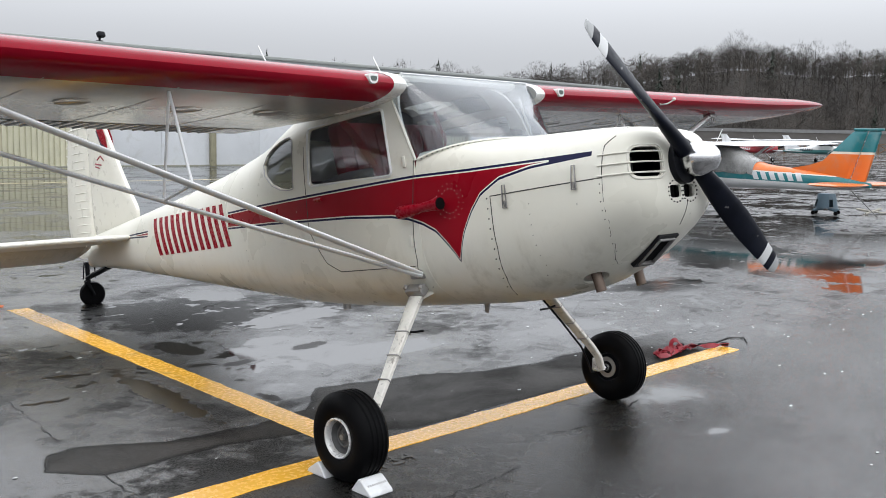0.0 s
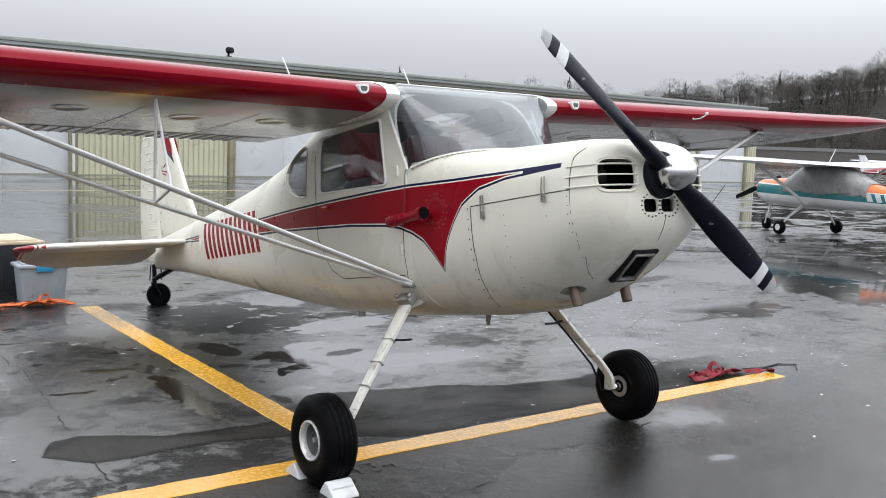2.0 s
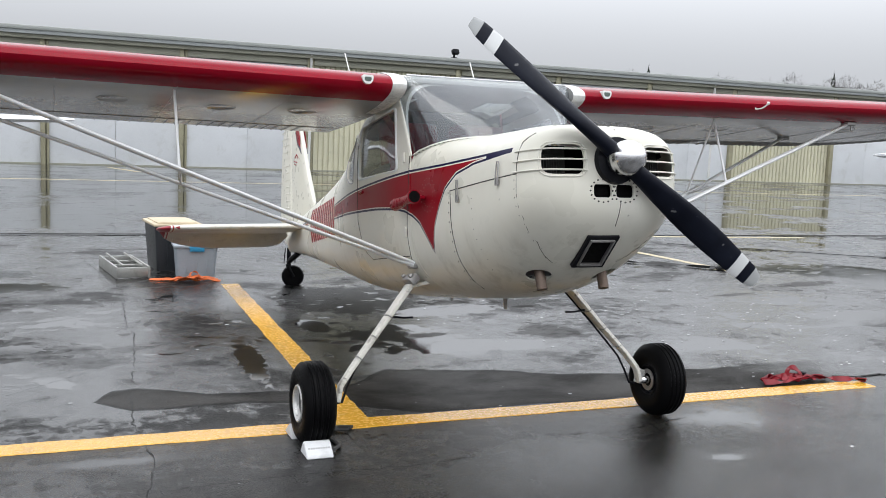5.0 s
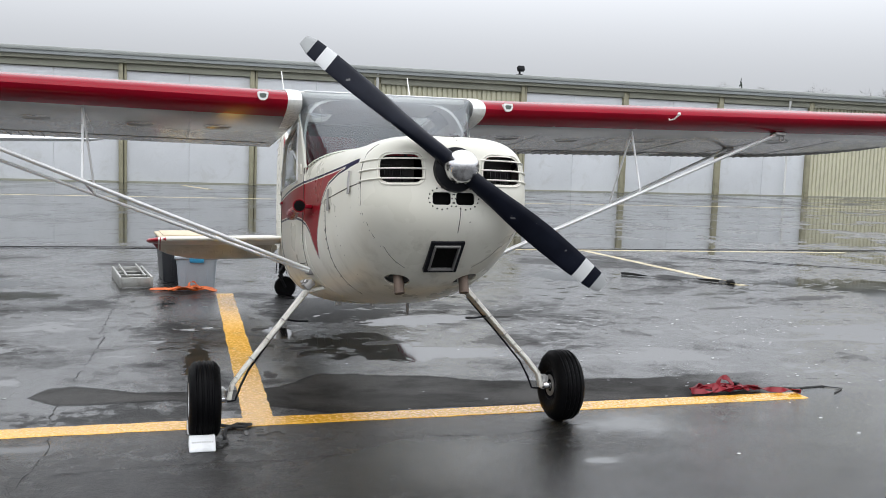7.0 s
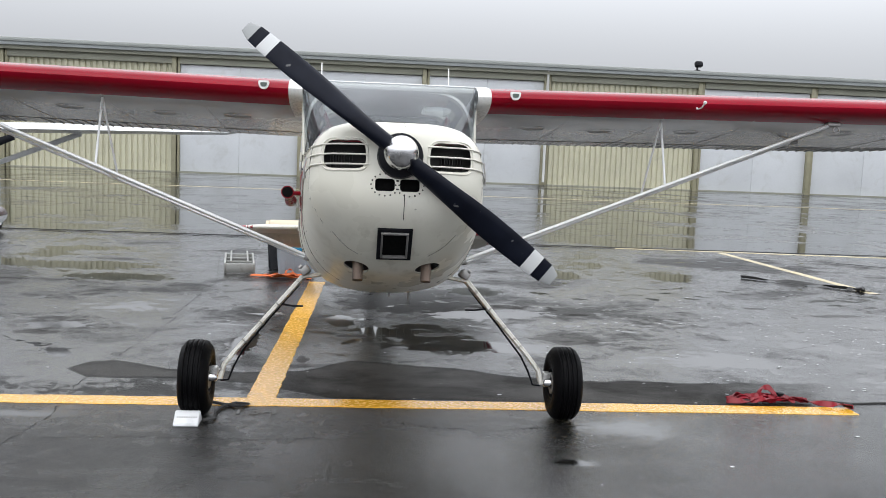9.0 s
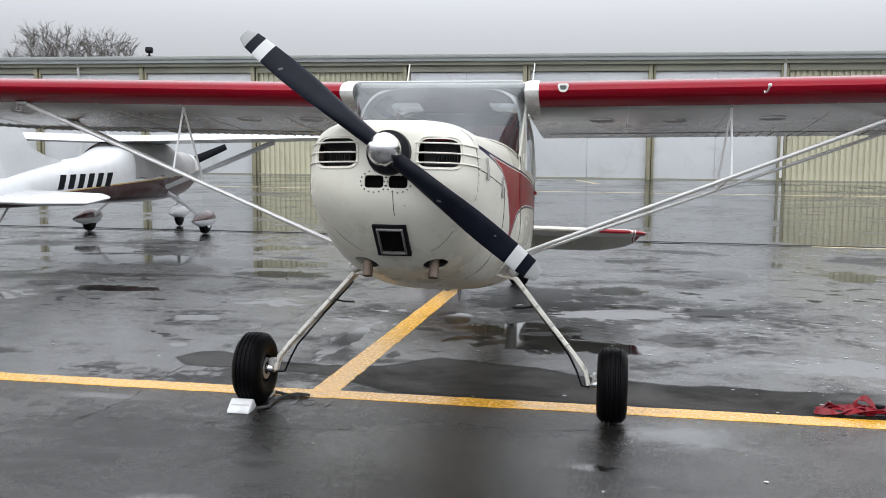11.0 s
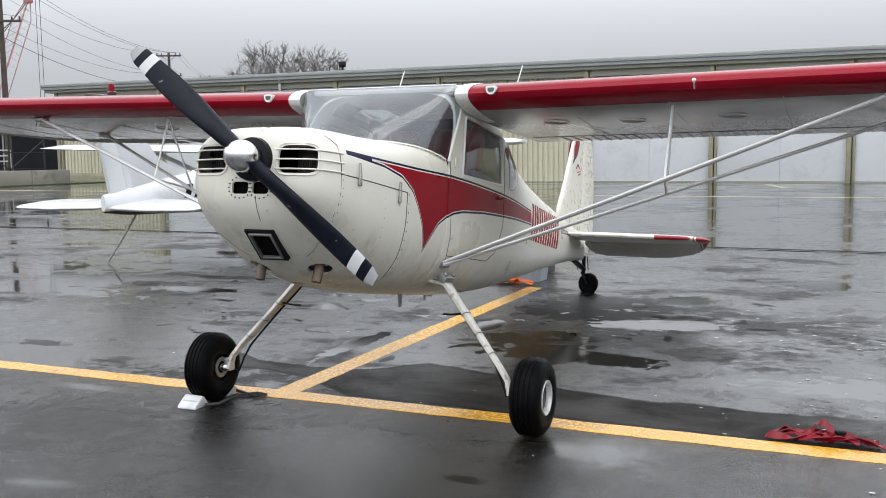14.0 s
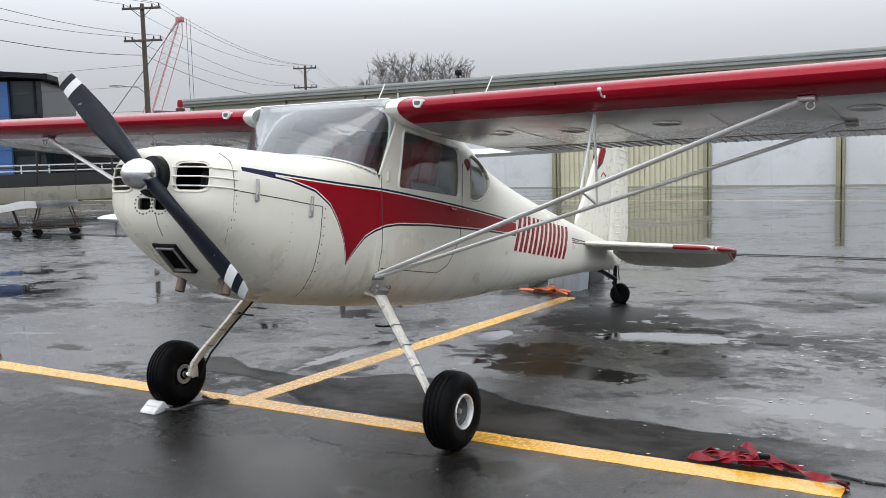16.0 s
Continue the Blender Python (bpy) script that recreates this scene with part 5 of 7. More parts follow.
def skin_line(q, s, pts, r=0.003, step=0.04, lift=-0.0005):
    """A thin seam that follows the skin through (y, z) points."""
    out = []
    for a, c in zip(pts, pts[1:]):
        n = max(2, int(math.dist(a, c) / step))
        out += [on_skin(s, a[0] + (c[0] - a[0]) * k / n, a[1] + (c[1] - a[1]) * k / n, lift) for k in range(n)]
    out.append(on_skin(s, *pts[-1], lift))
    tube(q, out, r, 4)


def rivets(q, s, pts, gap=0.035, r=0.0038):
    for a, c in zip(pts, pts[1:]):
        n = max(1, int(math.dist(a, c) / gap))
        for k in range(n):
            y, z = a[0] + (c[0] - a[0]) * k / n, a[1] + (c[1] - a[1]) * k / n
            x = skin_x(y, z)
            vs = [q.verts.new((s * (x + 0.0012), y + r * math.cos(t), z + r * math.sin(t))) for t in (0, 1.57, 3.14, 4.71)]
            top = q.verts.new((s * (x + 0.0028), y, z))
            for i in range(4):
                q.faces.new((vs[i], vs[(i + 1) % 4], top))


M_SEAM = surf("dark_panel_gap", (0.045, 0.042, 0.036), 0.7, vary=0.2)
M_RIVET = surf("rivet_heads", (0.40, 0.38, 0.33), 0.5, 0.3, vary=0.2)
for s in (-1, 1):
    for pts in ([(-0.785, 0.36), (-0.755, 0.32), (-0.748, 0.177)], [(-0.748, 0.177), (-0.45, 0.170), (-0.12, 0.160)], [(-0.12, 0.16), (-0.125, -0.1), (-0.10, -0.25), (-0.055, -0.345)],
                [(0.36, 0.40), (0.40, 0.11), (0.415, -0.12), (0.44, -0.20)], [(0.44, -0.155), (1.05, -0.155), (1.16, -0.10), (1.30, 0.10), (1.30, 0.60)]):
        q = bmesh.new()
        skin_line(q, s, pts)
        part("panel_seam", q, M_SEAM, cowling if pts[0][0] < 0.3 else fuselage)
    q = bmesh.new()
    rivets(q, s, [(-0.10, 0.15), (-0.105, -0.1), (-0.08, -0.25), (-0.045, -0.34)], 0.045, 0.0060)
    rivets(q, s, [(-0.735, 0.15), (-0.73, -0.05), (-0.68, -0.16), (-0.60, -0.24)], 0.04, 0.0042)
    rivets(q, s, [(-0.35, 0.10), (-0.35, -0.05), (-0.36, -0.2), (-0.30, -0.3)], 0.05, 0.0036)
    tagged(part("cowl_rivets", q, M_SEAM, cowling, "rows of dark cowl screws"), kind="stuff")
    q = bmesh.new()
    skin_line(q, s, [(-0.748, 0.177), (-0.742, -0.02), (-0.70, -0.13), (-0.62, -0.225)], 0.0016)
    part("bowl_seam", q, M_SEAM, cowling)
    q = bmesh.new()
    rivets(q, s, [(1.42, 0.30), (1.40, -0.30)], 0.07)
    rivets(q, s, [(2.2, 0.45), (2.15, -0.25)], 0.07)
    rivets(q, s, [(3.0, 0.45), (2.95, -0.18)], 0.07)
    for ring in (0.05, 0.072):
        if s < 0:
            rivets(q, s, [(0.20 + ring * 1.25 * math.cos(t) - 0.06, 0.163 + ring * 1.25 * math.sin(t)) for t in (k * 0.37 for k in range(18))], 0.03)
    tagged(part("rivets", q, M_RIVET, fuselage, "rows of small rivet heads"), kind="stuff")
    for y, z in ((-0.213, 0.150), (-0.612, 0.195)):
        q = bmesh.new()
        loop = [on_skin(s, y + dy, z + dz, 0.010) for dy, dz in ((-0.012, -0.055), (0.012, -0.055), (0.010, 0.0), (0.008, 0.055), (-0.008, 0.055), (-0.010, 0.0))]
        tube(q, loop + loop[:1], 0.0035, 5, cap=False)
        tube(q, [on_skin(s, y, z - 0.05, 0.005), on_skin(s, y, z - 0.02, 0.010)], 0.007, 6)
        part("cowl_latch", q, M_STEEL, cowling, "wire cowl latch")
    q = bmesh.new()
    skin_line(q, s, [(1.13, 0.272), (1.20, 0.272)], 0.011, lift=0.012)
    part("door_handle", q, M_RED, fuselage)
    for y, z in ((0.425, -0.02), (0.425, 0.40)):
        q = bmesh.new()
        box(q, (0.012, 0.025, 0.06), pose(*on_skin(s, y, z, 0.004)), 0.004)
        part("door_hinge", q, M_CREAM, fuselage)
# seam of the nose bowl over the top and the hinge line down the middle
q = bmesh.new()
tube(q, [(x / 50, -0.785 + 0.02 * abs(x) / 17.5, deck_z(x / 50, -0.785) - 0.0005) for x in range(-17, 18)], 0.0045, 4)
tube(q, [(0.03, y / 20 - 0.02, deck_z(0.03, y / 20 - 0.02)) for y in range(-17, 0)], 0.0028, 4)
part("top_seam", q, M_SEAM, cowling)
q = bmesh.new()
tube(q, [(0.035, nose_y(0.035, 0.05 - k * 0.013) - 0.0005, 0.05 - k * 0.013) for k in range(10)], 0.0018, 4)
part("chin_seam", q, M_SEAM, cowling)
# rivets along the windscreen foot
q = bmesh.new()
for k in range(49):
    x, y, z = screen_base(k / 24 - 1)
    lathe(q, [(0.0062, 0.0), (0.004, 0.004), (0, 0.005)], pose(x * 1.02, y - 0.022, z - 0.002, 0, -90, 0), 6)
tagged(part("screen_rivets", q, M_SEAM, cowling, "row of screws along the windscreen foot"), kind="stuff")
# rivets round the small lower openings
q = bmesh.new()
for s in (-1, 1):
    for k in range(16):
        t = k / 16 * 6.283
        px, pz = s * (0.058 + 0.066 * math.cos(t)), 0.092 + 0.052 * math.sin(t)
        lathe(q, [(0.0045, -0.002), (0.003, 0.003), (0, 0.004)], pose(px, -0.9, pz, 0, 0, -90), 6)
tagged(part("nose_rivets", q, M_SEAM, cowling), kind="stuff")
# venturi tube on one side
q = bmesh.new()
tube(q, [(-0.583, 0.13, 0.152), (-0.583, 0.15, 0.151), (-0.583, 0.20, 0.148), (-0.583, 0.28, 0.142), (-0.583, 0.37, 0.136), (-0.583, 0.43, 0.132), (-0.583, 0.438, 0.1315)], [0.037, 0.035, 0.026, 0.025, 0.032, 0.035, 0.030], 20)
box(q, (0.085, 0.05, 0.022), pose(-0.545, 0.19, 0.152), 0.008)
sc = part("air_scoop", q, M_RED, fuselage, "red waisted venturi tube on a short bracket, a dark disc for its mouth")
# the tube is closed; a near-black disc paints the shade of its mouth
q = bmesh.new()
tube(q, [(-0.583, 0.125, 0.152), (-0.583, 0.135, 0.152)], 0.031, 20)
part("scoop_mouth", q, M_DARK, sc)
# small round badge and emblem on the left side
q = bmesh.new()
p = on_skin(1, 1.375, 0.60)
lathe(q, [(0.0, 0.004), (0.042, 0.004), (0.044, 0.0)], pose(p[0], p[1], p[2]), 20)
part("round_badge", q, M_RED, fuselage, "small round red badge")
for s in (-1, 1):
    tip = (s * 0.475, 1.727, 1.300)
    q = bmesh.new()
    tube(q, [(s * 0.46, 1.50, 0.86), (s * 0.463, 1.53, 0.95), tip], [0.012, 0.006, 0.004], 6)
    part("whip_antenna", q, M_WHITEP, plane, "thin white whip antenna")
q = bmesh.new()
tube(q, [(1.905, 0.37, 0.825), (1.91, 0.362, 0.785), (1.916, 0.31, 0.782), (1.922, 0.262, 0.80)], 0.005, 6)
lathe(q, [(0.0, -0.012), (0.009, -0.009), (0.012, 0.0), (0.009, 0.009), (0, 0.012)], pose(1.922, 0.258, 0.806, 0, -90, 0), 10)
part("pitot_tube", q, M_WHITEP, plane, "bent white pitot tube")
q = bmesh.new()
tube(q, [(0.148, 0.55, -0.39), (0.148, 0.56, -0.475)], [0.028, 0.016], 8, flat=0.4)
part("fuel_drain", q, M_STEEL, plane, "small drain fin under the belly")
q = bmesh.new()
tube(q, [(-0.1, 1.55, -0.35), (-0.1, 1.55, -0.41)], 0.026, 10)
part("belly_drain", q, M_STEEL, plane)
q = bmesh.new()
tube(q, [(0.05, 1.15, -0.39), (0.05, 1.15, -0.43)], 0.01, 6)
part("belly_vent", q, M_STEEL, plane)

# ---- other parked aircraft ----
def aircraft_paint(name, bands, base):
    """Paint in level bands: (upper height at nose, at tail, colour) from the bottom up."""
    m, n, l, b = nodes_of(name)
    vec = coords(n)
    sep = n.new("ShaderNodeSeparateXYZ")
    l.new(vec, sep.inputs[0])
    y, z = sep.outputs["Y"], sep.outputs["Z"]
    out = base
    for z_nose, z_tail, colr in bands:
        lim = mth(n, l, "MULTIPLY_ADD", y, (z_tail - z_nose) / 6.5, z_nose + 1.5 * (z_tail - z_nose) / 6.5)
        out = mixc(n, l, mth(n, l, "LESS_THAN", z, lim), out, colr)
    out = mixc(n, l, ramp(n, l, noise_tex(n, l, vec, 4, 5), 0.45, 0.8, 0, 0.25), out, (0.3, 0.29, 0.27))
    l.new(out, b.inputs["Base Color"])
    b.inputs["Roughness"].default_value = 0.28
    b.inputs["Coat Weight"].default_value = 0.2
    return m


M_COVER = surf("pale_canvas_cover", (0.36, 0.355, 0.35), 0.8, vary=0.12, big=4, fine=120, bump=0.3, dirt=((0.32, 0.31, 0.29), 0.4))
M_SHEET = surf("grey_plastic_sheet", (0.24, 0.24, 0.235), 0.3, vary=0.25, big=5, fine=40, bump=0.3)
M_PANT = surf("maroon_enamel", (0.055, 0.012, 0.012), 0.25, vary=0.1, coat=0.3)
M_WHITEA = surf("white_aircraft_paint", (0.62, 0.63, 0.64), 0.28, vary=0.05, bump=0.0, coat=0.2)
M_ORANGE = surf("orange_aircraft_paint", (0.72, 0.17, 0.025), 0.3, vary=0.06)
BODY = smooth_table([(-1.78, .20, 1.38, 1.02, 1.2, 2.5, 2.5), (-1.70, .32, 1.43, .92, 1.18, 2.8, 2.6), (-1.4, .43, 1.48, .80, 1.15, 3, 2.6), (-.9, .52, 1.52, .74, 1.12, 3.2, 2.6), (-.5, .55, 1.57, .72, 1.12, 3.4, 2.6),
                     (-.05, .56, 1.84, .71, 1.12, 4, 2.6), (.5, .56, 1.90, .72, 1.12, 4.5, 2.6), (1.1, .53, 1.87, .74, 1.14, 4, 2.6), (1.6, .45, 1.68, .76, 1.13, 3.2, 2.6), (2.1, .37, 1.49, .78, 1.12, 2.8, 2.5), (3.0, .27, 1.38, .81, 1.10, 2.6, 2.4), (3.8, .19, 1.29, .84, 1.07, 2.4, 2.4), (4.9, .09, 1.14, .89, 1.02, 2.1, 2.1), (5.3, .04, 1.08, .94, 1.01, 2, 2)], 0.15)


def slab(outline, thick, axis_pts):
    """A flat tapered-edge slab from an outline; axis_pts maps (a, b, h) to a point."""
    q = bmesh.new()
    pts = rounded(outline, 0.08, 3)
    n = len(pts)
    cx, cy = sum(p[0] for p in pts) / n, sum(p[1] for p in pts) / n
    rings = []
    for sc, h in ((0.9, thick), (1.0, 0.005), (1.0, -0.005), (0.9, -thick)):
        rings.append([q.verts.new(axis_pts(cx + (p[0] - cx) * sc, cy + (p[1] - cy) * sc, h)) for p in pts])
    for a, c in zip(rings, rings[1:]):
        for i in range(n):
            q.faces.new((a[i], a[(i + 1) % n], c[(i + 1) % n], c[i]))
    q.faces.new(rings[0][::-1])
    q.faces.new(rings[-1])
    return q


def parked_aircraft(m, label, scale, body_mat, wing_mat, fin_mat, rudder_mat, bar_mat, pants, cover, prop_turn, spin_mat, low, fin_top=2.38):
    ac = thing("parked_aircraft", m @ Matrix.Diagonal((scale, scale, scale, 1)), label, "aircraft", "parked aircraft")
    q = bmesh.new()
    sag = 0.12 if pants else 0.0
    shape = [(st[0], st[1], st[2] if st[2] < 1.42 else 1.42 + (st[2] - 1.42) * low, st[3] - sag * min(1.0, max(0.0, st[0] + 1.8)), st[4] - sag * 0.4, *st[5:]) for st in BODY]
    loft(q, shape, 36, 0, None, True, True)
    part("fuselage", q, body_mat, ac)
    q = bmesh.new()
    stations = [st for st in shape if (-1.25 if pants else -0.6) < st[0] < (1.5 if pants else 2.25)]
    loft(q, stations, 36, -0.018)
    rnd = random.Random(4)
    for v in list(q.verts):
        hem = 1.12 if pants else 1.24
        if v.co.z < hem:
            v.co.z = hem - 0.10 * rnd.random()
    if cover:
        part("cabin_cover", q, M_COVER if pants else M_SHEET, ac, "pale canvas cover over the cabin" if pants else "grey plastic sheet over the cabin")
    else:
        q.free()
        q = bmesh.new()
        stations = [st for st in shape if -0.45 < st[0] < 1.6]
        rr = loft(q, stations, 36, -0.004)
        bmesh.ops.delete(q, geom=[f for f in q.faces if f.calc_center_median().z < 1.50 or f.calc_center_median().z > 1.78], context="FACES")
        part("cabin_windows", q, M_DARK, ac, "dark cabin windows")
    # wing
    for s in (-1, 1):
        q = bmesh.new()
        rings = []
        for x, le, ch in ((0.0, -0.08, 1.62), (1.3, -0.08, 1.62), (2.6, -0.08, 1.62), (4.0, -0.02, 1.40), (5.25, 0.05, 1.14), (5.42, 0.12, 0.98), (5.48, 0.25, 0.7)):
            z = 1.42 + 0.47 * low + 0.022 * x
            rings.append([q.verts.new((s * x * (0.93 if pants else 1.0), le + a, z + c)) for a, c in airfoil(ch, 0.10 if x < 5.3 else 0.06, 10)])
        for a, c in zip(rings, rings[1:]):
            for k in range(len(a)):
                q.faces.new((a[k], a[(k + 1) % len(a)], c[(k + 1) % len(c)], c[k]))
        q.faces.new(rings[-1])
        part("wing", q, wing_mat, ac, "white high wing")
        q = bmesh.new()
        tube(q, [(s * 0.55, 0.35, 0.86), (s * 2.62, 0.42, 1.43 + 0.47 * low)], 0.045, 10, flat=0.5)
        part("wing_strut", q, wing_mat, ac)
        q = slab([(0.05, 4.20), (1.45, 4.50), (1.62, 4.75), (1.60, 5.40), (0.9, 5.50), (0.1, 5.34)], 0.035, lambda a, c, h: (s * a * 1.03, c, 1.03 - sag * (0.8 + 0.5 * (c - 4.6)) + h))
        part("tailplane", q, fin_mat if rudder_mat.name.startswith("orange") else wing_mat, ac)
        q = bmesh.new()
        tube(q, [(s * 0.42, 0.10, 0.78), (s * 0.85, 0.03, 0.48), (s * 1.10, 0.0, 0.24)], [0.045, 0.035, 0.03], 8, flat=0.5)
        part("gear_leg", q, wing_mat, ac)
        q = bmesh.new()
        lathe(q, [(0, -0.07), (0.09, -0.075), (0.15, -0.07), (0.185, -0.045), (0.195, 0), (0.185, 0.045), (0.15, 0.07), (0.09, 0.075), (0.0, 0.07)], pose(s * 1.14, 0, 0.195), 24)
        wh = part("wheel", q, M_RUBBER, ac, "black tyre")
        q = bmesh.new()
        lathe(q, [(0, 0.074), (0.06, 0.076), (0.085, 0.079), (0.09, 0.07)], pose(s * 1.14, 0, 0.195, 0, 0, 0 if s > 0 else 180), 16)
        part("rim", q, M_SILVER, wh)
        if pants:
            for upper in (0, 1):
                q = bmesh.new()
                rings = []
                for y, r in ((-0.46, 0.01), (-0.40, 0.08), (-0.28, 0.125), (-0.08, 0.15), (0.15, 0.135), (0.40, 0.08), (0.60, 0.02)):
                    rings.append([q.verts.new((s * 1.14 + 0.82 * r * math.cos(t), y, 0.27 + 1.05 * r * math.sin(t))) for t in (math.pi * (upper + k / 10) + math.pi for k in range(11))])
                for a, c in zip(rings, rings[1:]):
                    for k in range(10):
                        q.faces.new((a[k], a[k + 1], c[k + 1], c[k]))
                part("wheel_fairing", q, M_PANT if upper else wing_mat, ac, "maroon and white wheel fairing")
        # plain bars for the registration
        for k in range(6):
            q = bmesh.new()
            y0 = 2.15 + 0.25 * k
            prev = None
            for j in range(6):
                f = j / 5
                cur = []
                for yy in (y0 - 0.10 * f, y0 - 0.10 * f + 0.15):
                    zz = 1.04 - sag * 0.7 + 0.22 * f
                    w, zt, zb, zc, nt, nb = lerp_table(shape, yy)
                    qq, n = ((zz - zc) / (zt - zc), nt) if zz >= zc else ((zc - zz) / (zc - zb), nb)
                    cur.append(q.verts.new((s * (w * max(0.0, 1 - min(qq, 1) ** n) ** (1 / n) + 0.006), yy, zz)))
                if prev:
                    q.faces.new((prev[0], prev[1], cur[1], cur[0]))
                prev = cur
            part("registration_bar", q, bar_mat, ac)
    # fin and rudder
    fin = slab([(2.9, 1.33), (3.5, 1.44), (3.95, 1.58), (4.78, fin_top), (5.14, fin_top), (4.70, 1.06)], 0.045, lambda a, c, h: (h, a, c))
    part("fin", fin, fin_mat, ac, "swept fin")
    q = slab([(4.72, 1.04), (5.16, fin_top), (5.50, fin_top), (5.14, 1.04)], 0.035, lambda a, c, h: (h, a, c))
    part("rudder", q, rudder_mat, ac)
    q = bmesh.new()
    at_box(q, (-0.05, 4.76, fin_top - 0.015), (0.05, 5.54, fin_top + 0.05), 0.02)
    part("fin_cap", q, M_PANT if pants else fin_mat, ac)
    if pants:
        q = bmesh.new()
        lathe(q, [(0.075, 0.0), (0.075, 0.05), (0.05, 0.07)], pose(0, 4.98, fin_top + 0.04, 0, -90, 0), 14)
        part("beacon_base", q, M_PANT, ac)
        q = bmesh.new()
        lathe(q, [(0.045, 0.0), (0.045, 0.08), (0.035, 0.115), (0.0, 0.13)], pose(0, 4.98, fin_top + 0.10, 0, -90, 0), 14)
        part("beacon", q, M_RED, ac, "red beacon on the fin")
    # nose gear and propeller
    q = bmesh.new()
    tube(q, [(0, -1.42, 0.82), (0, -1.52, 0.20)], 0.035, 8)
    for s in (-1, 1):
        tube(q, [(s * 0.07, -1.48, 0.45), (s * 0.07, -1.53, 0.17)], 0.018, 6)
    part("nose_leg", q, M_SILVER, ac)
    q = bmesh.new()
    lathe(q, [(0, -0.055), (0.12, -0.055), (0.165, -0.03), (0.172, 0), (0.165, 0.03), (0.12, 0.055), (0, 0.055)], pose(0, -1.53, 0.172), 20)
    part("nose_wheel", q, M_RUBBER, ac)
    if pants:
        q = bmesh.new()
        tube(q, [(0, -1.98, 0.27), (0, -1.88, 0.28), (0, -1.65, 0.29), (0, -1.40, 0.29), (0, -1.05, 0.28)], [0.01, 0.09, 0.14, 0.125, 0.02], 12)
        part("nose_fairing", q, wing_mat, ac)
    q = bmesh.new()
    for f in (1, -1):
        tube(q, [(0, -1.93, 1.22), (f * 0.30 * math.cos(prop_turn), -1.93, 1.22 + f * 0.30 * math.sin(prop_turn)), (f * 0.93 * math.cos(prop_turn), -1.93, 1.22 + f * 0.93 * math.sin(prop_turn))], [0.05, 0.085, 0.06], 8, flat=0.28)
    part("propeller", q, M_BLACK, ac, "black propeller")
    q = bmesh.new()
    lathe(q, [(0.13, 0.0), (0.12, 0.08), (0.07, 0.2), (0, 0.25)], pose(0, -1.80, 1.22, 0, 0, -90), 20)
    part("spinner", q, spin_mat, ac)
    q = bmesh.new()
    tube(q, [(0.3, 0.75, 1.42 + 0.5 * low), (0.32, 0.98, 1.85 + 0.5 * low)], 0.012, 5)
    part("whip_antenna", q, M_WHITEP, ac)
    return ac


M_BODYW = aircraft_paint("white_maroon_body", [(1.12, 0.86, (0.60, 0.40, 0.10)), (1.10, 0.845, (0.05, 0.012, 0.012)), (0.80, 0.70, (0.05, 0.012, 0.012))], (0.72, 0.73, 0.74))
parked_aircraft(pose(-6.70, 10.2, 0, 0, 0, 180.0) @ Matrix.Diagonal((1, 0.925, 1, 1)), "white high-wing aircraft with maroon trim under a canvas cover", 0.94, M_BODYW, M_WHITEA, M_WHITEA, M_WHITEA, M_BLACK, True, True, 2.75, M_WHITEA, 0.54, 2.50)
M_BODYO = aircraft_paint("orange_teal_body", [(1.38, 1.20, (0.72, 0.70, 0.62)), (1.34, 1.18, (0.010, 0.16, 0.18)), (1.08, 0.97, (0.70, 0.71, 0.71)), (0.92, 0.90, (0.72, 0.73, 0.74))], (0.72, 0.17, 0.025))
M_FINO = aircraft_paint("orange_teal_fin", [(1.84, 1.84, (0.70, 0.66, 0.55)), (1.78, 1.78, (0.72, 0.17, 0.025))], (0.008, 0.16, 0.18))
parked_aircraft(pose(16.70, 8.33, 0, 0, 0, 170), "orange and teal high-wing aircraft under a clear grey cover", 0.82, M_BODYO, M_WHITEA, M_FINO, M_FINO, M_WHITEA, False, True, 2.8, M_ORANGE, 1.05)
M_BODYR = aircraft_paint("red_white_body", [(1.10, 1.16, (0.30, 0.02, 0.03))], (0.34, 0.02, 0.03))
parked_aircraft(pose(75.5, 35.0, 0, 0, 0, 75), "red high-wing aircraft with a white wing", 0.95, M_BODYR, M_WHITEA, M_WHITEA, M_WHITEA, M_WHITEA, False, False, 2.9, M_WHITEA, 1.0)
M_BODYT = aircraft_paint("teal_white_body", [(1.14, 1.18, (0.05, 0.20, 0.20))], (0.68, 0.70, 0.70))
parked_aircraft(pose(80.5, 31.5, 0, 0, 0, 70), "white and pale teal high-wing aircraft", 0.95, M_BODYT, M_WHITEA, M_WHITEA, M_WHITEA, M_BLACK, False, False, 0.4, M_WHITEA, 1.0)

# ---- things on the apron ----
M_ROPE = surf("dark_rope", (0.05, 0.05, 0.05), 0.8, vary=0.3)
M_ROPEW = surf("pale_rope", (0.42, 0.40, 0.35), 0.85, vary=0.2)
M_STRAPR = surf("wet_red_webbing", (0.23, 0.004, 0.014), 0.45, vary=0.3, big=12, fine=300, bump=0.3)
M_STRAPO = surf("orange_webbing", (0.62, 0.13, 0.025), 0.5, vary=0.3, big=12, fine=300, bump=0.3)
M_BINB = surf("black_plastic_tote", (0.022, 0.024, 0.028), 0.4, vary=0.2)
M_BING = surf("grey_plastic_tote", (0.30, 0.335, 0.37), 0.4, vary=0.08)
M_LIDT = surf("tan_plastic_lid", (0.58, 0.48, 0.33), 0.5, vary=0.15, dirt=((0.25, 0.18, 0.1), 0.5))
M_BLUE = surf("blue_plastic_clip", (0.03, 0.25, 0.45), 0.4, vary=0.08)
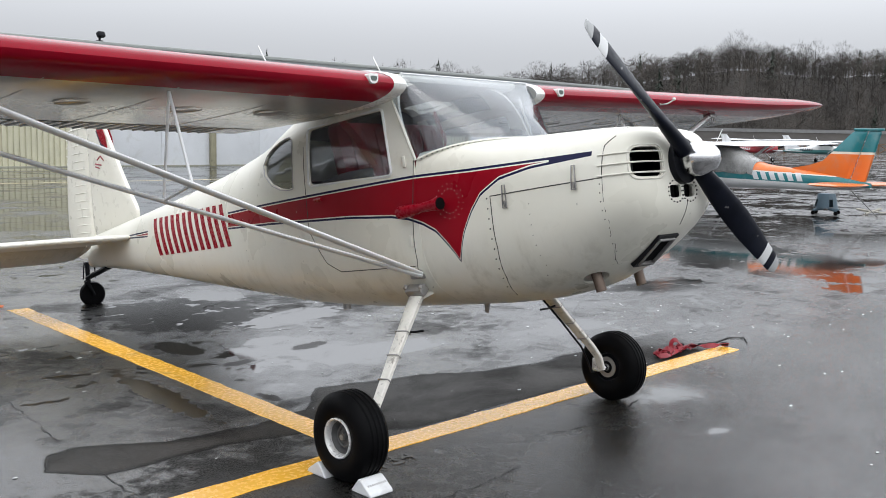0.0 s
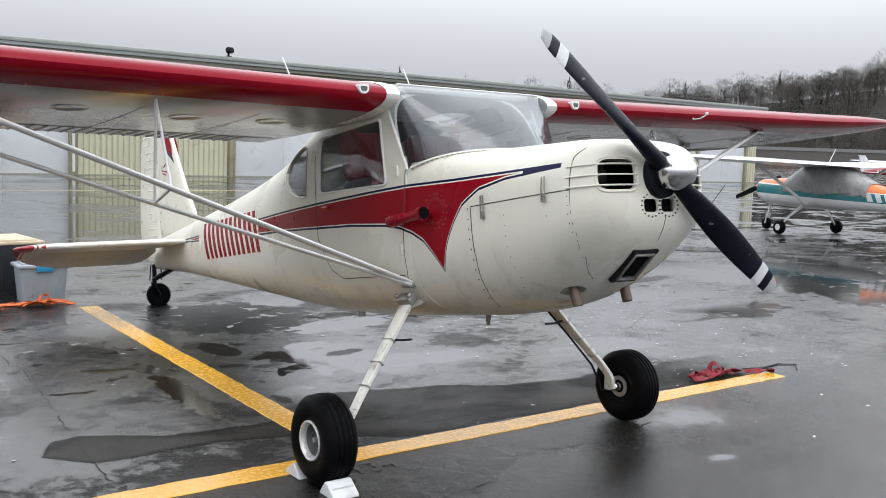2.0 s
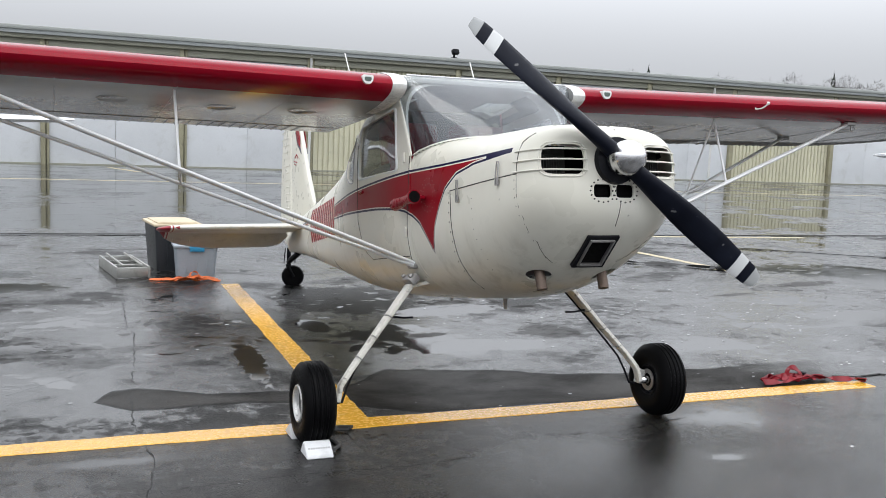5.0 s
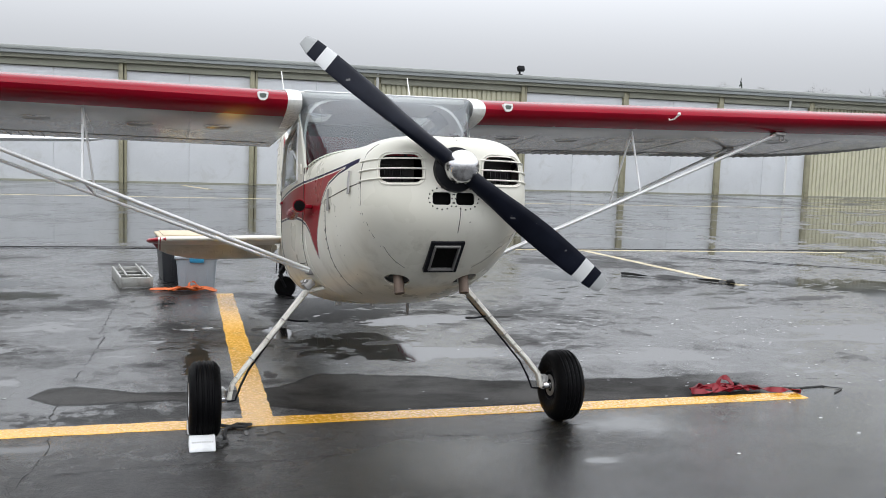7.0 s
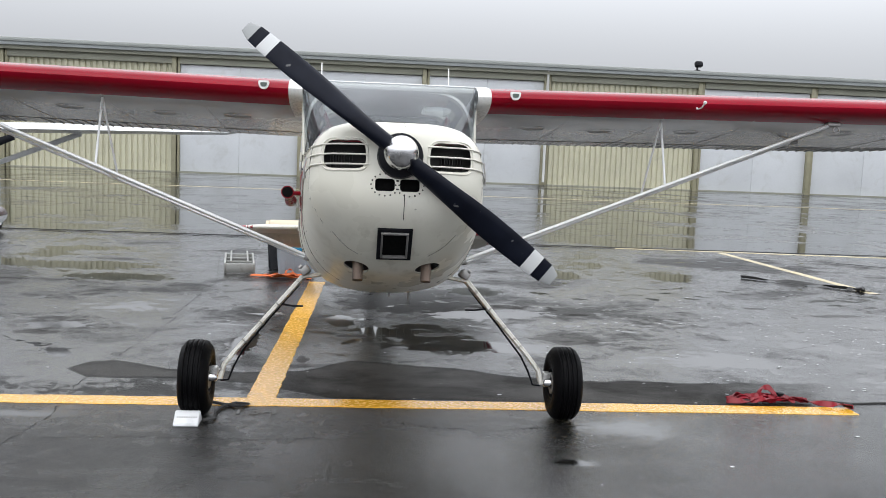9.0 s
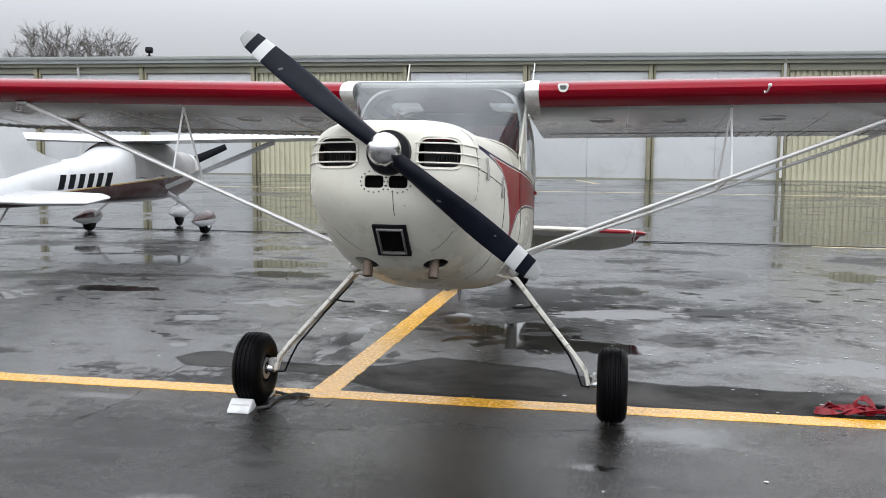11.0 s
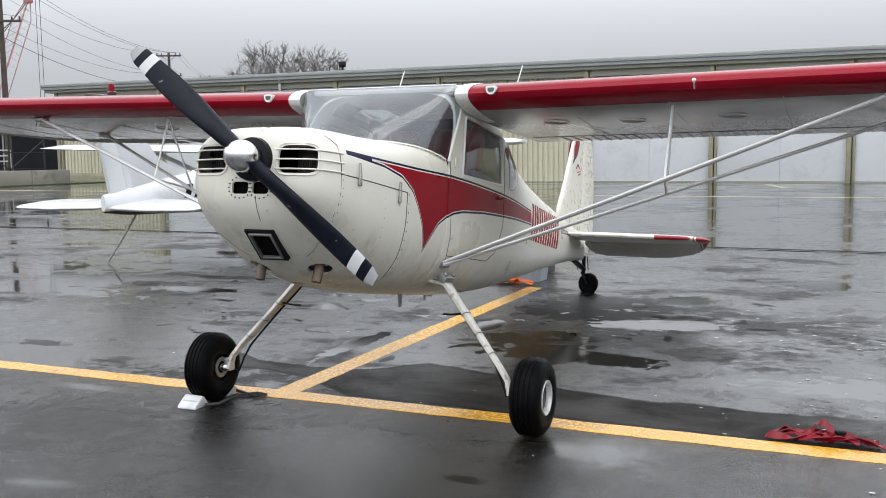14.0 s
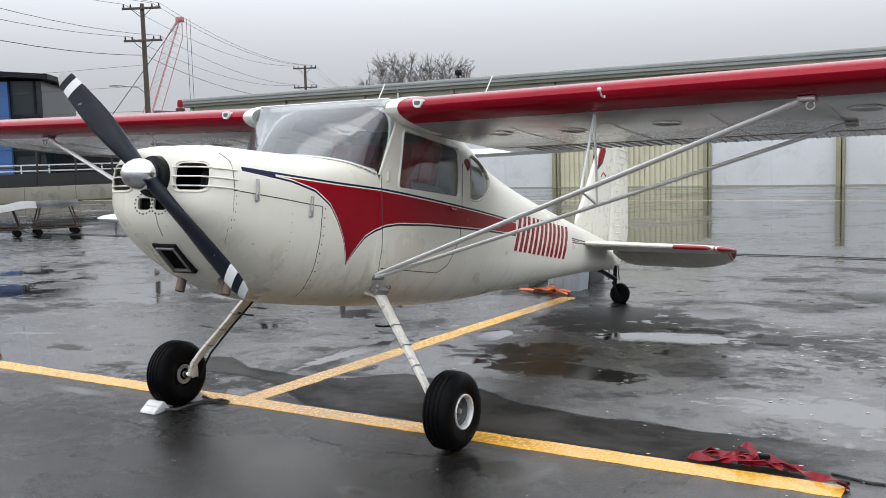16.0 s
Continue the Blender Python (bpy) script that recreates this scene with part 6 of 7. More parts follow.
M_ALU = surf("scuffed_aluminium", (0.40, 0.40, 0.38), 0.42, 0.7, vary=0.2, dirt=((0.2, 0.18, 0.15), 0.5))
M_WOODW = surf("white_painted_wood", (0.66, 0.67, 0.68), 0.5, vary=0.08, dirt=((0.3, 0.3, 0.3), 0.4))
M_STOOL = surf("blue_grey_plastic", (0.06, 0.10, 0.13), 0.45, vary=0.15)
M_FADED = surf("faded_stencil_paint", (0.055, 0.055, 0.052), 0.4, vary=0.3, fine=90)
M_PRINT = surf("pale_grey_print", (0.38, 0.38, 0.38), 0.5, vary=0.1)
M_FLAKE = surf("pale_litter", (0.55, 0.56, 0.56), 0.5, vary=0.1)

# chocks under one main wheel, tied with rope
chock = thing("wheel_chock", pose(-1.10, 0.225, 0, 0, 0, -1.0), "pair of white wooden wheel chocks on a dark rope", "chock")
for sgn in (-1, 1):
    q = bmesh.new()
    out = [(sgn * 0.095, 0.0), (sgn * 0.245, 0.0), (sgn * 0.238, 0.018), (sgn * 0.165, 0.070), (sgn * 0.15, 0.070)]
    prism(q, out, -0.070, 0.070, 0)
    bmesh.ops.bevel(q, geom=list(q.edges), offset=0.005, segments=1, affect="EDGES")
    blk = part("chock_block", q, M_WOODW, chock, "white wooden wedge", smooth=False)
    if sgn < 0:
        q = bmesh.new()
        m2 = pose(0, -0.2, 0.054, 0, 0, 0)
        for kx in range(9):
            vs = box(q, (0.009, 0.0015, 0.010), pose(-0.05 + kx * 0.013, -0.2035, 0.0435, -35.5))
        part("small_print_bars", q, M_PRINT, blk)
q = bmesh.new()
tube(q, [(0.09, -0.17, 0.02), (0.14, -0.10, 0.012), (0.13, 0.02, 0.012), (0.15, 0.14, 0.012), (0.22, 0.22, 0.012), (0.30, 0.20, 0.012), (0.26, 0.15, 0.014), (0.16, 0.18, 0.014), (0.09, 0.17, 0.03)], 0.010, 8)
part("rope", q, M_ROPE, chock, "dark rope joining the chocks")

# stall number
fc = bpy.data.curves.new("stall_number", "FONT")
fc.body, fc.size, fc.extrude = "134", 0.19, 0.0
tmp = new("stall_number", fc)
bpy.context.view_layer.update()
me = bpy.data.meshes.new_from_object(tmp.evaluated_get(bpy.context.evaluated_depsgraph_get()))
bpy.data.objects.remove(tmp)
me.materials.append(M_FADED)
num = tagged(new("stall_number", me), "faded grey stall number 134 on the asphalt", "road marking", kind="structure")
num.matrix_world = pose(-0.89, 0.24, 0.004, 0, 0, -1.5)


def strap(name, label, pts, width, mat, category="strap", seed=1, loops=0, loop_at=(0, 0), spread=(0.2, 0.05)):
    """A flat webbing strap thrown on the ground in folds, with a twisted heap."""
    rnd = random.Random(seed)
    heap = thing(name, pose(pts[0][0], pts[0][1], 0), label, category)
    runs = [pts]
    sx, sy = spread
    for k in range(loops):
        cx, cy = loop_at[0] + rnd.uniform(-0.45, 0.45) * sx, loop_at[1] + rnd.uniform(-0.5, 0.5) * sy
        half, high, bow = sx * rnd.uniform(0.30, 0.60), rnd.uniform(0.012, 0.055), sy * rnd.uniform(-0.9, 0.9)
        runs.append([(cx - half, cy, 0.012), (cx - half * 0.5, cy + bow, high), (cx, cy + bow * 0.5, high * 0.7), (cx + half * 0.5, cy - bow * 0.6, high), (cx + half, cy - bow * 0.2, 0.010)])
    if loops > 4:
        px, py = loop_at
        runs.append([(px - 0.05, py, 0.03), (px - 0.03, py + 0.02, 0.085), (px + 0.02, py + 0.01, 0.100), (px + 0.05, py - 0.01, 0.06), (px + 0.01, py - 0.02, 0.03)])
    for run in runs:
        q = bmesh.new()
        fine = []
        run = [Vector(p) - Vector((pts[0][0], pts[0][1], 0)) for p in run]
        for i in range(len(run) - 1):
            p0, p1, p2, p3 = run[max(0, i - 1)], run[i], run[i + 1], run[min(len(run) - 1, i + 2)]
            for j in range(8):
                t = j / 8
                fine.append(0.5 * (2 * p1 + (p2 - p0) * t + (2 * p0 - 5 * p1 + 4 * p2 - p3) * t * t + (3 * p1 - p0 - 3 * p2 + p3) * t**3))
        prev, ph = None, rnd.uniform(0, 6)
        for i, p in enumerate(fine):
            d = (fine[min(i + 1, len(fine) - 1)] - fine[max(i - 1, 0)]).normalized()
            side = d.cross(Vector((0, 0, 1))).normalized()
            tilt = 0.9 * math.sin(ph + i * 0.22)
            w = side * math.cos(tilt) + Vector((0, 0, 1)) * math.sin(tilt)
            z = max(p.z, 0.006 + abs(w.z) * width / 2)
            p = Vector((p.x, p.y, z))
            nrm = d.cross(w).normalized() * 0.002
            cur = [q.verts.new(p + w * width / 2 + nrm), q.verts.new(p - w * width / 2 + nrm), q.verts.new(p - w * width / 2 - nrm), q.verts.new(p + w * width / 2 - nrm)]
            if prev:
                for k in range(4):
                    q.faces.new((prev[k], prev[(k + 1) % 4], cur[(k + 1) % 4], cur[k]))
            else:
                q.faces.new(cur)
            prev = cur
        q.faces.new(prev[::-1])
        part("webbing", q, mat, heap)
    return heap


strap("red_strap", "crumpled wet red tie-down strap on the yellow line", [(2.42, 0.64, 0.02), (2.56, 0.66, 0.04), (2.68, 0.61, 0.03), (2.80, 0.62, 0.03), (2.90, 0.58, 0.02), (2.98, 0.52, 0.02), (3.06, 0.49, 0.03), (3.13, 0.44, 0.01)], 0.042, M_STRAPR, seed=3, loops=9, loop_at=(2.60, 0.625), spread=(0.30, 0.05))
strap("red_strap", "crumpled wet red tie-down strap on the yellow line", [(-4.35, 0.72, 0.02), (-4.2, 0.78, 0.03), (-4.0, 0.74, 0.02), (-3.72, 0.72, 0.01)], 0.042, M_STRAPR, seed=5, loops=6, loop_at=(-4.0, 0.75), spread=(0.34, 0.06))
strap("orange_strap", "tangled orange tie-down straps in front of a tote", [(-1.30, 5.98, 0.01), (-1.15, 5.92, 0.02), (-0.98, 5.86, 0.02), (-0.78, 5.88, 0.03), (-0.56, 5.76, 0.01)], 0.030, M_STRAPO, seed=8, loops=8, loop_at=(-0.84, 5.88), spread=(0.42, 0.10))
strap("black_strap", "black tie-down strap lying across a faded line", [(5.15, 6.9, 0.01), (5.4, 6.65, 0.02), (5.65, 6.5, 0.01), (5.9, 6.25, 0.03), (6.15, 6.05, 0.02), (6.42, 5.82, 0.01)], 0.05, M_ROPE, seed=9, loops=3, loop_at=(6.3, 5.9), spread=(0.2, 0.1))
# dark buckles on the red strap
for bx, by, turn in ((2.70, 0.63, 30), (3.10, 0.47, -40)):
    q = bmesh.new()
    box(q, (0.055, 0.035, 0.018), pose(bx, by, 0.058 if bx < 3 else 0.03, 12, 0, turn), 0.005)
    tagged(part("strap_buckle", q, M_BLACK), "dark ratchet buckle on a red tie-down strap", "buckle", "strap buckles")
q = bmesh.new()
tube(q, [(3.02, 0.66, 0.006), (3.2, 0.60, 0.006), (3.45, 0.62, 0.006), (3.55, 0.52, 0.006), (3.40, 0.42, 0.006)], 0.006, 5)
tagged(part("thin_cord", q, M_ROPE), "thin black cord on wet asphalt", "cord")


def tote(m, size, mat, lid_mat, label, clip=None):
    t = thing("storage_tote", m, label, "storage box")
    sx, sy, sz = size
    q = bmesh.new()
    lo, hi = [], []
    for k, z, f in ((0, 0.0, 0.88), (1, sz, 1.0)):
        pts = rounded([(-sx / 2 * f, -sy / 2 * f), (sx / 2 * f, -sy / 2 * f), (sx / 2 * f, sy / 2 * f), (-sx / 2 * f, sy / 2 * f)], 0.05, 4)
        (lo if k == 0 else hi).extend(q.verts.new((x, y, z)) for x, y in pts)
    n = len(lo)
    for k in range(n):
        q.faces.new((lo[k], lo[(k + 1) % n], hi[(k + 1) % n], hi[k]))
    q.faces.new(lo[::-1])
    q.faces.new(hi)
    part("tub", q, mat, t)
    for fx in (-0.25, 0.0, 0.25):
        q = bmesh.new()
        at_box(q, (fx * sx - 0.012, -sy * 0.478, 0.06), (fx * sx + 0.012, -sy * 0.455, sz - 0.06), 0.004)
        part("rib", q, mat, t)
    q = bmesh.new()
    box(q, (sx + 0.04, sy + 0.04, 0.035), pose(0, 0, sz + 0.012), 0.014)
    box(q, (sx - 0.06, sy - 0.06, 0.03), pose(0, 0, sz + 0.03), 0.012)
    part("lid", q, lid_mat, t)
    if clip:
        q = bmesh.new()
        box(q, (0.16, 0.03, 0.075), pose(0, -sy / 2 - 0.016, sz - 0.005), 0.01)
        part("clip", q, clip, t, "blue lid clip")
    return t


tote(pose(-0.775, 6.24, 0, 0, 0, -3), (0.46, 0.34, 0.34), M_BING, M_BING, "grey plastic tote with a blue lid clip", M_BLUE)
tote(pose(-0.93, 6.98, 0, 0, 0, 4), (0.52, 0.72, 0.52), M_BINB, M_LIDT, "tall black plastic tote with a tan lid")
# folded aluminium work step
step = thing("work_step", pose(-1.50, 6.66, 0, 0, 0, 6), "folded aluminium work step lying on the ground", "step")
for x in (-0.17, 0.17):
    q = bmesh.new()
    box(q, (0.025, 1.05, 0.13), pose(x, 0, 0.065), 0.006)
    part("side_rail", q, M_ALU, step)
for y in (-0.5, -0.2, 0.12, 0.5):
    q = bmesh.new()
    box(q, (0.32, 0.03, 0.11 if abs(y) == 0.5 else 0.03), pose(0, y, 0.065 if abs(y) == 0.5 else 0.10), 0.005)
    part("rung", q, M_ALU, step)
q = bmesh.new()
for x in (-0.10, 0.10):
    tube(q, [(x, -0.5, 0.14), (x, 0.5, 0.15)], 0.012, 6)
part("folded_leg", q, M_ALU, step)

# rolling stool under the orange tail
stool = thing("rolling_stool", pose(18.45, 5.95, 0, 0, 0, 15), "blue-grey rolling plastic stool on wet asphalt", "stool")
q = bmesh.new()
lo = [q.verts.new((0.27 * math.cos(a), 0.27 * math.sin(a), 0.16)) for a in (k * math.pi / 8 for k in range(16))]
hi = [q.verts.new((0.20 * math.cos(a), 0.20 * math.sin(a), 0.50)) for a in (k * math.pi / 8 for k in range(16))]
for k in range(16):
    if k % 4 != 1:
        q.faces.new((lo[k], lo[(k + 1) % 16], hi[(k + 1) % 16], hi[k]))
    else:
        mid0, mid1 = q.verts.new(lo[k].co.lerp(hi[k].co, 0.6)), q.verts.new(lo[(k + 1) % 16].co.lerp(hi[(k + 1) % 16].co, 0.6))
        q.faces.new((mid0, mid1, hi[(k + 1) % 16], hi[k]))
q.faces.new(hi)
part("seat", q, M_STOOL, stool)
q = bmesh.new()
for a in range(4):
    c, s = math.cos(a * 1.571 + 0.785), math.sin(a * 1.571 + 0.785)
    tube(q, [(0.10 * c, 0.10 * s, 0.14), (0.36 * c, 0.36 * s, 0.11)], 0.03, 8)
part("base", q, M_STOOL, stool)
for a in range(4):
    c, s = math.cos(a * 1.571 + 0.785), math.sin(a * 1.571 + 0.785)
    q = bmesh.new()
    lathe(q, [(0, -0.02), (0.045, -0.02), (0.05, 0), (0.045, 0.02), (0, 0.02)], pose(0.35 * c, 0.35 * s, 0.05), 12)
    part("caster", q, M_RUBBER, stool)


def cable(name, label, pts, r, mat):
    q = bmesh.new()
    tube(q, pts, r, 6)
    return tagged(part(name, q, mat), label, "tie-down")


cable("ground_cable", "dark steel tie-down cable along the apron", [(-30, 10.9, 0.012), (-12, 10.75, 0.012), (-4, 10.62, 0.012), (2, 10.45, 0.012), (8, 10.2, 0.012), (22, 9.6, 0.012), (40, 8.6, 0.012)], 0.009, M_ROPE)
cable("tie_cable", "thin tie-down cable by a faded line", [(7.6, 8.9, 0.010), (10, 7.05, 0.010), (13, 5.0, 0.010)], 0.006, M_ROPE)
cable("tie_chain", "tie-down chain from a tail to the ground", [(-6.70, 6.35, 0.80), (-6.88, 6.2, 0.40), (-7.08, 6.06, 0.02)], 0.016, M_STEEL)
cable("tie_rope", "tie-down rope from a propeller to the ground", [(16.9, 10.8, 1.0), (15.6, 10.4, 0.35), (14.6, 10.2, 0.02)], 0.012, M_ROPE)
cable("tie_chain", "tie-down chain from a tail to the ground", [(16.8, 4.9, 0.80), (17.6, 4.8, 0.4), (18.3, 4.7, 0.02)], 0.012, M_STEEL)
cable("tie_rope", "pale rope heaped under a tail", [(19.2, 5.3, 0.03), (19.6, 5.1, 0.15), (19.8, 5.5, 0.04), (19.4, 5.6, 0.12), (19.9, 5.2, 0.03), (20.6, 5.0, 0.03)], 0.025, M_ROPEW)

# pale litter scattered over the wet ground
rnd = random.Random(11)
q = bmesh.new()
for k in range(430):
    if k < 330:
        x, y = rnd.gauss(3.6, 1.5), rnd.gauss(2.6, 1.9)
    else:
        x, y = rnd.uniform(-4, 7), rnd.uniform(-1.6, 9)
    if y < -1.5:
        continue
    r = rnd.uniform(0.004, 0.013) * (1.3 if y > 3 else 1)
    a0 = rnd.random() * 6
    vs = [q.verts.new((x + r * (1 + 0.5 * rnd.random()) * math.cos(a0 + t), y + r * 0.8 * math.sin(a0 + t), 0.0035)) for t in (0, 1.05, 2.1, 3.14, 4.2, 5.25)]
    q.faces.new(vs)
tagged(part("pale_litter", q, M_FLAKE, smooth=False), "pale petals and grit flecks on wet asphalt", "litter", kind="stuff")

# cracks
M_CRACK = surf("dark_crack", (0.008, 0.008, 0.008), 0.6, vary=0.3)


def crack(pts, width, seed):
    rnd = random.Random(seed)
    q = bmesh.new()
    prev = None
    for (a, c) in zip(pts, pts[1:]):
        n = max(3, int(math.dist(a, c) / 0.05))
        for k in range(n):
            t = k / n
            x, y = a[0] + (c[0] - a[0]) * t + rnd.uniform(-1, 1) * 0.014, a[1] + (c[1] - a[1]) * t + rnd.uniform(-1, 1) * 0.014
            w = width * 0.55 * rnd.uniform(0.1, 1.0) ** 1.5
            dx, dy = c[0] - a[0], c[1] - a[1]
            ln = math.hypot(dx, dy)
            cur = (q.verts.new((x - dy / ln * w, y + dx / ln * w, 0.0025)), q.verts.new((x + dy / ln * w, y - dx / ln * w, 0.0025)))
            if prev:
                q.faces.new((prev[0], prev[1], cur[1], cur[0]))
            prev = cur
    tagged(part("crack", q, M_CRACK, smooth=False), "thin dark crack in the asphalt", "crack", kind="structure")


for n, (pts, w) in enumerate((([(-2.02, -0.5), (-1.96, -0.23), (-1.90, 0.17), (-1.91, 0.51), (-1.94, 0.94), (-1.9, 1.3), (-1.78, 2.4), (-1.7, 3.4)], 0.010), ([(-2.46, -0.27), (-1.83, -0.24), (-1.35, -0.21), (-0.72, -0.24), (-0.37, -0.22), (0.1, -0.17)], 0.010), ([(0.2, 0.02), (0.6, -0.06), (1.0, 0.02), (1.3, 0.10)], 0.012), ([(3.4, 2.2), (4.6, 2.9), (5.8, 3.3)], 0.006),
                                ([(-2.6, 1.6), (-2.0, 2.2), (-1.6, 2.3)], 0.005), ([(1.2, 3.9), (2.4, 4.1), (3.6, 4.3)], 0.008), ([(-1.75, 3.4), (-1.62, 5.4), (-1.9, 8.0)], 0.008), ([(3.3, 0.9), (4.4, 0.75), (5.5, 0.9)], 0.006))):
    crack(pts, w, n)

# ---- the far side of the field ----
M_BARK = surf("bare_branches", (0.085, 0.075, 0.065), 0.9, vary=0.3, big=0.05, fine=0.6, bump=0)
# two twig tones, mixed at random by tree, imitate lit crowns and shaded hollows
M_TWIG = surf("wintry_twigs", (0.040, 0.035, 0.031), 0.9, vary=0.35, big=0.04, fine=0.3, bump=0)
M_TWIGP = surf("pale_wintry_twigs", (0.080, 0.070, 0.060), 0.9, vary=0.35, big=0.04, fine=0.3, bump=0)
M_CONIFER = surf("dark_conifer", (0.020, 0.030, 0.020), 0.9, vary=0.3, big=0.3, fine=3, bump=0)
M_SLOPE = surf("wooded_slope_litter", (0.030, 0.026, 0.022), 0.9, vary=0.35, big=0.03, fine=0.4, bump=0)
M_GRASS = surf("wet_grass_verge", (0.055, 0.075, 0.025), 0.9, vary=0.3, big=0.3, fine=6)
M_GREYW = surf("grey_rail_paint", (0.55, 0.56, 0.57), 0.5, vary=0.1)
M_FENCE = surf("black_fence_steel", (0.012, 0.012, 0.013), 0.5, vary=0.2)
M_WOODP = surf("weathered_pole_wood", (0.075, 0.060, 0.048), 0.85, vary=0.25, big=2, fine=30)
M_WIRE = surf("black_wire", (0.02, 0.02, 0.02), 0.6, vary=0.2)
M_CRANER = surf("faded_red_crane", (0.46, 0.17, 0.16), 0.5, vary=0.15)
M_BLDK = surf("charcoal_cladding", (0.012, 0.013, 0.016), 0.6, vary=0.2, spec=0.15)
M_BLBLUE = surf("blue_cladding", (0.03, 0.10, 0.28), 0.4, vary=0.15)
M_BLWIN = surf("reflective_curtain_wall", (0.008, 0.018, 0.022), 0.3, 0.0, vary=0.3, big=0.3)
M_BROWN = surf("rusty_fence", (0.16, 0.09, 0.05), 0.8, vary=0.2)
M_ROAD = surf("far_road", (0.20, 0.20, 0.20), 0.6, vary=0.1)


def hill_at(x, y):
    """Height of the wooded ridge: d is the way in from its foot."""
    u = (x - 250) * 0.62 + (y - 168) * 0.785
    along = (x - 250) * 0.785 - (y - 168) * 0.62
    up = min(1, max(0, (along + 35) / 120))
    crest = 14.8 + 12.5 * up * up * (3 - 2 * up) + 1.2 * math.sin(along / 23) + 0.8 * math.sin(along / 9 + 1)
    t = min(1, max(0, (u + 25) / 75))
    return crest * t * t * (3 - 2 * t) + 0.5


q = bmesh.new()
rows = []
for i in range(61):
    along = -190 + i * 6.5
    row = []
    for j in range(14):
        u = -25 + j * 12
        x, y = 250 + along * 0.785 + u * 0.62, 168 - along * 0.62 + u * 0.785
        row.append(q.verts.new((x, y, -0.5 if j == 0 else hill_at(x, y))))
    rows.append(row)
for a, c in zip(rows, rows[1:]):
    for j in range(13):
        q.faces.new((a[j], a[j + 1], c[j + 1], c[j]))
tagged(part("hillside", q, M_SLOPE), "steep wooded hillside beyond the airfield", "hill", kind="structure")


def dome_tree(verts, faces, h, rnd, limbs=24):
    """A bare round-headed tree: bowed limbs that fan out to a dome, with side twigs and fine spray."""

    def blade(p, c, w):
        side = (c - p).cross(Vector((rnd.random() - 0.5, rnd.random() - 0.5, 0.15))).normalized() * w
        n = len(verts)
        verts.extend([tuple(p + side), tuple(p - side), tuple(c + side * 0.6), tuple(c - side * 0.6)])
        faces.append((n, n + 1, n + 3, n + 2))

    def jitter(amount):
        return Vector((rnd.gauss(0, amount), rnd.gauss(0, amount), rnd.gauss(0, amount * 0.7)))

    for t in range(2):
        blade(Vector((0, 0, 0)), Vector((0.05, 0.05, h * 0.5)), h * 0.018)
    for k in range(limbs):
        a, lift = k * 2.39996, (k + 0.5) / limbs
        reach = 0.36 * h * math.cos(lift * 1.35)
        top = Vector((reach * math.cos(a), reach * math.sin(a), h * (0.58 + 0.42 * math.sin(lift * 1.55))))
        foot = Vector((0, 0, h * rnd.uniform(0.22, 0.42)))
        bend = foot.lerp(top, 0.5) + Vector((top.x * 0.22, top.y * 0.22, -0.04 * h))
        prev = foot
        for i in range(1, 7):
            t = i / 6
            cur = foot * (1 - t) ** 2 + bend * 2 * t * (1 - t) + top * t * t + jitter(0.008 * h)
            blade(prev, cur, h * 0.0055 * (1.15 - t))
            d = (cur - prev).normalized()
            for j in range(1 + 2 * i):
                p = prev.lerp(cur, rnd.random())
                e = p + (d + jitter(0.8) + Vector((0, 0, 0.05))).normalized() * h * rnd.uniform(0.06, 0.13)
                blade(p, e, h * 0.0017)
                for m in range(5):
                    f = p.lerp(e, rnd.uniform(0.3, 1.0))
                    blade(f, f + ((e - p).normalized() + jitter(0.5) + Vector((0, 0, 0.2))).normalized() * h * rnd.uniform(0.03, 0.075), h * 0.0013)
            prev = cur


def conifer(verts, faces, base, h, rnd):
    bx, by, bz = base
    for k in range(70):
        f = rnd.uniform(0.1, 1.0)
        r = h * 0.20 * (1 - f) + 0.2
        a = rnd.random() * 6.283
        z = bz + h * f
        n = len(verts)
        verts.extend([(bx, by, z + 0.05 * h), (bx + r * math.cos(a - 0.35), by + r * math.sin(a - 0.35), z - 0.06 * h * rnd.random()), (bx + r * math.cos(a + 0.35), by + r * math.sin(a + 0.35), z - 0.06 * h * rnd.random())])
        faces.append((n, n + 1, n + 2))


def mesh_from(name, verts, faces, mat, label, category):
    me = bpy.data.meshes.new(name)
    me.from_pydata(verts, [], faces)
    me.materials.append(mat)
    return tagged(new(name, me), label, category, kind="stuff")


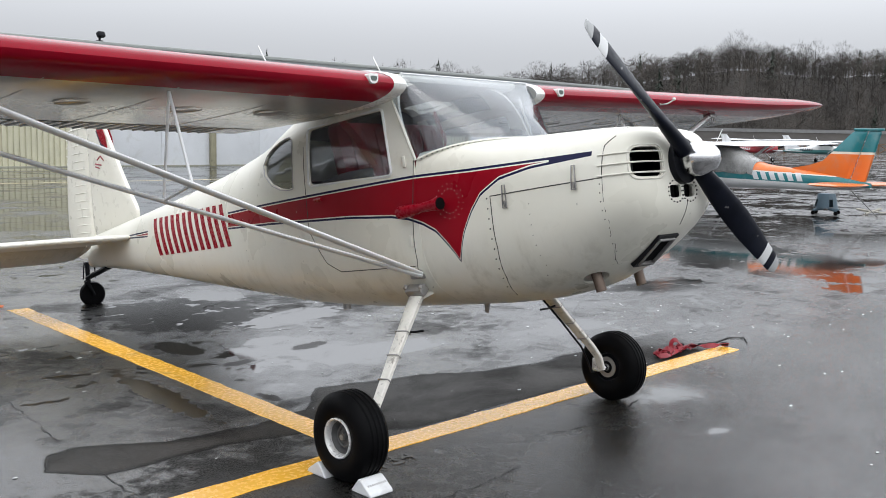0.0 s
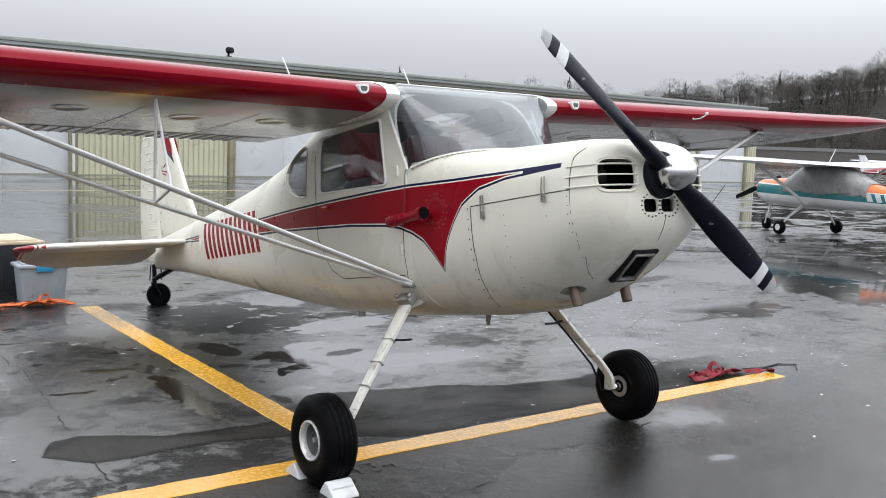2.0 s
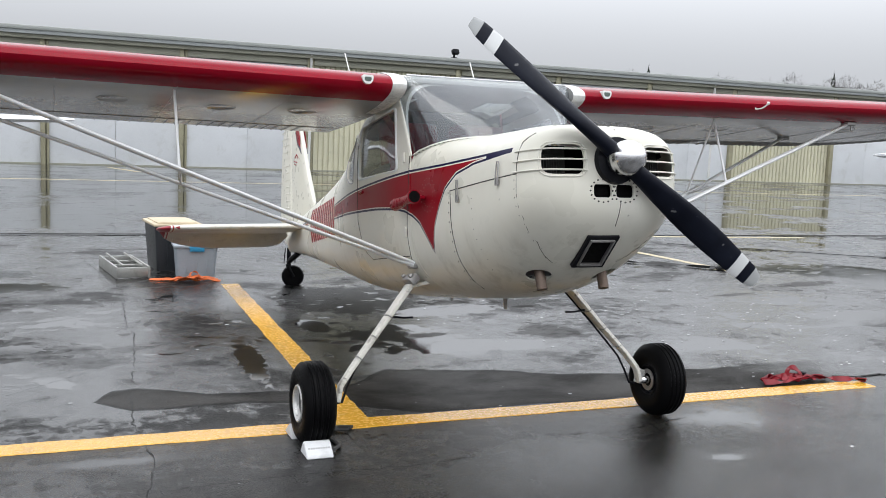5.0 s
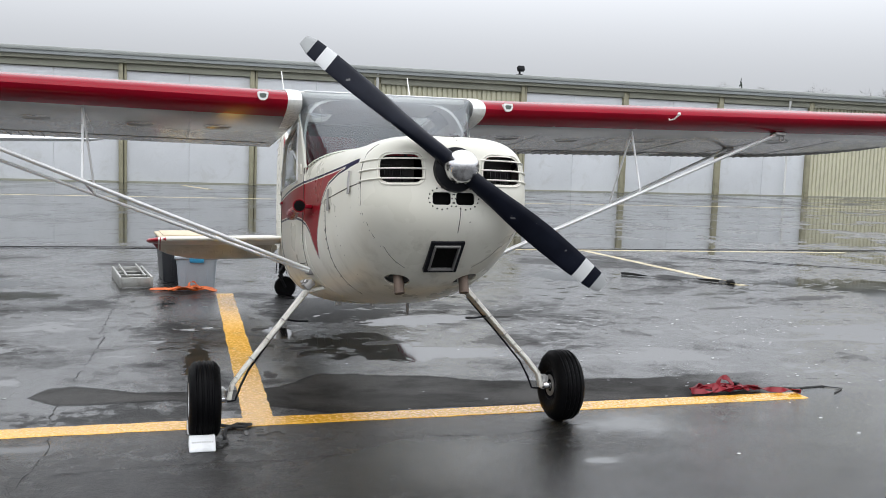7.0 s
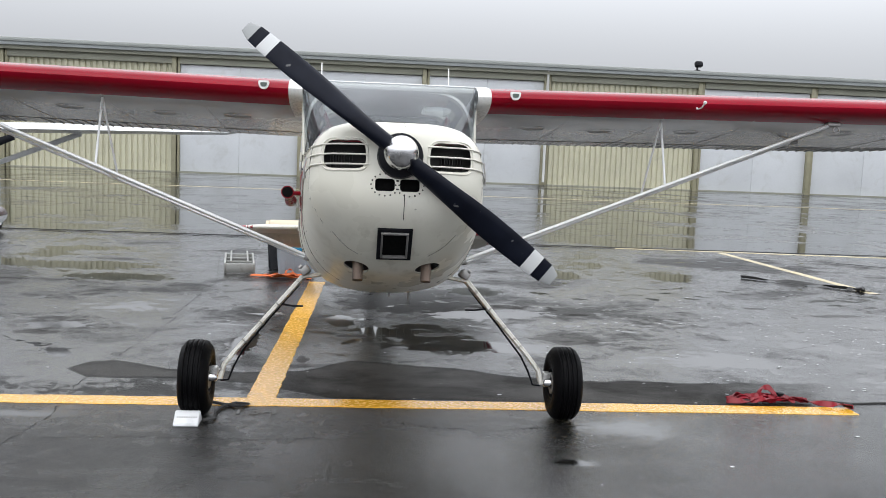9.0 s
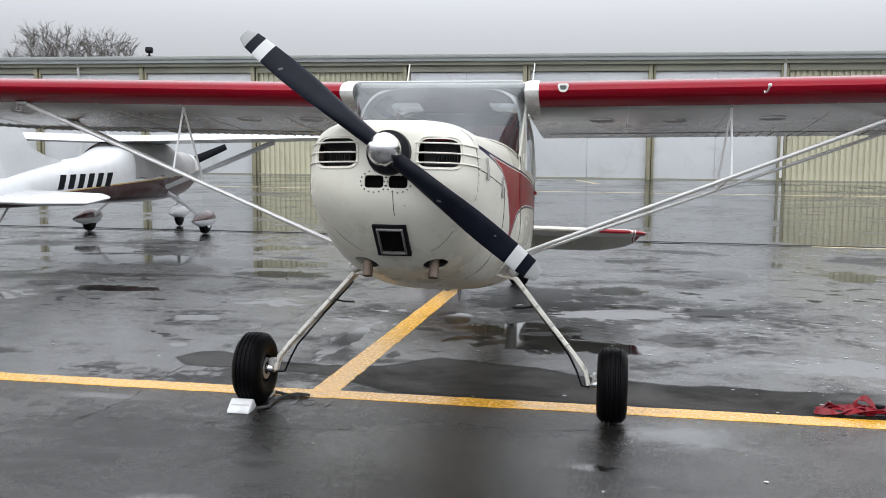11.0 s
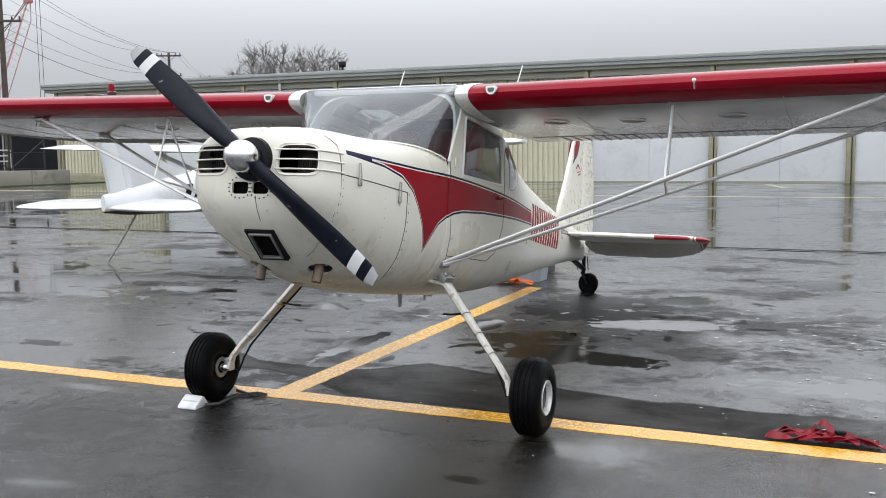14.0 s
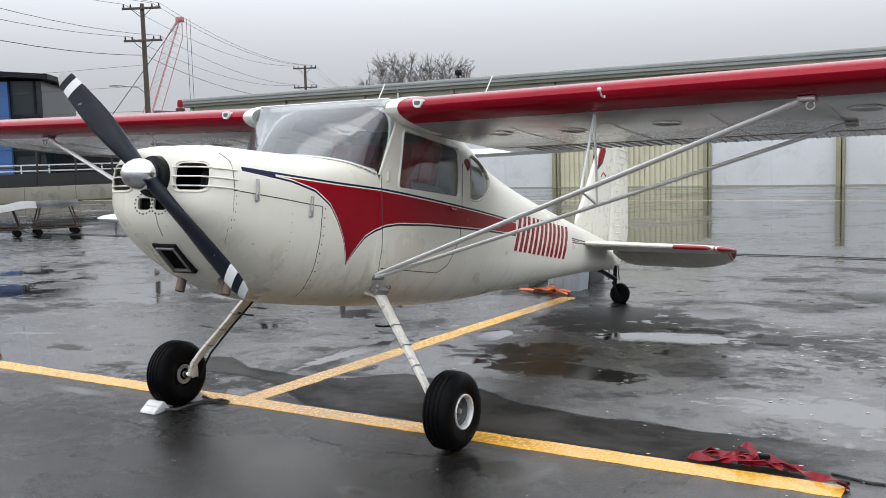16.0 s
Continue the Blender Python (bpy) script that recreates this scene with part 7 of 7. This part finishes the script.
def crown_tree(verts, faces, base, h, rnd, twigs):
    """A far bare tree: trunk, limbs and a rounded crown of fine rising twigs."""
    b = Vector(base)
    rx, rz, mid = h * rnd.uniform(0.30, 0.40), h * rnd.uniform(0.36, 0.44), h * 0.54

    def blade(p, c, w):
        side = (c - p).cross(Vector((rnd.random() - 0.5, rnd.random() - 0.5, 0.1))).normalized() * w
        n = len(verts)
        verts.extend([tuple(p + side), tuple(p - side), tuple(c)])
        faces.append((n, n + 1, n + 2))

    blade(b, b + Vector((0, 0, h * 0.9)), 0.022 * h)
    for k in range(6):
        a = rnd.random() * 6.283
        blade(b + Vector((0, 0, h * rnd.uniform(0.2, 0.5))), b + Vector((rx * 0.8 * math.cos(a), rx * 0.8 * math.sin(a), mid + rz * rnd.uniform(0.2, 0.7))), 0.009 * h)
    for k in range(twigs):
        a, z = rnd.random() * 6.283, rnd.uniform(-0.9, 1.0)
        r = math.sqrt(1 - z * z) * rnd.random() ** 0.4
        out = Vector((math.cos(a) * r, math.sin(a) * r, z))
        p = b + Vector((out.x * rx, out.y * rx, mid + out.z * rz * rnd.uniform(0.7, 1.0)))
        d = (out * 0.9 + Vector((rnd.gauss(0, 0.5), rnd.gauss(0, 0.5), rnd.gauss(0.2, 0.4)))).normalized()
        blade(p, p + d * h * rnd.uniform(0.05, 0.11), rnd.uniform(0.03, 0.065))


rnd = random.Random(21)
woods = [([], []), ([], [])]
cv, cf = [], []
for k in range(2500):
    along = rnd.uniform(-185, 195)
    u = rnd.uniform(-22, 66)
    x, y = 250 + along * 0.785 + u * 0.62, 168 - along * 0.62 + u * 0.785
    base = (x, y, hill_at(x, y) - 0.5)
    tv, tf = woods[rnd.random() < 0.4]
    if rnd.random() < 0.018:
        conifer(cv, cf, base, rnd.uniform(9, 15), rnd)
    elif k % 4 == 0:
        crown_tree(tv, tf, base, rnd.uniform(3.5, 6.5), rnd, 190)
    else:
        crown_tree(tv, tf, base, rnd.uniform(7.5, 11.5) * (1.4 if rnd.random() < 0.10 else 1), rnd, 330 if u > 25 else 220)
mesh_from("bare_woods", *woods[0], M_TWIG, "dense bare winter woods on the hillside", "woods")
mesh_from("pale_bare_woods", *woods[1], M_TWIGP, "paler bare crowns among the winter woods", "woods")
mesh_from("conifers", cv, cf, M_CONIFER, "scattered dark conifers among bare trees", "woods")
# two bare trees behind the hangar
for n, (x, y, h) in enumerate(((-41.1, 64.6, 9.6), (-37.6, 66.5, 9.3))):
    tv, tf = [], []
    dome_tree(tv, tf, h, random.Random(40 + n))
    me = bpy.data.meshes.new("bare_tree")
    me.from_pydata(tv, [], tf)
    me.materials.append(M_BARK)
    tr = tagged(new("bare_tree", me), "round-crowned leafless tree behind the hangar", "tree", "bare trees")
    tr.matrix_world = pose(x, y, 0)

# road, car and fence below the hill
BANK = pose(205, 76, 0, 0, 0, -60)
q = bmesh.new()
prism(q, [(-14, -0.1), (-9, 1.6), (-4, 3.9), (9, 3.9), (9, -0.1)], -150, 90, 0)
bank = part("scrub_bank", q, M_SLOPE)
bank.matrix_world = BANK
tagged(bank, "dark scrub bank below the woods", "bank", kind="structure")
q = bmesh.new()
at_box(q, (-150, -4.2, 3.85), (90, 6, 4.55))
road = part("far_road", q, M_ROAD)
road.matrix_world = BANK
tagged(road, "pale raised road below the woods", "road", kind="structure")
fence = thing("rusty_fence", pose(163, 70, 0, 0, 0, -60) @ Matrix.Diagonal((2.6, 1, 0.85, 1)), "rusty lattice fence at the far edge of the field", "fence")
for k in range(41):
    q = bmesh.new()
    at_box(q, (-20 + k - 0.05, -0.05, 0), (-20 + k + 0.05, 0.05, 2.0))
    part("post", q, M_BROWN, fence)
    if k < 40:
        q = bmesh.new()
        tube(q, [(-20 + k, 0, 0.1), (-19 + k, 0, 1.9)], 0.05, 4)
        tube(q, [(-20 + k, 0.06, 1.9), (-19 + k, 0.06, 0.1)], 0.05, 4)
        part("lattice", q, M_BROWN, fence)
q = bmesh.new()
at_box(q, (-20, -0.08, 1.92), (20, 0.08, 2.05))
part("rail", q, M_BROWN, fence)

# low wall, verge and fence beside the street
WALL = pose(-33.6, 33.6, 0, 0, 0, -101.5)
q = bmesh.new()
for k in range(11):
    at_box(q, (k * 2.5 + (0.36 if k == 0 else 0.01), -0.2, -0.1), (k * 2.5 + 2.49, 0.25, 0.72), 0.02)
wall = part("retaining_wall", q, M_CONC)
wall.matrix_world = WALL
tagged(wall, "stained concrete retaining wall along the apron", "wall", kind="structure")
q = bmesh.new()
at_box(q, (-4, 0.2, -0.1), (27.5, 0.9, 0.04))
verge = part("grass_verge", q, M_GRASS)
verge.matrix_world = WALL
tagged(verge, "strip of wet grass at the foot of a wall", "grass", kind="structure")
q = bmesh.new()
at_box(q, (0.4, -60, -0.2), (60, -0.2, 0.66))
street = part("raised_street", q, M_SLOPE)
street.matrix_world = WALL
tagged(street, "raised street level behind the wall", "street", kind="structure")
fence = thing("black_fence", WALL @ pose(0, 0, 0.72), "black steel mesh fence on top of a concrete wall", "fence")
for k in range(14):
    q = bmesh.new()
    at_box(q, (1.6 + k * 1.9 - 0.035, -0.035, 0), (1.6 + k * 1.9 + 0.035, 0.035, 1.75))
    part("post", q, M_FENCE, fence)
for z in (0.1, 0.9, 1.7):
    q = bmesh.new()
    at_box(q, (1.6, -0.015, z - 0.018), (26.8, 0.015, z + 0.018))
    part("rail", q, M_FENCE, fence)
q = bmesh.new()
at_box(q, (5.4, -0.02, 0.0), (26.8, 0.0, 0.62))
part("kick_panel", q, M_FENCE, fence, "black solid panel along the foot of the fence")
for a, c in ((1.6, 3.5), (5.4, 3.5)):
    q = bmesh.new()
    tube(q, [(a, 0, 1.5), (c, 0, 0.05)], 0.025, 5)
    part("brace", q, M_FENCE, fence)
guard = thing("guard_rail", WALL @ pose(0, -5.5, 0.7), "white-painted guard rail along the street", "railing")
for z in (0.45, 0.75, 1.05):
    q = bmesh.new()
    at_box(q, (0, -0.03, z - 0.035), (27, 0.03, z + 0.035))
    part("rail", q, M_GREYW, guard)
for k in range(19):
    q = bmesh.new()
    at_box(q, (k * 1.5 - 0.03, -0.03, 0), (k * 1.5 + 0.03, 0.03, 1.05))
    part("post", q, M_GREYW, guard)

# modern building across the street
bld = thing("office_building", pose(-66, 42, 0, 0, 0, 38), "dark modern building with a slanting roof and blue corner", "building")
q = bmesh.new()
at_box(q, (-9, 0, 0), (5.0, 10.5, 8.4))
part("wall", q, M_BLWIN, bld, "glazed wall")
for k in range(8):
    q = bmesh.new()
    at_box(q, (-8.9 + k * 1.9, -0.15, 0.3), (-8.75 + k * 1.9, 0.0, 8.4))
    part("mullion", q, M_BLDK, bld)
for z in (2.6, 5.4):
    q = bmesh.new()
    at_box(q, (-9, -0.18, z), (5.0, 0.0, z + 0.4))
    part("spandrel", q, M_BLDK, bld)
q = bmesh.new()
prism(q, [(-10.5, 9.6), (5.8, 8.45), (5.8, 8.85), (-10.5, 10.0)], -1.2, 11.5, 1)
part("roof", q, M_BLDK, bld, "slanting charcoal roof")
q = bmesh.new()
at_box(q, (-12, -0.6, 0), (2.6, 6, 8.3))
part("blue_corner", q, M_BLBLUE, bld, "blue clad corner block")
low = thing("roadside_building", pose(-52, 55, 0, 0, 0, 35), "low dark building across the street", "building")
q = bmesh.new()
at_box(q, (-16, 0, 0), (2, 8, 3.6))
part("wall", q, M_BLDK, low)
q = bmesh.new()
at_box(q, (-16.4, -0.4, 3.6), (2.4, 8.4, 3.9))
part("roof", q, M_ROOF, low)

# utility poles and their wires
def utility_pole(x, y, h, turn, arms):
    t = thing("utility_pole", pose(x, y, 0, 0, 0, turn), "weathered wooden utility pole with cross arms", "utility pole", "utility poles")
    q = bmesh.new()
    tube(q, [(0, 0, 0), (0, 0, h)], [0.21, 0.13], 10)
    part("pole", q, M_WOODP, t)
    for z in arms:
        q = bmesh.new()
        box(q, (2.5, 0.12, 0.14), pose(0, -0.14, z), 0.01)
        for s in (-1, 1):
            tube(q, [(s * 0.7, -0.16, z), (0, -0.1, z - 0.6)], 0.025, 5)
        arm = part("cross_arm", q, M_WOODP, t)
        for x2 in (-1.15, -0.7, 0.7, 1.15):
            q = bmesh.new()
            lathe(q, [(0.05, 0.0), (0.06, 0.08), (0.04, 0.2), (0, 0.22)], pose(x2, -0.14, z + 0.06, 0, -90, 0), 8)
            part("insulator", q, M_WIRE, arm)
    return t


POLES = [(-26.0, 2.0, 11.6), (-43.4, 38.8, 11.7), (-60.1, 75.8, 11.5), (-74.3, 102.4, 11.5), (-92, 135, 11.5)]
for n, (x, y, h) in enumerate(POLES[1:]):
    utility_pole(x, y, h, 25, (h - 0.3, h - 2.3))
rnd = random.Random(3)
for a, c in zip(POLES, POLES[1:]):
    for dz, off in ((0.0, -1.15), (0.0, 0.7), (0.0, 1.15), (-2.0, -1.0), (-2.0, 1.0), (-3.2, 0.0)):
        q = bmesh.new()
        ox, oy = off * math.cos(radians(25)), off * math.sin(radians(25))
        pts = []
        for k in range(13):
            t = k / 12
            sag = 1.0 * (1 - (2 * t - 1) ** 2)
            pts.append((a[0] + (c[0] - a[0]) * t + ox, a[1] + (c[1] - a[1]) * t + oy, a[2] + (c[2] - a[2]) * t + dz - sag))
        tube(q, pts, 0.013 if dz > -3 else 0.018, 4)
        tagged(part("overhead_wire", q, M_WIRE), "black overhead wire between poles", "wire", "overhead wires")
for n, (z0, z1) in enumerate(((6.4, 6.6), (5.2, 5.0), (7.4, 7.9))):
    q = bmesh.new()
    tube(q, [(-75 + 0 * n, 22, z0), (-60, 31, z0 - 0.3), (-43.4, 38.8, z1)], 0.010, 4)
    tagged(part("overhead_wire", q, M_WIRE), "black overhead wire between poles", "wire", "overhead wires")
lamp = thing("street_lamp", pose(-54.9, 49.2, 0), "slim street lamp with a curved arm", "street lamp")
q = bmesh.new()
tube(q, [(0, 0, 0), (0, 0, 7.2), (-0.5, -0.3, 7.7), (-2.0, -1.1, 7.9)], 0.06, 6)
part("post", q, M_STEEL, lamp)
q = bmesh.new()
box(q, (0.7, 0.25, 0.14), pose(-2.2, -1.2, 7.88, 0, 0, 30), 0.04)
part("lamp_head", q, M_STEEL, lamp)

# lattice crane
crane = thing("lattice_crane", pose(-112.6, 102.6, 0), "tall red and white lattice crane boom", "crane")
A0, A1 = Vector((-1.5, -1.0, 4.0)), Vector((3.4, 3.9, 24.2))
for i in range(4):
    q = bmesh.new()
    o0 = Vector(((i % 2 - 0.5) * 2.0, (i // 2 - 0.5) * 2.0, 0))
    tube(q, [A0 + o0, A0.lerp(A1, 0.85) + o0 * 0.9, A1 + o0 * 0.25], 0.06, 4)
    part("chord", q, M_CRANER, crane)
q = bmesh.new()
for k in range(22):
    f0, f1 = k / 22, (k + 1) / 22
    for i, j in ((0, 1), (1, 3), (3, 2), (2, 0)):
        o = [Vector(((m % 2 - 0.5) * 2.0, (m // 2 - 0.5) * 2.0, 0)) for m in (i, j)]
        w0, w1 = (0.9 if f0 < 0.85 else 0.4), (0.9 if f1 < 0.85 else 0.4)
        tube(q, [A0.lerp(A1, f0) + o[0] * w0, A0.lerp(A1, f1) + o[1] * w1], 0.045, 3)
tagged(part("lacing", q, M_GREYW, crane, "pale diagonal lacing"), kind="stuff")
q = bmesh.new()
box(q, (1.1, 0.9, 0.8), pose(*A1), 0.1)
part("boom_head", q, M_CRANER, crane)
q = bmesh.new()
for d in (0, 0.8):
    tube(q, [A1 + Vector((1.0 + d, 0.4, 0)), A1 + Vector((1.0 + d, 0.4, -16))], 0.05, 4)
box(q, (0.7, 0.5, 1.4), pose(A1.x + 1.4, A1.y + 0.4, A1.z - 16.6), 0.1)
part("hoist_line", q, M_WIRE, crane)
q = bmesh.new()
tube(q, [A1, A0 + Vector((-9, -5, -2))], 0.06, 4)
part("stay", q, M_WIRE, crane)
q = bmesh.new()
box(q, (7, 4, 4), pose(A0.x - 3, A0.y - 1, 2.0), 0.2)
part("crane_body", q, M_CRANER, crane)

# flat carts under a tarpaulin
M_TARP = surf("silver_tarpaulin", (0.50, 0.51, 0.51), 0.45, vary=0.15, big=3, dirt=((0.05, 0.05, 0.06), 0.5))
M_RUST = surf("rusty_steel_frame", (0.05, 0.03, 0.024), 0.8, vary=0.3)
cart = thing("flat_cart", pose(-16.6, 10.0, 0, 0, 0, 58) @ Matrix.Diagonal((1, 1, 0.85, 1)), "low rusty equipment carts under a silver tarpaulin", "cart")
for k, x in enumerate((-1.6, -0.4, 0.9)):
    q = bmesh.new()
    for dy in (-0.35, 0.35):
        tube(q, [(x - 0.55, dy, 0.22), (x + 0.55, dy, 0.22)], 0.03, 6)
        tube(q, [(x - 0.5, dy, 0.22), (x - 0.35, dy, 0.8)], 0.018, 5)
        tube(q, [(x + 0.5, dy, 0.22), (x + 0.35, dy, 0.8)], 0.018, 5)
    for dx in (-0.5, 0, 0.5):
        tube(q, [(x + dx, -0.35, 0.22), (x + dx, 0.35, 0.22)], 0.025, 6)
    part("frame", q, M_RUST, cart, "rusty trolley frame")
    for dx in (-0.42, 0.42):
        for dy in (-0.33, 0.33):
            q = bmesh.new()
            lathe(q, [(0, -0.03), (0.09, -0.03), (0.1, 0), (0.09, 0.03), (0, 0.03)], pose(x + dx, dy, 0.1, 0, 0, 90), 12)
            part("wheel", q, M_RUBBER, cart)
q = bmesh.new()
rows = []
rnd = random.Random(6)
for i in range(18):
    x = -2.4 + i * 0.17
    row = []
    for j in range(9):
        y = -0.62 + j * 0.155
        z = 0.92 - 0.16 * (abs(y) / 0.62) ** 3 + 0.05 * math.sin(i * 0.9) + 0.03 * rnd.random()
        row.append(q.verts.new((x, y, z)))
    rows.append(row)
for a, c in zip(rows, rows[1:]):
    for j in range(8):
        q.faces.new((a[j], a[j + 1], c[j + 1], c[j]))
bmesh.ops.solidify(q, geom=list(q.faces), thickness=0.01)
part("tarpaulin", q, M_TARP, cart, "silver tarpaulin")
q = bmesh.new()
rows = []
for i in range(8):
    x = 0.45 + i * 0.14
    rows.append([q.verts.new((x, -0.66 + j * 0.165, 0.955 - 0.16 * (abs(-0.66 + j * 0.165) / 0.66) ** 3 + 0.04 * math.sin(i * 1.3 + j))) for j in range(9)])
for a, c in zip(rows, rows[1:]):
    for j in range(8):
        q.faces.new((a[j], a[j + 1], c[j + 1], c[j]))
bmesh.ops.solidify(q, geom=list(q.faces), thickness=0.012)
part("dark_tarpaulin", q, M_BINB, cart, "dark end of the tarpaulin")
